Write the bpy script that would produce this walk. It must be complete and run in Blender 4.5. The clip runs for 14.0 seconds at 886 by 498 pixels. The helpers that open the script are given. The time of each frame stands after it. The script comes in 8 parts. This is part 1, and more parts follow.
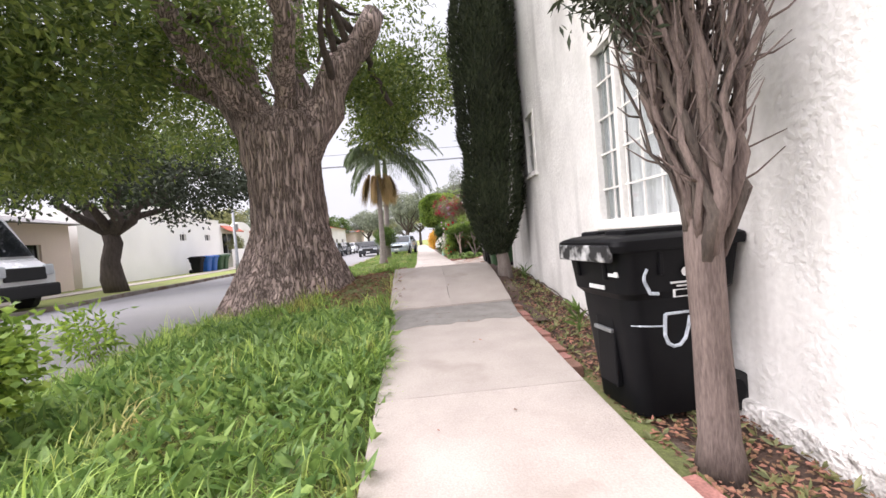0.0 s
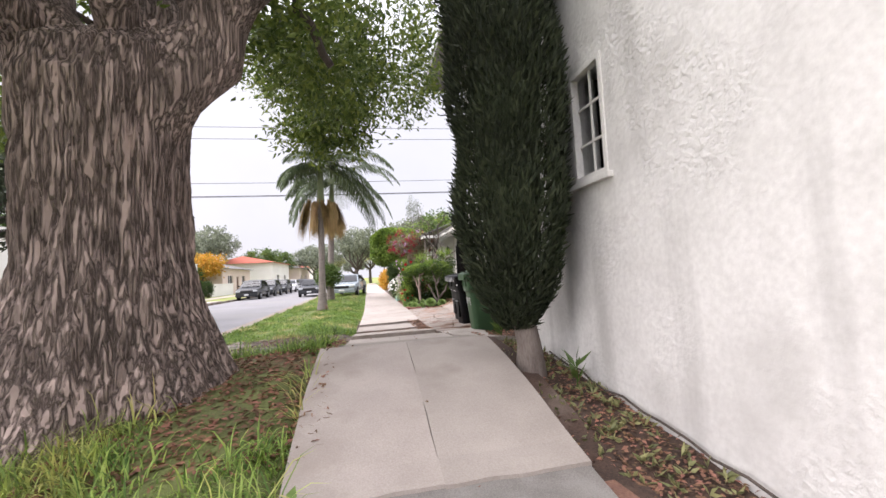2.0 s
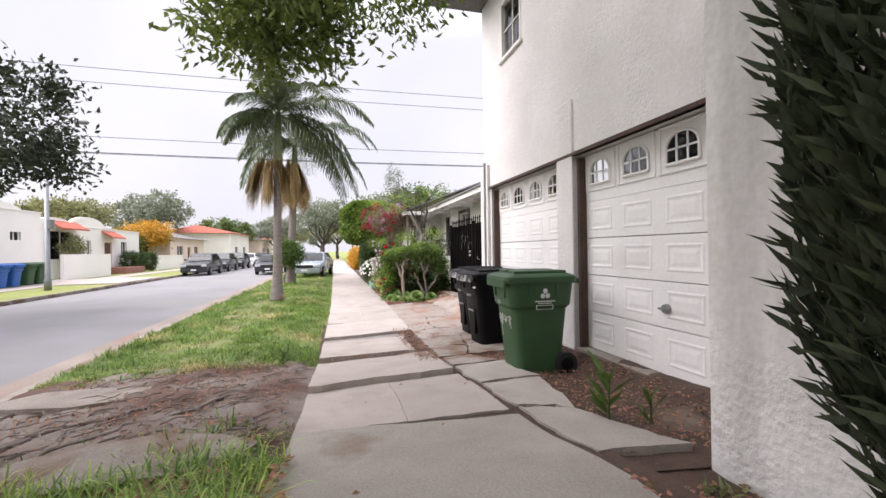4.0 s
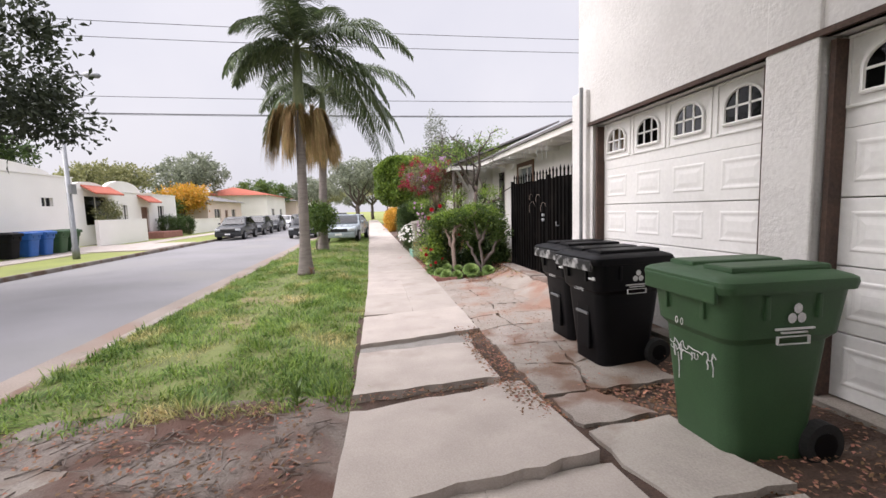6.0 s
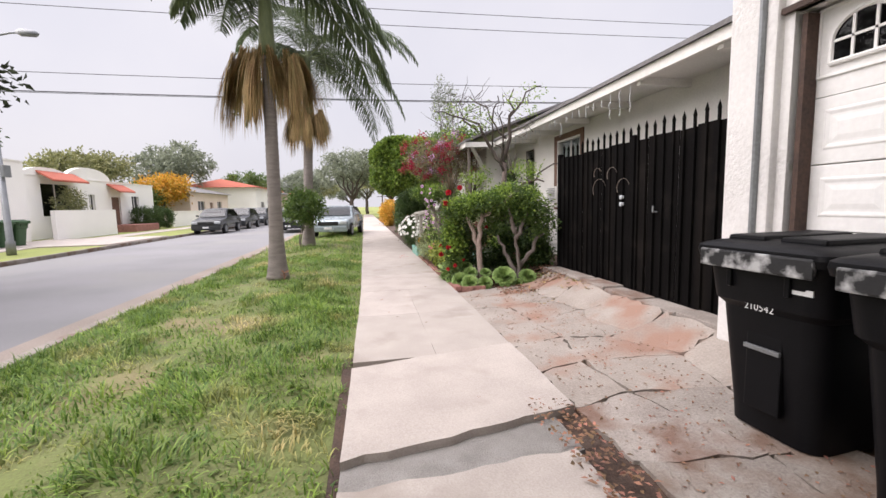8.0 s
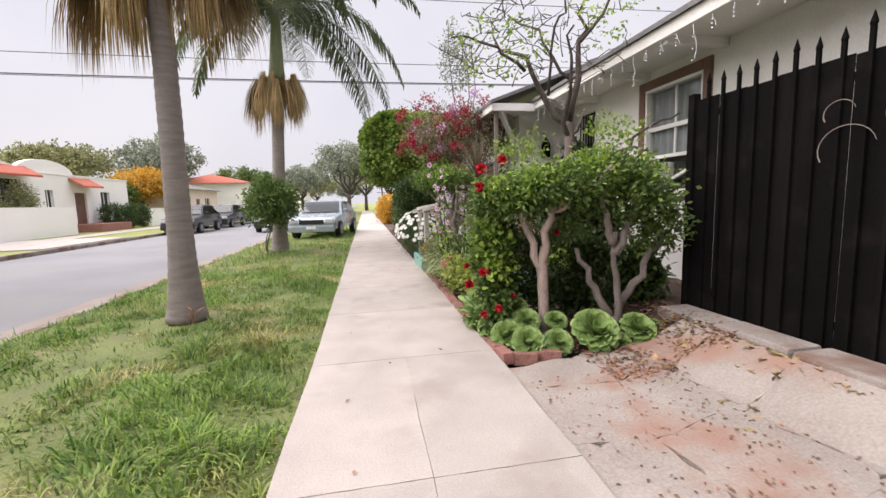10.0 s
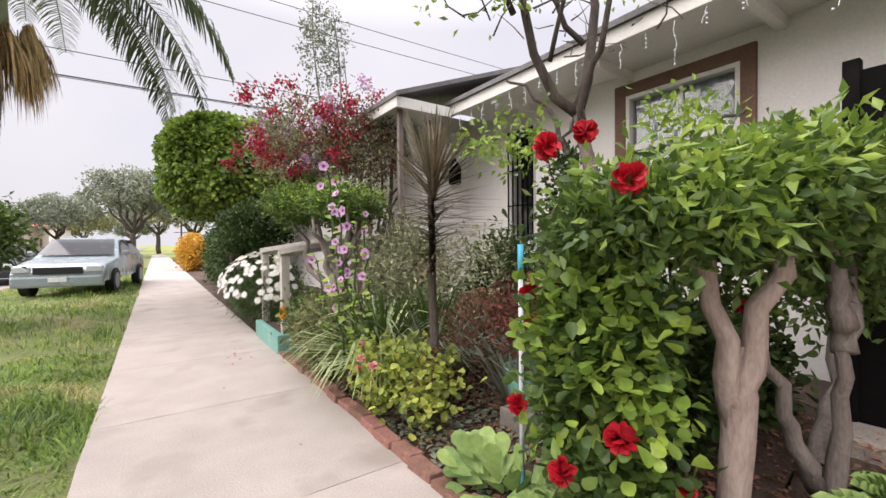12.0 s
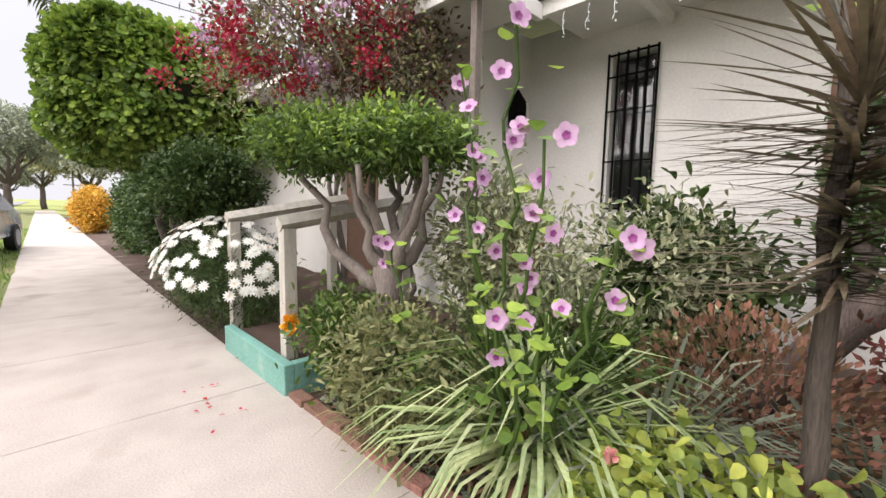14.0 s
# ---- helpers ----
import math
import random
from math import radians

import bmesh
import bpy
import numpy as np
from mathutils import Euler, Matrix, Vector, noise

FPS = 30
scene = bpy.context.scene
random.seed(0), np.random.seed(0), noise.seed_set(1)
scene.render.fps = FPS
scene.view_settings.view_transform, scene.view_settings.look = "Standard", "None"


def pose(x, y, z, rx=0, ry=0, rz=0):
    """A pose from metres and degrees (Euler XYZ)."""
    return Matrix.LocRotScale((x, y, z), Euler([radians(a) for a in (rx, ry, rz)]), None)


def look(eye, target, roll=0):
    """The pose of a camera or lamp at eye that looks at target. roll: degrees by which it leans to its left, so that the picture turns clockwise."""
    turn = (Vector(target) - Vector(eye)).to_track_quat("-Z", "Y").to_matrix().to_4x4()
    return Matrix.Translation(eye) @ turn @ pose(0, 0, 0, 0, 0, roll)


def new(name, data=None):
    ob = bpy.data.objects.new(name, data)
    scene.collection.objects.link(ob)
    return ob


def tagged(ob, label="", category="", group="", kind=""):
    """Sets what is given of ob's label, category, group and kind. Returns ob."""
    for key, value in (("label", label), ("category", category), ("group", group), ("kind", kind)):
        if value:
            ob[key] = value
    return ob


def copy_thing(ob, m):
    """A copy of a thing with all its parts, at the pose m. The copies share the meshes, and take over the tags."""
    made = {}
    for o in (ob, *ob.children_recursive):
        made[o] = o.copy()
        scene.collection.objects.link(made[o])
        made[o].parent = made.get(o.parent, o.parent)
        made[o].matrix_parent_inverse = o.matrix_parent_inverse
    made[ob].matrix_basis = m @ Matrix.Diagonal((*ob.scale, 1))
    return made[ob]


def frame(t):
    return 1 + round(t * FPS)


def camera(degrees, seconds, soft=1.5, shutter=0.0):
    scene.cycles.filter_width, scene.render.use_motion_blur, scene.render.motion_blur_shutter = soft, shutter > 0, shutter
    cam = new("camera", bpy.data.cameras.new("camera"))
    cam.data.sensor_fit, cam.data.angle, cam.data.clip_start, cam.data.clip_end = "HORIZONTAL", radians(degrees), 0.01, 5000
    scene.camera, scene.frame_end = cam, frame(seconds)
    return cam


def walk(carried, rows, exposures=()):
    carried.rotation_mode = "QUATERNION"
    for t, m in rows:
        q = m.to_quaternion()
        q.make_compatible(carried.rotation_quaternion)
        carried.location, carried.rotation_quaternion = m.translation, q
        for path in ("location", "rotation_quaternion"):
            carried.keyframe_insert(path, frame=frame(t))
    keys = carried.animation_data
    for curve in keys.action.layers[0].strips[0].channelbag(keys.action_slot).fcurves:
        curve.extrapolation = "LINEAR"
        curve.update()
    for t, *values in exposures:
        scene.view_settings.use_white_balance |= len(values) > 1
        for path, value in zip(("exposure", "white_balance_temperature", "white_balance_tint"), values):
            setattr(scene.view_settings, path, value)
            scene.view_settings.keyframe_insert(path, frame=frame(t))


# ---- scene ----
cam = camera(93.9, 14.0)
PATH = [
    (0, (0.338, 0.226, 0.977), (0.454, 2.222, 0.924), -4.7),
    (0.5, (0.37, 1.017, 0.964), (0.536, 3.009, 0.884), -1.4),
    (1, (0.385, 1.905, 0.961), (0.672, 3.881, 0.845), 1.0),
    (1.5, (0.389, 2.723, 1.03), (0.597, 4.712, 0.997), -2.5),
    (2, (0.367, 3.576, 1.149), (0.73, 5.539, 1.266), -3.1),
    (2.2, (0.275, 3.902, 1.158), (0.729, 5.847, 1.26), -3.3),
    (4.3, (0.317, 7.159, 1.461), (0.854, 9.085, 1.41), 0.2),
    (4.5, (0.33, 7.425, 1.472), (0.996, 9.295, 1.226), 1.3),
    (5, (0.297, 7.996, 1.578), (0.682, 9.952, 1.419), 2.1),
    (5.5, (0.299, 8.544, 1.635), (0.427, 10.527, 1.41), -2.6),
    (6, (0.295, 9.025, 1.549), (0.637, 10.986, 1.357), -1.7),
    (6.5, (0.286, 9.643, 1.409), (0.607, 11.604, 1.175), -1.7),
    (7, (0.271, 10.341, 1.38), (0.668, 12.288, 1.159), -1.8),
    (7.5, (0.303, 10.994, 1.395), (0.651, 12.951, 1.172), -1.9),
    (7.7, (0.289, 11.252, 1.354), (0.64, 13.209, 1.14), -1.6),
    (9.8, (0.637, 14.69, 1.292), (1.074, 16.63, 1.072), -1.9),
    (10, (0.665, 14.969, 1.251), (1.025, 16.923, 1.021), -1.6),
    (10.5, (0.692, 15.693, 1.217), (1.044, 17.651, 1.017), -1.8),
    (11, (0.681, 16.417, 1.183), (1.273, 18.328, 1.164), -1.5),
    (11.5, (0.585, 17.08, 1.204), (1.421, 18.895, 1.282), 0.6),
    (12, (0.565, 17.737, 1.19), (1.706, 19.38, 1.16), -0.5),
    (12.5, (0.627, 18.319, 1.19), (1.955, 19.811, 1.096), -0.7),
    (13, (0.591, 18.913, 1.273), (2.028, 20.298, 1.145), -0.2),
    (13.5, (0.588, 19.453, 1.221), (2.034, 20.825, 1.062), 0.8),
    (14, (0.585, 19.932, 1.217), (1.972, 21.359, 1.014), 1.1),
]
walk(cam, [(t, look(eye, target, roll)) for t, eye, target, roll in PATH],
     [(0, 0.56, 6300, 17), (0.6, 0.44, 6300, 17), (2, 0.52, 6300, 17), (4.4, 0.43, 6300, 17), (6, 0.26, 6350, 16.5), (10, 0.28, 6450, 16.5), (12.4, 0.38, 6500, 16), (14, 0.52, 6500, 13.5)])

# ---- world, sun ----
world = bpy.data.worlds.new("overcast")
scene.world = world
world.use_nodes = True
wn, wl = world.node_tree.nodes, world.node_tree.links
wn.clear()
sky = wn.new("ShaderNodeTexSky")
sky.sky_type, sky.sun_disc = "NISHITA", False
sky.sun_elevation, sky.sun_rotation = radians(39), radians(267)
sky.air_density, sky.dust_density = 1.6, 4.0
cloud = wn.new("ShaderNodeTexNoise")
cloud.inputs["Scale"].default_value, cloud.inputs["Detail"].default_value = 2.2, 5.0
ctc = wn.new("ShaderNodeTexCoord")
cramp = wn.new("ShaderNodeValToRGB")
cramp.color_ramp.elements[0].position, cramp.color_ramp.elements[0].color = 0.3, (8.3, 8.35, 8.9, 1)
cramp.color_ramp.elements[1].position, cramp.color_ramp.elements[1].color = 0.7, (9.7, 9.6, 9.8, 1)
wl.new(ctc.outputs["Generated"], cloud.inputs["Vector"])
wl.new(cloud.outputs["Fac"], cramp.inputs["Fac"])
# an overcast sky is about three times brighter overhead than at the horizon
sep = wn.new("ShaderNodeSeparateXYZ")
wl.new(ctc.outputs["Generated"], sep.inputs["Vector"])
grade = wn.new("ShaderNodeMapRange")
grade.inputs["From Min"].default_value, grade.inputs["From Max"].default_value = 0.45, 1.0
grade.inputs["To Min"].default_value, grade.inputs["To Max"].default_value = 0.78, 3.0
wl.new(sep.outputs["Z"], grade.inputs["Value"])
gmul = wn.new("ShaderNodeVectorMath")
gmul.operation = "SCALE"
wl.new(cramp.outputs["Color"], gmul.inputs[0])
wl.new(grade.outputs["Result"], gmul.inputs["Scale"])
wmix = wn.new("ShaderNodeMixRGB")
wmix.inputs["Fac"].default_value = 0.88
wl.new(sky.outputs["Color"], wmix.inputs["Color1"])
wl.new(gmul.outputs["Vector"], wmix.inputs["Color2"])
wbg = wn.new("ShaderNodeBackground")
wbg.inputs["Strength"].default_value = 0.105
wout = wn.new("ShaderNodeOutputWorld")
wl.new(wmix.outputs["Color"], wbg.inputs["Color"])
wl.new(wbg.outputs["Background"], wout.inputs["Surface"])
sun = new("sun", bpy.data.lights.new("sun", "SUN"))
sun.data.energy, sun.data.angle, sun.data.color = 5.4, radians(85), (1.0, 0.965, 0.92)
sun.matrix_world = look((0, 0, 30), (36, 2, 0))
tagged(sun, kind="structure")

# ---- materials ----


def mat(name, c1, c2=None, rough=0.8, scale=4.0, fine=60.0, bump=0.3, metal=0.0, stain=None, stain_scale=1.2, stain_at=0.58,
        island=0.0, glow=0.0, spec=0.4, stretch=None, objrand=0.0, dist=0.02, patchy=0.0, streak=None):
    """Two-scale noise between two colours, optional stains, fine bump, optional per-island or per-object variation, translucent leaves."""
    m = bpy.data.materials.new(name)
    m.use_nodes = True
    n, l = m.node_tree.nodes, m.node_tree.links
    n.clear()
    out, p = n.new("ShaderNodeOutputMaterial"), n.new("ShaderNodeBsdfPrincipled")
    c2 = c2 or tuple(v * 0.75 for v in c1)
    co = n.new("ShaderNodeTexCoord")
    vec = co.outputs["Object"]
    if stretch:
        mp = n.new("ShaderNodeMapping")
        mp.inputs["Scale"].default_value = stretch
        l.new(vec, mp.inputs["Vector"])
        vec = mp.outputs["Vector"]
    big, small = n.new("ShaderNodeTexNoise"), n.new("ShaderNodeTexNoise")
    for t, s, d in ((big, scale, 6.0), (small, fine, 4.0)):
        t.inputs["Scale"].default_value, t.inputs["Detail"].default_value = s, d
        l.new(vec, t.inputs["Vector"])
    add = n.new("ShaderNodeMath")
    add.operation = "MULTIPLY_ADD"
    l.new(small.outputs["Fac"], add.inputs[0])
    add.inputs[1].default_value = 0.5
    half = n.new("ShaderNodeMath")
    half.operation = "MULTIPLY"
    half.inputs[1].default_value = 0.55
    l.new(big.outputs["Fac"], half.inputs[0])
    l.new(half.outputs[0], add.inputs[2])
    ramp = n.new("ShaderNodeValToRGB")
    ramp.color_ramp.elements[0].position, ramp.color_ramp.elements[0].color = 0.38, (*c2, 1)
    ramp.color_ramp.elements[1].position, ramp.color_ramp.elements[1].color = 0.66, (*c1, 1)
    l.new(add.outputs[0], ramp.inputs["Fac"])
    col = ramp.outputs["Color"]
    if stain:
        st = n.new("ShaderNodeTexNoise")
        st.inputs["Scale"].default_value, st.inputs["Detail"].default_value = stain_scale, 8.0
        l.new(vec, st.inputs["Vector"])
        sr = n.new("ShaderNodeValToRGB")
        sr.color_ramp.elements[0].position, sr.color_ramp.elements[1].position = stain_at, stain_at + 0.14
        l.new(st.outputs["Fac"], sr.inputs["Fac"])
        mx = n.new("ShaderNodeMixRGB")
        mx.inputs["Color2"].default_value = (*stain, 1)
        l.new(sr.outputs["Color"], mx.inputs["Fac"])
        l.new(col, mx.inputs["Color1"])
        col = mx.outputs["Color"]
    if streak:
        sm, sn, sr2, sx = n.new("ShaderNodeMapping"), n.new("ShaderNodeTexNoise"), n.new("ShaderNodeMapRange"), n.new("ShaderNodeMixRGB")
        sm.inputs["Scale"].default_value = (2.2, 2.2, 0.22)
        sn.inputs["Scale"].default_value, sn.inputs["Detail"].default_value = 1.0, 9.0
        sr2.inputs["From Min"].default_value, sr2.inputs["From Max"].default_value, sr2.inputs["To Max"].default_value = 0.53, 0.74, 0.75
        sx.inputs["Color2"].default_value = (*streak, 1)
        l.new(co.outputs["Object"], sm.inputs["Vector"])
        l.new(sm.outputs["Vector"], sn.inputs["Vector"])
        l.new(sn.outputs["Fac"], sr2.inputs["Value"])
        l.new(sr2.outputs["Result"], sx.inputs["Fac"])
        l.new(col, sx.inputs["Color1"])
        col = sx.outputs["Color"]
    if island or objrand:
        if island:
            src = n.new("ShaderNodeNewGeometry").outputs["Random Per Island"]
        else:
            src = n.new("ShaderNodeObjectInfo").outputs["Random"]
        amt = island or objrand
        mr = n.new("ShaderNodeMapRange")
        mr.inputs["To Min"].default_value, mr.inputs["To Max"].default_value = 1 - amt, 1 + amt
        l.new(src, mr.inputs["Value"])
        hs = n.new("ShaderNodeHueSaturation")
        l.new(mr.outputs["Result"], hs.inputs["Value"])
        mr2 = n.new("ShaderNodeMapRange")
        mr2.inputs["To Min"].default_value, mr2.inputs["To Max"].default_value = 0.5 + amt * 0.05, 0.5 - amt * 0.05
        l.new(src, mr2.inputs["Value"])
        l.new(mr2.outputs["Result"], hs.inputs["Hue"])
        l.new(col, hs.inputs["Color"])
        col = hs.outputs["Color"]
    l.new(col, p.inputs["Base Color"])
    rr = n.new("ShaderNodeMapRange")
    rr.inputs["To Min"].default_value, rr.inputs["To Max"].default_value = max(rough - 0.1, 0.02), min(rough + 0.12, 1)
    l.new(big.outputs["Fac"], rr.inputs["Value"])
    l.new(rr.outputs["Result"], p.inputs["Roughness"])
    p.inputs["Metallic"].default_value = metal
    p.inputs["Specular IOR Level"].default_value = spec
    if bump:
        b = n.new("ShaderNodeBump")
        b.inputs["Strength"].default_value, b.inputs["Distance"].default_value = bump, dist
        l.new(add.outputs[0], b.inputs["Height"])
        if patchy:
            pn, pr = n.new("ShaderNodeTexNoise"), n.new("ShaderNodeMapRange")
            pn.inputs["Scale"].default_value, pn.inputs["Detail"].default_value = patchy, 5.0
            l.new(vec, pn.inputs["Vector"])
            pr.inputs["From Min"].default_value, pr.inputs["From Max"].default_value = 0.45, 0.65
            pr.inputs["To Min"].default_value, pr.inputs["To Max"].default_value = 0.12, bump
            l.new(pn.outputs["Fac"], pr.inputs["Value"])
            l.new(pr.outputs["Result"], b.inputs["Strength"])
        l.new(b.outputs["Normal"], p.inputs["Normal"])
    surf = p.outputs["BSDF"]
    if glow:
        tr = n.new("ShaderNodeBsdfTranslucent")
        l.new(col, tr.inputs["Color"])
        ms = n.new("ShaderNodeMixShader")
        ms.inputs["Fac"].default_value = glow
        l.new(surf, ms.inputs[1])
        l.new(tr.outputs["BSDF"], ms.inputs[2])
        surf = ms.outputs["Shader"]
    l.new(surf, out.inputs["Surface"])
    return m


CONCRETE = mat("concrete", (0.44, 0.39, 0.35), (0.34, 0.297, 0.265), 0.9, 2.4, 90, 0.35, stain=(0.31, 0.265, 0.23), stain_scale=1.6, stain_at=0.57, objrand=0.06)
CONCRETE_OLD = mat("old_concrete", (0.32, 0.285, 0.25), (0.205, 0.175, 0.152), 0.92, 2.5, 70, 0.8, stain=(0.17, 0.11, 0.08), stain_scale=2.2, stain_at=0.48, objrand=0.16)
CONCRETE_MID = mat("weathered_concrete", (0.39, 0.355, 0.315), (0.29, 0.26, 0.23), 0.92, 2.5, 70, 0.7, stain=(0.22, 0.165, 0.13), stain_scale=1.8, stain_at=0.58, objrand=0.1)
CONCRETE_RED = mat("stained_concrete", (0.37, 0.325, 0.285), (0.26, 0.22, 0.19), 0.92, 2.0, 60, 0.6, stain=(0.3, 0.185, 0.14), stain_scale=1.5, stain_at=0.5)
GUTTER = mat("dusty_gutter", (0.3, 0.25, 0.215), (0.2, 0.165, 0.14), 0.95, 0.8, 50, 0.4, stain=(0.24, 0.17, 0.135), stain_scale=0.7, stain_at=0.5)
PATCH = mat("cement_patch", (0.3, 0.28, 0.26), (0.2, 0.185, 0.17), 0.95, 6, 120, 0.9)
ASPHALT = mat("asphalt", (0.23, 0.223, 0.23), (0.162, 0.159, 0.162), 0.9, 0.4, 140, 0.35, stain=(0.21, 0.205, 0.2), stain_scale=0.25, stain_at=0.5)
SOIL = mat("soil", (0.1, 0.062, 0.046), (0.048, 0.032, 0.025), 0.97, 5, 60, 1.0, stain=(0.17, 0.13, 0.105), stain_scale=2.0)
DIRT_GREY = mat("grey_dirt", (0.25, 0.215, 0.19), (0.14, 0.115, 0.1), 0.97, 3, 55, 1.0, stain=(0.11, 0.062, 0.047), stain_scale=1.1, stain_at=0.46)
TURF = mat("turf_soil", (0.18, 0.21, 0.068), (0.105, 0.112, 0.045), 0.97, 3, 60, 0.8, stain=(0.23, 0.18, 0.1), stain_scale=0.8, stain_at=0.55)
FARGRASS = mat("far_lawn", (0.24, 0.27, 0.07), (0.17, 0.19, 0.06), 0.97, 0.7, 40, 0.6, stain=(0.3, 0.26, 0.12), stain_scale=0.4)
STUCCO = mat("stucco", (0.77, 0.75, 0.73), (0.63, 0.61, 0.59), 0.93, 2.2, 26, 0.75, stain=(0.55, 0.53, 0.51), stain_scale=0.9, stain_at=0.54, dist=0.05, patchy=1.6, streak=(0.36, 0.345, 0.33))
STUCCO_CLEAN = mat("clean_stucco", (0.72, 0.70, 0.685), (0.61, 0.59, 0.575), 0.93, 1.4, 34, 0.7, stain=(0.6, 0.58, 0.565), stain_scale=0.6, stain_at=0.57, dist=0.04, patchy=1.6)
STUCCO_ROUGH = mat("rough_stucco", (0.78, 0.755, 0.73), (0.5, 0.48, 0.46), 0.93, 11, 24, 1.0, stain=(0.33, 0.315, 0.3), stain_scale=2.4, stain_at=0.54, dist=0.09)
STUCCO_GREY = mat("grey_stucco", (0.79, 0.765, 0.73), (0.68, 0.655, 0.63), 0.93, 1.6, 45, 0.4, stain=(0.5, 0.47, 0.44), stain_scale=0.8, stain_at=0.62)
STUCCO_FAR = mat("far_stucco", (0.85, 0.83, 0.8), (0.76, 0.74, 0.71), 0.93, 0.5, 20, 0.2)
STUCCO_PINK = mat("pink_stucco", (0.76, 0.64, 0.57), (0.66, 0.54, 0.48), 0.93, 0.5, 20, 0.2)
DOOR_WHITE = mat("garage_paint", (0.84, 0.825, 0.81), (0.76, 0.745, 0.73), 0.55, 1.3, 25, 0.06, stain=(0.66, 0.64, 0.61), stain_scale=0.9, stain_at=0.6)
TRIM_WHITE = mat("white_trim", (0.78, 0.76, 0.73), (0.66, 0.64, 0.61), 0.6, 3, 40, 0.15)
WOOD_WHITE = mat("weathered_white_wood", (0.6, 0.57, 0.51), (0.4, 0.37, 0.32), 0.8, 3, 50, 0.4, stretch=(6, 6, 0.6))
BROWN_TRIM = mat("brown_trim", (0.19, 0.105, 0.07), (0.12, 0.07, 0.05), 0.7, 4, 50, 0.2)
JAMB = mat("dark_jamb", (0.10, 0.06, 0.045), (0.05, 0.033, 0.028), 0.8, 4, 50, 0.3)
IRON = mat("black_iron", (0.006, 0.0056, 0.0054), (0.0035, 0.003, 0.003), 0.8, 3, 40, 0.15, stain=(0.012, 0.01, 0.009), stain_scale=3, spec=0.06, streak=(0.017, 0.014, 0.012))
ROOF = mat("roof_shingle", (0.2, 0.19, 0.19), (0.13, 0.125, 0.125), 0.95, 5, 30, 0.7)
ROOF_RED = mat("red_tile", (0.46, 0.13, 0.08), (0.34, 0.09, 0.06), 0.8, 5, 30, 0.4)
BRICK = mat("brick", (0.3, 0.15, 0.115), (0.18, 0.09, 0.07), 0.9, 8, 60, 0.7, objrand=0.25)
BLACK_PLASTIC = mat("black_plastic", (0.006, 0.006, 0.007), (0.004, 0.004, 0.005), 0.45, 5, 120, 0.05, spec=0.12)
SCUFFED = mat("scuffed_black_plastic", (0.02, 0.02, 0.022), (0.012, 0.012, 0.013), 0.5, 6, 60, 0.1, stain=(0.42, 0.42, 0.42), stain_scale=9, stain_at=0.47)
GREEN_PLASTIC = mat("green_plastic", (0.043, 0.094, 0.042), (0.033, 0.073, 0.033), 0.5, 4, 120, 0.05, spec=0.3)
BLUE_PLASTIC = mat("blue_plastic", (0.025, 0.12, 0.4), (0.02, 0.09, 0.32), 0.45, 4, 120, 0.1)
RUBBER = mat("rubber", (0.02, 0.02, 0.02), (0.012, 0.012, 0.012), 0.85, 6, 60, 0.2)
PRINT = mat("white_print", (0.7, 0.7, 0.7), (0.5, 0.5, 0.5), 0.7, 9, 60, 0)
SPRAY = mat("pale_spray_paint", (0.55, 0.6, 0.66), (0.3, 0.33, 0.37), 0.5, 14, 60, 0)
BARK_DARK = mat("dark_bark", (0.12, 0.095, 0.08), (0.05, 0.04, 0.035), 0.95, 6, 40, 1.0, stretch=(3, 3, 0.6))
BARK_GREY = mat("grey_bark", (0.24, 0.204, 0.18), (0.136, 0.108, 0.096), 0.9, 7, 50, 0.6, stretch=(2, 2, 0.5))
BARK_BROWN = mat("brown_bark", (0.19, 0.145, 0.128), (0.085, 0.062, 0.055), 0.95, 7, 50, 0.8, stretch=(2.5, 2.5, 0.4))
PALM_BARK = mat("palm_bark", (0.27, 0.235, 0.215), (0.17, 0.145, 0.13), 0.92, 4, 60, 0.5, stretch=(1, 1, 6))
CROWNSHAFT = mat("crownshaft", (0.17, 0.2, 0.09), (0.115, 0.14, 0.065), 0.55, 3, 30, 0.15, stretch=(1, 1, 0.3))
LEAF_DARK = mat("dark_leaf", (0.075, 0.128, 0.033), (0.039, 0.068, 0.019), 0.5, 1.2, 30, 0, island=0.45, glow=0.3)
LEAF_CANOPY = mat("canopy_leaf", (0.165, 0.22, 0.045), (0.085, 0.125, 0.028), 0.5, 0.8, 30, 0, island=0.45, glow=0.38)
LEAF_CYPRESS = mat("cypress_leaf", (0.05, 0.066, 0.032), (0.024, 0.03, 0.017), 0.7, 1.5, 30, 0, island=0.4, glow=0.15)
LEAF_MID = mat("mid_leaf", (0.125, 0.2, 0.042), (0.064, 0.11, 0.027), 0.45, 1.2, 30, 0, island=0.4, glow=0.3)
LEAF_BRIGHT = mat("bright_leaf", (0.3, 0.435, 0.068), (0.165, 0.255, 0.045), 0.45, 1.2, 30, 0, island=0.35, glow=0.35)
LEAF_OLIVE = mat("olive_leaf", (0.3, 0.307, 0.135), (0.165, 0.173, 0.075), 0.55, 1.2, 30, 0, island=0.4, glow=0.3)
LEAF_GREY = mat("grey_leaf", (0.285, 0.315, 0.225), (0.165, 0.188, 0.135), 0.6, 1.2, 30, 0, island=0.4, glow=0.3)
LEAF_WEED = mat("weed_leaf", (0.24, 0.37, 0.1), (0.12, 0.2, 0.055), 0.5, 1.0, 30, 0, island=0.4, glow=0.4)
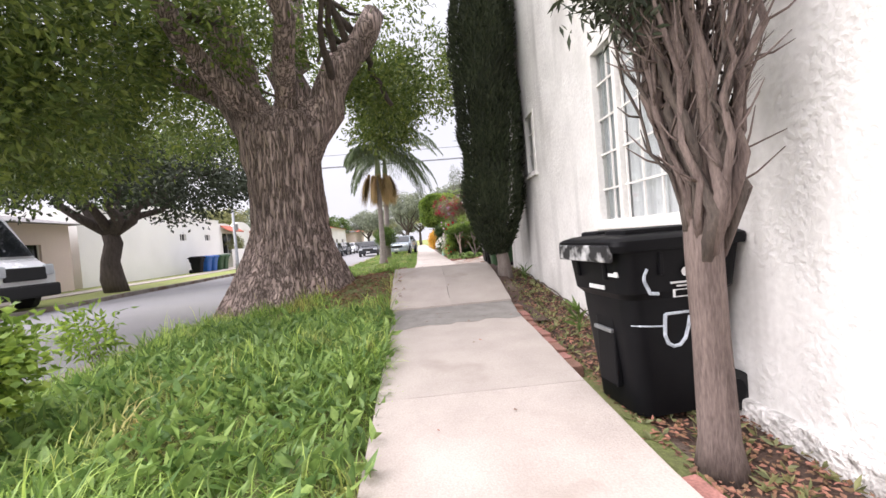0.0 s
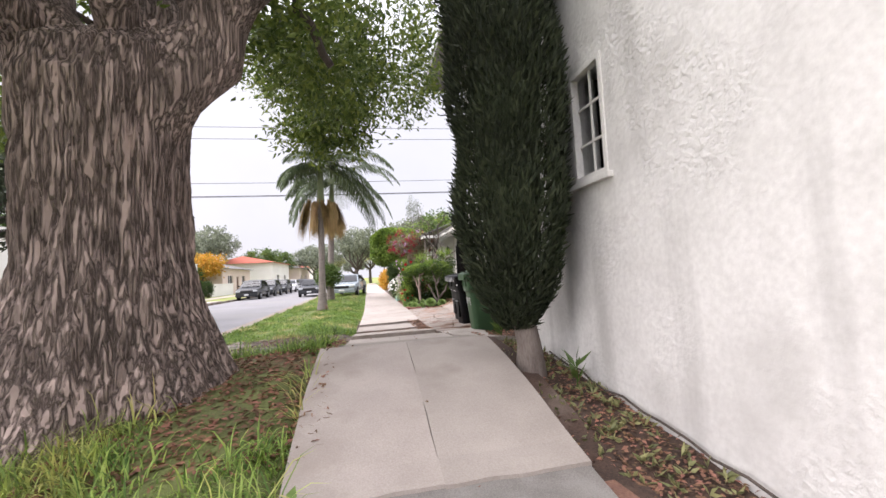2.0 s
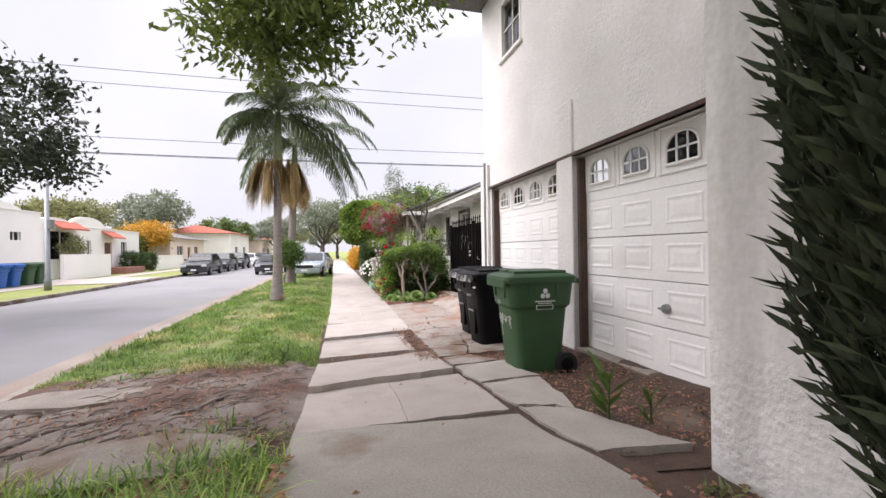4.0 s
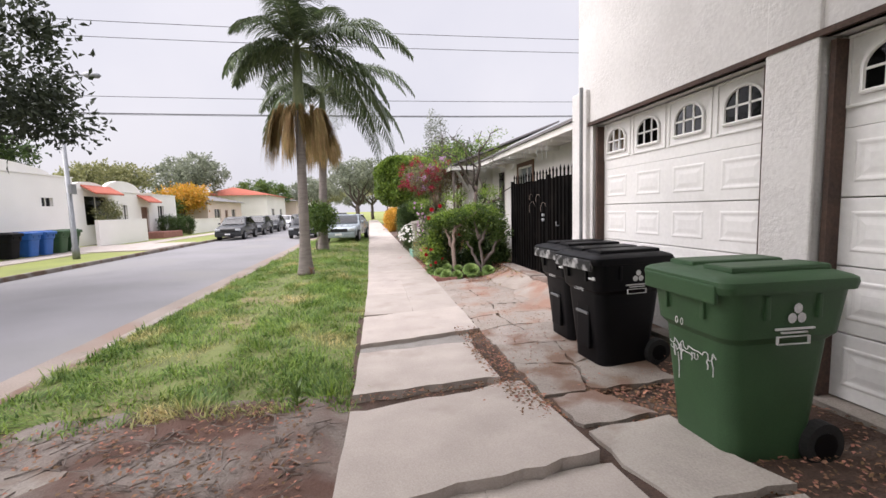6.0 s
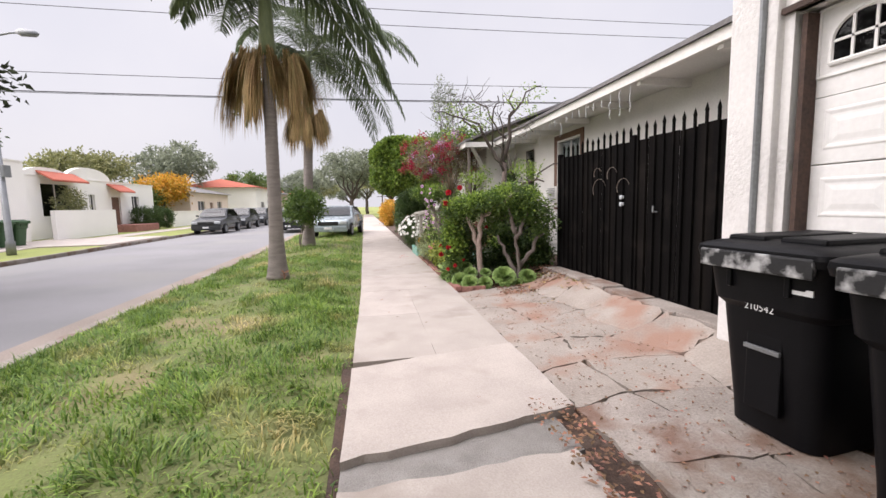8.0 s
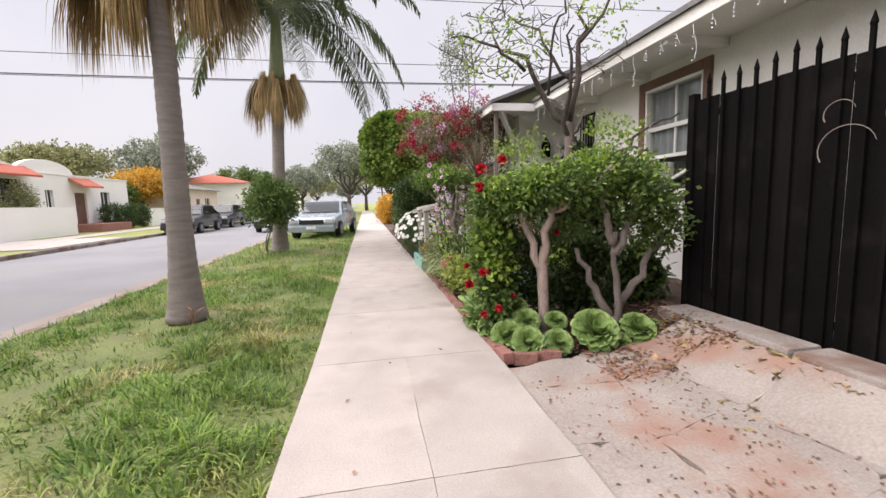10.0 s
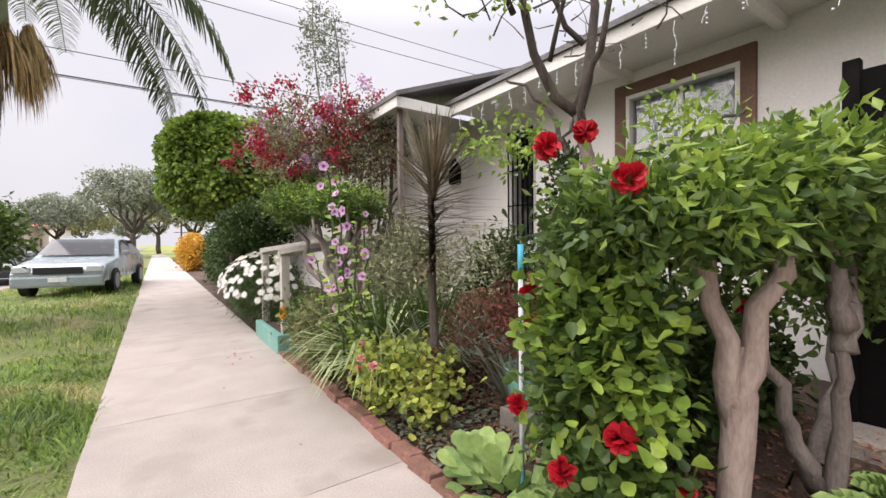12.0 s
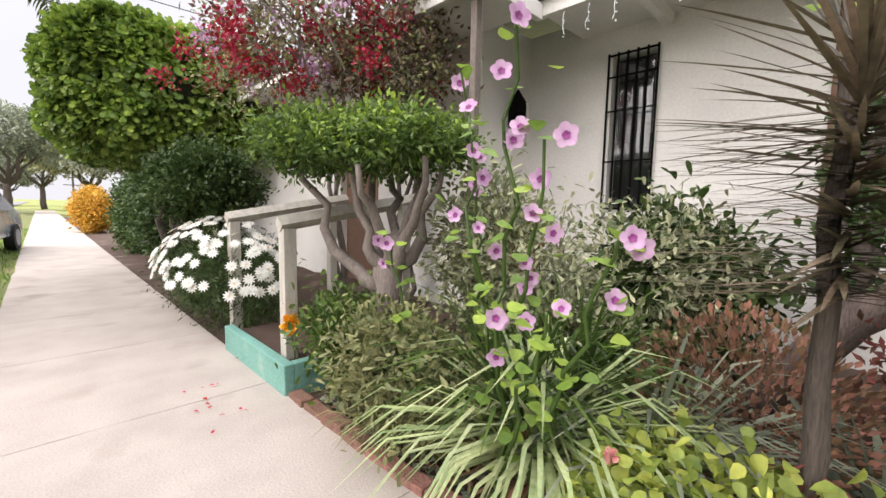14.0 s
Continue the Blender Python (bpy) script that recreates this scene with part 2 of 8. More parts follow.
LEAF_HEDGE = mat("hedge_leaf", (0.2, 0.29, 0.06), (0.1, 0.16, 0.035), 0.45, 1.2, 30, 0, island=0.45, glow=0.35)
LEAF_PALE = mat("pale_leaf", (0.42, 0.43, 0.27), (0.22, 0.24, 0.13), 0.6, 1.2, 30, 0, island=0.45, glow=0.3)
LEAF_YELLOW = mat("yellow_green_leaf", (0.42, 0.46, 0.1), (0.22, 0.3, 0.06), 0.5, 5, 40, 0, island=0.45, glow=0.35)
LEAF_RUST = mat("rusty_dead_leaf", (0.2, 0.07, 0.045), (0.09, 0.035, 0.025), 0.85, 3, 30, 0, island=0.5, glow=0.15)
BARK_PINK = mat("pinkish_bark", (0.42, 0.33, 0.29), (0.25, 0.185, 0.16), 0.85, 6, 40, 0.5, stretch=(2, 2, 0.6))
PURPLE_HEART = mat("purple_heart", (0.3, 0.06, 0.25), (0.2, 0.04, 0.16), 0.6, 6, 40, 0)
LEAF_PALM = mat("palm_leaf", (0.111, 0.15, 0.065), (0.058, 0.078, 0.039), 0.45, 1.0, 30, 0, island=0.35, glow=0.25)
LEAF_BROWN = mat("dead_leaf", (0.324, 0.176, 0.101), (0.162, 0.088, 0.061), 0.9, 3, 30, 0, island=0.5, glow=0.1)
STRAW = mat("straw_strands", (0.46, 0.34, 0.15), (0.26, 0.17, 0.075), 0.8, 3, 30, 0, island=0.35, glow=0.15)
GRASS = mat("grass_blade", (0.2, 0.32, 0.058), (0.115, 0.19, 0.038), 0.55, 0.9, 20, 0, island=0.5, glow=0.35, stain=(0.46, 0.4, 0.17), stain_scale=1.1, stain_at=0.54)
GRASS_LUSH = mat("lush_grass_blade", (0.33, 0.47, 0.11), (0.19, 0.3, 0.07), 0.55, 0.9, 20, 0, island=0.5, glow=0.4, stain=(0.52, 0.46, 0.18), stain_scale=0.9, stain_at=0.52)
SUCCULENT = mat("succulent", (0.33, 0.45, 0.15), (0.17, 0.27, 0.08), 0.45, 4, 30, 0.05, island=0.25, glow=0.15)
STRIPED = mat("striped_leaf", (0.56, 0.6, 0.34), (0.26, 0.36, 0.14), 0.5, 3, 40, 0, island=0.3, glow=0.3)
RED_PETAL = mat("red_petal", (0.55, 0.012, 0.02), (0.38, 0.008, 0.014), 0.6, 6, 40, 0, island=0.25, glow=0.25)
CRIMSON = mat("crimson_petal", (0.42, 0.025, 0.05), (0.28, 0.015, 0.03), 0.6, 6, 40, 0, island=0.4, glow=0.25)
PINK_PETAL = mat("mauve_petal", (0.68, 0.46, 0.64), (0.52, 0.28, 0.5), 0.6, 6, 40, 0, island=0.3, glow=0.25)
SALMON = mat("salmon_petal", (0.75, 0.35, 0.33), (0.6, 0.25, 0.25), 0.6, 6, 40, 0, island=0.3, glow=0.25)
WHITE_PETAL = mat("white_petal", (0.8, 0.8, 0.76), (0.68, 0.68, 0.62), 0.6, 6, 40, 0, island=0.1, glow=0.2)
ORANGE_PETAL = mat("orange_petal", (0.85, 0.45, 0.03), (0.78, 0.34, 0.02), 0.6, 6, 40, 0, island=0.2, glow=0.25)
YELLOW_LEAF = mat("golden_leaf", (0.6, 0.36, 0.04), (0.45, 0.24, 0.03), 0.6, 2, 40, 0, island=0.3, glow=0.3)
TEAL_PAINT = mat("teal_paint", (0.2, 0.4, 0.34), (0.13, 0.29, 0.25), 0.6, 4, 40, 0.2, stain=(0.4, 0.42, 0.38), stain_scale=4, stain_at=0.6)
CYAN_PAINT = mat("cyan_paint", (0.06, 0.42, 0.6), (0.05, 0.34, 0.5), 0.4, 4, 40, 0.05)
PVC = mat("grey_white_pipe", (0.6, 0.62, 0.64), (0.48, 0.5, 0.52), 0.4, 4, 40, 0.05)
STEEL = mat("galvanised", (0.28, 0.29, 0.3), (0.2, 0.205, 0.21), 0.5, 4, 40, 0.1, metal=0.6)
CABLE = mat("cable", (0.03, 0.03, 0.035), (0.02, 0.02, 0.022), 0.7, 4, 40, 0)
TERRACOTTA = mat("terracotta", (0.4, 0.17, 0.1), (0.28, 0.12, 0.075), 0.85, 6, 50, 0.3)
CURTAIN = mat("curtain", (0.806, 0.806, 0.806), (0.546, 0.546, 0.559), 0.9, 1.5, 30, 0, stretch=(8, 8, 0.3))
LACE = mat("lace_curtain", (0.4, 0.42, 0.42), (0.24, 0.26, 0.26), 0.9, 2.5, 30, 0, stretch=(8, 8, 0.3))
# near-black colour that stands in for the shade of unlit interiors
DARK_IN = mat("unlit_interior", (0.03, 0.03, 0.032), (0.02, 0.02, 0.02), 0.9, 2, 20, 0)
CAR_DARK = mat("dark_car_paint", (0.02, 0.022, 0.026), (0.016, 0.018, 0.02), 0.22, 2, 20, 0, spec=0.6)
CAR_SILVER = mat("silver_car_paint", (0.3, 0.35, 0.37), (0.26, 0.3, 0.32), 0.25, 2, 20, 0, metal=0.3, spec=0.6)
CAR_WHITE = mat("white_car_paint", (0.75, 0.75, 0.76), (0.68, 0.68, 0.69), 0.25, 2, 20, 0, spec=0.6)
LAMP_GLASS = mat("headlight_glass", (0.5, 0.52, 0.54), (0.4, 0.42, 0.44), 0.1, 4, 20, 0, spec=0.8)


def glass_mat(name, tint=(0.8, 0.85, 0.85), mix=0.75):
    m = bpy.data.materials.new(name)
    m.use_nodes = True
    n, l = m.node_tree.nodes, m.node_tree.links
    n.clear()
    out, g, t, ms, fr = (n.new("ShaderNode" + k) for k in ("OutputMaterial", "BsdfGlossy", "BsdfTransparent", "MixShader", "Fresnel"))
    g.inputs["Roughness"].default_value = 0.03
    t.inputs["Color"].default_value = (*tint, 1)
    fr.inputs["IOR"].default_value = mix
    l.new(fr.outputs[0], ms.inputs[0])
    l.new(t.outputs[0], ms.inputs[1])
    l.new(g.outputs[0], ms.inputs[2])
    l.new(ms.outputs[0], out.inputs["Surface"])
    return m


def bark_mat(name, light, dark, sx, sz, depth):
    """Furrowed bark: stretched cells parted by dark cracks, over mottled colour."""
    m = bpy.data.materials.new(name)
    m.use_nodes = True
    n, l = m.node_tree.nodes, m.node_tree.links
    p = n["Principled BSDF"]
    co, mp = n.new("ShaderNodeTexCoord"), n.new("ShaderNodeMapping")
    mp.inputs["Scale"].default_value = (sx, sx, sz)
    l.new(co.outputs["Object"], mp.inputs["Vector"])
    vo = n.new("ShaderNodeTexNoise")
    vo.inputs["Scale"].default_value, vo.inputs["Detail"].default_value, vo.inputs["Distortion"].default_value = 1.0, 7.0, 0.15
    l.new(mp.outputs["Vector"], vo.inputs["Vector"])
    sb, ab = n.new("ShaderNodeMath"), n.new("ShaderNodeMath")
    sb.operation, ab.operation = "SUBTRACT", "ABSOLUTE"
    sb.inputs[1].default_value = 0.5
    l.new(vo.outputs["Fac"], sb.inputs[0])
    l.new(sb.outputs[0], ab.inputs[0])
    mr0 = n.new("ShaderNodeMapRange")
    mr0.inputs["From Max"].default_value = 0.11
    l.new(ab.outputs[0], mr0.inputs["Value"])
    ra = n.new("ShaderNodeValToRGB")
    ra.color_ramp.elements[0].position, ra.color_ramp.elements[0].color = 0.0, (*dark, 1)
    ra.color_ramp.elements[1].position, ra.color_ramp.elements[1].color = 0.7, (*light, 1)
    l.new(mr0.outputs["Result"], ra.inputs["Fac"])
    n2 = n.new("ShaderNodeTexNoise")
    n2.inputs["Scale"].default_value, n2.inputs["Detail"].default_value = 3.0, 8.0
    l.new(co.outputs["Object"], n2.inputs["Vector"])
    r2 = n.new("ShaderNodeValToRGB")
    r2.color_ramp.elements[0].position, r2.color_ramp.elements[0].color = 0.3, (0.62, 0.58, 0.56, 1)
    r2.color_ramp.elements[1].position, r2.color_ramp.elements[1].color = 0.7, (1.1, 1.03, 1.0, 1)
    l.new(n2.outputs["Fac"], r2.inputs["Fac"])
    mu = n.new("ShaderNodeMixRGB")
    mu.blend_type = "MULTIPLY"
    mu.inputs["Fac"].default_value = 1.0
    l.new(ra.outputs["Color"], mu.inputs["Color1"])
    l.new(r2.outputs["Color"], mu.inputs["Color2"])
    l.new(mu.outputs["Color"], p.inputs["Base Color"])
    p.inputs["Roughness"].default_value = 0.95
    bu = n.new("ShaderNodeBump")
    bu.inputs["Strength"].default_value, bu.inputs["Distance"].default_value = 1.0, depth
    l.new(mr0.outputs["Result"], bu.inputs["Height"])
    l.new(bu.outputs["Normal"], p.inputs["Normal"])
    return m


BARK_FURROW = bark_mat("furrowed_bark", (0.5, 0.41, 0.375), (0.13, 0.1, 0.086), 20.0, 1.5, 0.045)
GLASS = glass_mat("window_glass", (0.82, 0.86, 0.86), 1.75)
CAR_GLASS = glass_mat("car_glass", (0.12, 0.13, 0.14), 1.6)
PANE_DARK = glass_mat("dark_light_glass", (0.25, 0.25, 0.25), 1.25)

# ---- mesh helpers ----
RNG = np.random.default_rng(7)


def part(name, bm, material, parent=None, label="", world=False, smooth=False):
    """Links a bmesh (or a ready mesh) as one object under a thing or a part. world: the mesh is in world places and parent is a top-level thing."""
    if isinstance(bm, bmesh.types.BMesh):
        me = bpy.data.meshes.new(name)
        bm.to_mesh(me)
        bm.free()
    else:
        me = bm
    if material and not me.materials:
        me.materials.append(material)
    if smooth:
        me.polygons.foreach_set("use_smooth", [True] * len(me.polygons))
    ob = new(name, me)
    if parent is not None:
        ob.parent = parent
        if world:
            ob.matrix_parent_inverse = parent.matrix_basis.inverted()
    if label:
        ob["label"] = label
    return ob


def thing(name, at, label, category, group="", rz=0, kind=""):
    ob = new(name)
    ob.empty_display_size = 0.1
    ob.matrix_basis = pose(*at, 0, 0, rz)
    return tagged(ob, label, category, group, kind)


def box(bm, x0, y0, z0, x1, y1, z1, bevel=0.0):
    r = bmesh.ops.create_cube(bm, size=1)
    bmesh.ops.transform(bm, matrix=Matrix.Translation(((x0 + x1) / 2, (y0 + y1) / 2, (z0 + z1) / 2)) @ Matrix.Diagonal((abs(x1 - x0), abs(y1 - y0), abs(z1 - z0), 1)), verts=r["verts"])
    if bevel:
        es = list({e for v in r["verts"] for e in v.link_edges})
        bmesh.ops.bevel(bm, geom=es, offset=bevel, segments=2, affect="EDGES", profile=0.6)
    return bm


def nb():
    return bmesh.new()


def wbox(*a, bevel=0.0):
    return box(nb(), *a, bevel=bevel)


def np_mesh(name, verts, faces):
    """A mesh from an array of places and an array of equal-sized faces."""
    verts, faces = np.asarray(verts, np.float32), np.asarray(faces, np.int32)
    me = bpy.data.meshes.new(name)
    me.vertices.add(len(verts))
    me.vertices.foreach_set("co", verts.ravel())
    k = faces.shape[1]
    me.loops.add(faces.size)
    me.loops.foreach_set("vertex_index", faces.ravel())
    me.polygons.add(len(faces))
    me.polygons.foreach_set("loop_start", np.arange(0, faces.size, k, dtype=np.int32))
    me.update(calc_edges=True)
    return me


def unit(v):
    return v / (np.linalg.norm(v, axis=-1, keepdims=True) + 1e-9)


def leaf_mesh(name, P, D, L, W, fold=0.25, up=None):
    """Folded pointed leaves: at P, along D, of length L and width W."""
    P, D = np.asarray(P, float), unit(np.asarray(D, float))
    n = len(P)
    L, W = np.broadcast_to(L, n)[:, None], np.broadcast_to(W, n)[:, None]
    r = RNG.normal(size=(n, 3)) if up is None else np.asarray(up, float) + RNG.normal(size=(n, 3)) * 0.25
    S = unit(np.cross(D, r))
    N = np.cross(S, D)
    mid = P + D * L * 0.45
    V = np.stack([P, mid + S * W / 2 + N * W * fold, P + D * L, mid - S * W / 2 + N * W * fold], 1).reshape(-1, 3)
    b = np.arange(n)[:, None] * 4
    F = np.concatenate([b + [0, 1, 2], b + [0, 2, 3]], 0)
    return np_mesh(name, V, F)


def round_leaves(name, P, D, L, W, U, cup=0.2):
    """Broad round-tipped leaves, cupped along the middle."""
    P, D = np.asarray(P, float), unit(np.asarray(D, float))
    n = len(P)
    L, W = np.broadcast_to(L, n)[:, None], np.broadcast_to(W, n)[:, None]
    S2 = unit(np.cross(D, np.asarray(U, float)))
    N = np.cross(S2, D)
    at = lambda t, s: P + D * L * t + S2 * W * s + N * W * abs(s) * cup * 2
    V = np.stack([at(0, 0), at(0.3, 0.3), at(0.7, 0.5), at(0.93, 0.32), at(1.0, 0), at(0.93, -0.32), at(0.7, -0.5), at(0.3, -0.3), at(0.6, 0)], 1).reshape(-1, 3)
    b = np.arange(n)[:, None] * 9
    F = np.concatenate([b + [i, (i + 1) % 8, 8] for i in range(8)], 0)
    return np_mesh(name, V, F)


def blade_mesh(name, P, D, L, W, droop=0.5):
    """Narrow arching blades of three joints: start at P towards D, bending down by droop."""
    P, D = np.asarray(P, float), unit(np.asarray(D, float))
    n = len(P)
    L, W, droop = (np.broadcast_to(v, n)[:, None] for v in (L, W, droop))
    S = unit(np.cross(D, [0, 0, 1.0]) + RNG.normal(size=(n, 3)) * 0.05)
    down = np.array([0, 0, -1.0])
    a = P + D * L * 0.4
    D2 = unit(D + down * droop)
    b2 = a + D2 * L * 0.35
    D3 = unit(D2 + down * droop * 1.2)
    c = b2 + D3 * L * 0.25
    V = np.stack([P - S * W / 2, P + S * W / 2, a - S * W / 2, a + S * W / 2, b2 - S * W * 0.35, b2 + S * W * 0.35, c], 1).reshape(-1, 3)
    b = np.arange(n)[:, None] * 7
    F = np.concatenate([b + f for f in ([0, 1, 3], [0, 3, 2], [2, 3, 5], [2, 5, 4], [4, 5, 6])], 0)
    return np_mesh(name, V, F)


def ball(n, c, r, shell=0.55, flat=None):
    """n random places in an ellipsoid, more towards its outside, and the outward ways."""
    d = unit(RNG.normal(size=(n, 3)))
    q = RNG.uniform(shell ** 3, 1, n) ** (1 / 3)
    return np.asarray(c) + d * q[:, None] * np.asarray(r), d


def foliage(name, blobs, per, leaf, width, spread=0.16, out=0.6, rounded=False):
    """Leaves in many small clumps that fill the given ellipsoids [(centre, radii, clumps)]."""
    Ps, Ds = [], []
    for c, r, k in blobs:
        C, d = ball(k, c, r)
        off = RNG.normal(size=(k, per, 3)) * spread
        Ps.append((C[:, None] + off).reshape(-1, 3))
        Ds.append((d[:, None] * out + RNG.normal(size=(k, per, 3)) * 0.7 + [0, 0, -0.05]).reshape(-1, 3))
    P, D = np.concatenate(Ps), np.concatenate(Ds)
    n = len(P)
    if rounded:
        return round_leaves(name, P, D, RNG.uniform(0.7, 1.3, n) * leaf, RNG.uniform(0.75, 1.2, n) * width, RNG.normal(size=(n, 3)) * 0.5 + [0, 0, 1.0], 0.2)
    return leaf_mesh(name, P, D, RNG.uniform(0.7, 1.3, n) * leaf, RNG.uniform(0.75, 1.2, n) * width)


def tube(bm, pts, radii, sides=8, rough=0.0, cap=True):
    """A tapered limb through pts; rough: uneven girth."""
    pts = [Vector(p) for p in pts]
    rings = []
    for i, p in enumerate(pts):
        d = (pts[min(i + 1, len(pts) - 1)] - pts[max(i - 1, 0)]).normalized()
        a = d.cross(Vector((0.3, 0.9, 0.1))).normalized()
        b = d.cross(a)
        ring = []
        for k in range(sides):
            t = 2 * math.pi * k / sides
            u = 1 + rough * noise.noise(Vector((p.x * 3 + math.cos(t), p.y * 3 + math.sin(t), p.z * 2)))
            ring.append(bm.verts.new(p + (a * math.cos(t) + b * math.sin(t)) * radii[i] * u))
        rings.append(ring)
    for r0, r1 in zip(rings, rings[1:]):
        for k in range(sides):
            bm.faces.new((r0[k], r0[(k + 1) % sides], r1[(k + 1) % sides], r1[k]))
    if cap:
        bm.faces.new(rings[0][::-1])
        bm.faces.new(rings[-1])
    return bm


def bend(p, q, n=6, sag=0.0, wob=0.0, seed=0):
    """n places from p to q, with a sag and a wobble."""
    p, q = Vector(p), Vector(q)
    r = random.Random(seed)
    L = (q - p).length
    out = []
    for i in range(n):
        t = i / (n - 1)
        v = p.lerp(q, t)
        v.z -= sag * 4 * t * (1 - t)
        if 0 < i < n - 1:
            v += Vector((r.uniform(-1, 1), r.uniform(-1, 1), r.uniform(-1, 1))) * wob * L
        out.append(v)
    return out


def taper(a, b, n):
    return [a + (b - a) * i / (n - 1) for i in range(n)]


# ---- the lie of the land ----
GY = [-9, 2, 3, 4.5, 5.2, 5.9, 6.5, 7.2, 7.8, 8.4, 9.1, 10, 11, 12.3, 14, 90]
GS = [-0.2, -0.15, -0.08, 0, 0.02, 0.08, 0.23, 0.37, 0.45, 0.44, 0.3, 0.22, 0.12, 0.02, 0, 0]
GW = [-0.36, -0.27, -0.2, -0.1, -0.05, 0.06, 0.12, 0.18, 0.24, 0.26, 0.25, 0.22, 0.19, 0.18, 0.18, 0.05]


def S(y):
    return float(np.interp(y, GY, GS))


def G(x, y):
    """Height of the bare ground."""
    s, w = S(y), float(np.interp(y, GY, GW))
    if y < 8.4:
        xs, zs = [-3.0, -1.4, -0.25, -0.05, 1.5, 2.25], [-0.07, s * 0.7 - 0.01, s - 0.03, s - 0.09, s - 0.09, w]
    else:
        xs, zs = [-3.0, -1.4, -0.25, 0.05, 1.55, 2.9, 3.25], [-0.07, s * 0.7 - 0.01, s - 0.03, s - 0.09, s - 0.08, s * 0.6 - 0.02, w]
    return float(np.interp(x, xs, zs))


def XL(y):
    return float(np.interp(y, [-9, 3, 5, 6, 8, 9, 14, 18, 90], [0.0, -0.03, -0.05, -0.12, -0.12, 0.0, 0.13, 0.2, 0.2]))


def XR(y):
    return float(np.interp(y, [-9, 3, 5, 6, 9, 14, 18, 90], [1.36, 1.4, 1.45, 1.54, 1.58, 1.6, 1.66, 1.66]))


def sheet(name, x0, x1, y0, y1, step, material, lift=0.0, rough=0.0, height=G):
    nx, ny = max(2, round((x1 - x0) / step) + 1), max(2, round((y1 - y0) / step) + 1)
    V = [(x, y, height(x, y) + lift + rough * noise.noise(Vector((x * 3, y * 3, 0)))) for y in np.linspace(y0, y1, ny) for x in np.linspace(x0, x1, nx)]
    F = [(j * nx + i, j * nx + i + 1, (j + 1) * nx + i + 1, (j + 1) * nx + i) for j in range(ny - 1) for i in range(nx - 1)]
    ob = part(name, np_mesh(name, V, F), material, smooth=True)
    return tagged(ob, kind="structure")


tagged(sheet("ground", -1500, 1500, -1500, 1500, 300, FARGRASS, height=lambda x, y: -0.32), "distant flat ground of dry grass", "ground")
tagged(sheet("road", -10.3, -3.1, -60, 300, 2.0, ASPHALT, height=lambda x, y: -0.2 + 0.05 * math.cos((x + 6.7) / 3.6 * 1.5)), "worn grey asphalt residential street", "road")
tagged(sheet("gutter", -3.72, -3.12, -30, 120, 1.0, GUTTER, height=lambda x, y: -0.178 - 0.02 * (x + 3.72)), "dusty brown concrete gutter along the kerb", "gutter")
tagged(sheet("verge", -3.0, 1.6, -9, 9.4, 0.2, TURF, rough=0.03), "grassy parkway strip beside the pavement", "verge")
tagged(sheet("dirt_apron", -3.0, 0.3, 9.4, 12.6, 0.12, DIRT_GREY, rough=0.05), "bare grey dirt over a broken driveway apron", "dirt")
tagged(sheet("verge_far", -3.0, 0.3, 12.6, 90, 0.3, TURF, rough=0.03), "grassy parkway strip beside the pavement", "verge")
tagged(sheet("soil_strip", 1.3, 2.26, -9, 8.55, 0.15, SOIL, rough=0.03, lift=-0.015), "narrow bare soil bed along the house wall", "soil")
tagged(sheet("driveway_soil", 1.4, 3.45, 8.5, 18.4, 0.12, SOIL, rough=0.03, lift=-0.01), "red-brown soil under a broken driveway", "soil")
tagged(sheet("garden_bed", 1.66, 5.0, 18.4, 60, 0.25, SOIL, rough=0.05, lift=0.03), "dark garden bed soil under dense planting", "soil")

# kerbs
for nm, x0, x1, lab in (("kerb", -3.14, -3.0, "worn concrete kerb along the street"), ("kerb_far", -10.4, -10.25, "concrete kerb across the street")):
    b = nb()
    for y in np.arange(-30, 120, 3.0):
        box(b, x0 + 0.004 * math.sin(y * 7), y, -0.35, x1, y + 2.985, (-0.055 if abs(y - 9) > 1 or nm == "kerb_far" else -0.13) + 0.004 * math.sin(y * 3), 0.015)
    tagged(part(nm, b, CONCRETE_OLD), lab, "kerb", kind="structure")
tagged(part("pavement_far", wbox(-14.4, -30, -0.3, -13.0, 120, -0.03), CONCRETE), "pale concrete pavement across the street", "pavement", kind="structure")
tagged(part("verge_across", wbox(-13.0, -30, -0.3, -10.4, 120, -0.06), FARGRASS), "sparse yellow-green lawn strip across the street", "lawn", kind="structure")
tagged(part("front_lawn_across", wbox(-30, -30, -0.3, -14.4, 120, -0.045), FARGRASS), "sparse front lawns across the street", "lawn", kind="structure")
tagged(part("driveway_far", wbox(-16.0, 31.5, -0.2, -10.4, 37.0, -0.012), CONCRETE), "pale concrete driveway across the street", "driveway", kind="structure")

# pavement slabs
pavement = tagged(new("pavement"), "cracked and root-lifted pale concrete pavement slabs", "pavement", kind="structure")


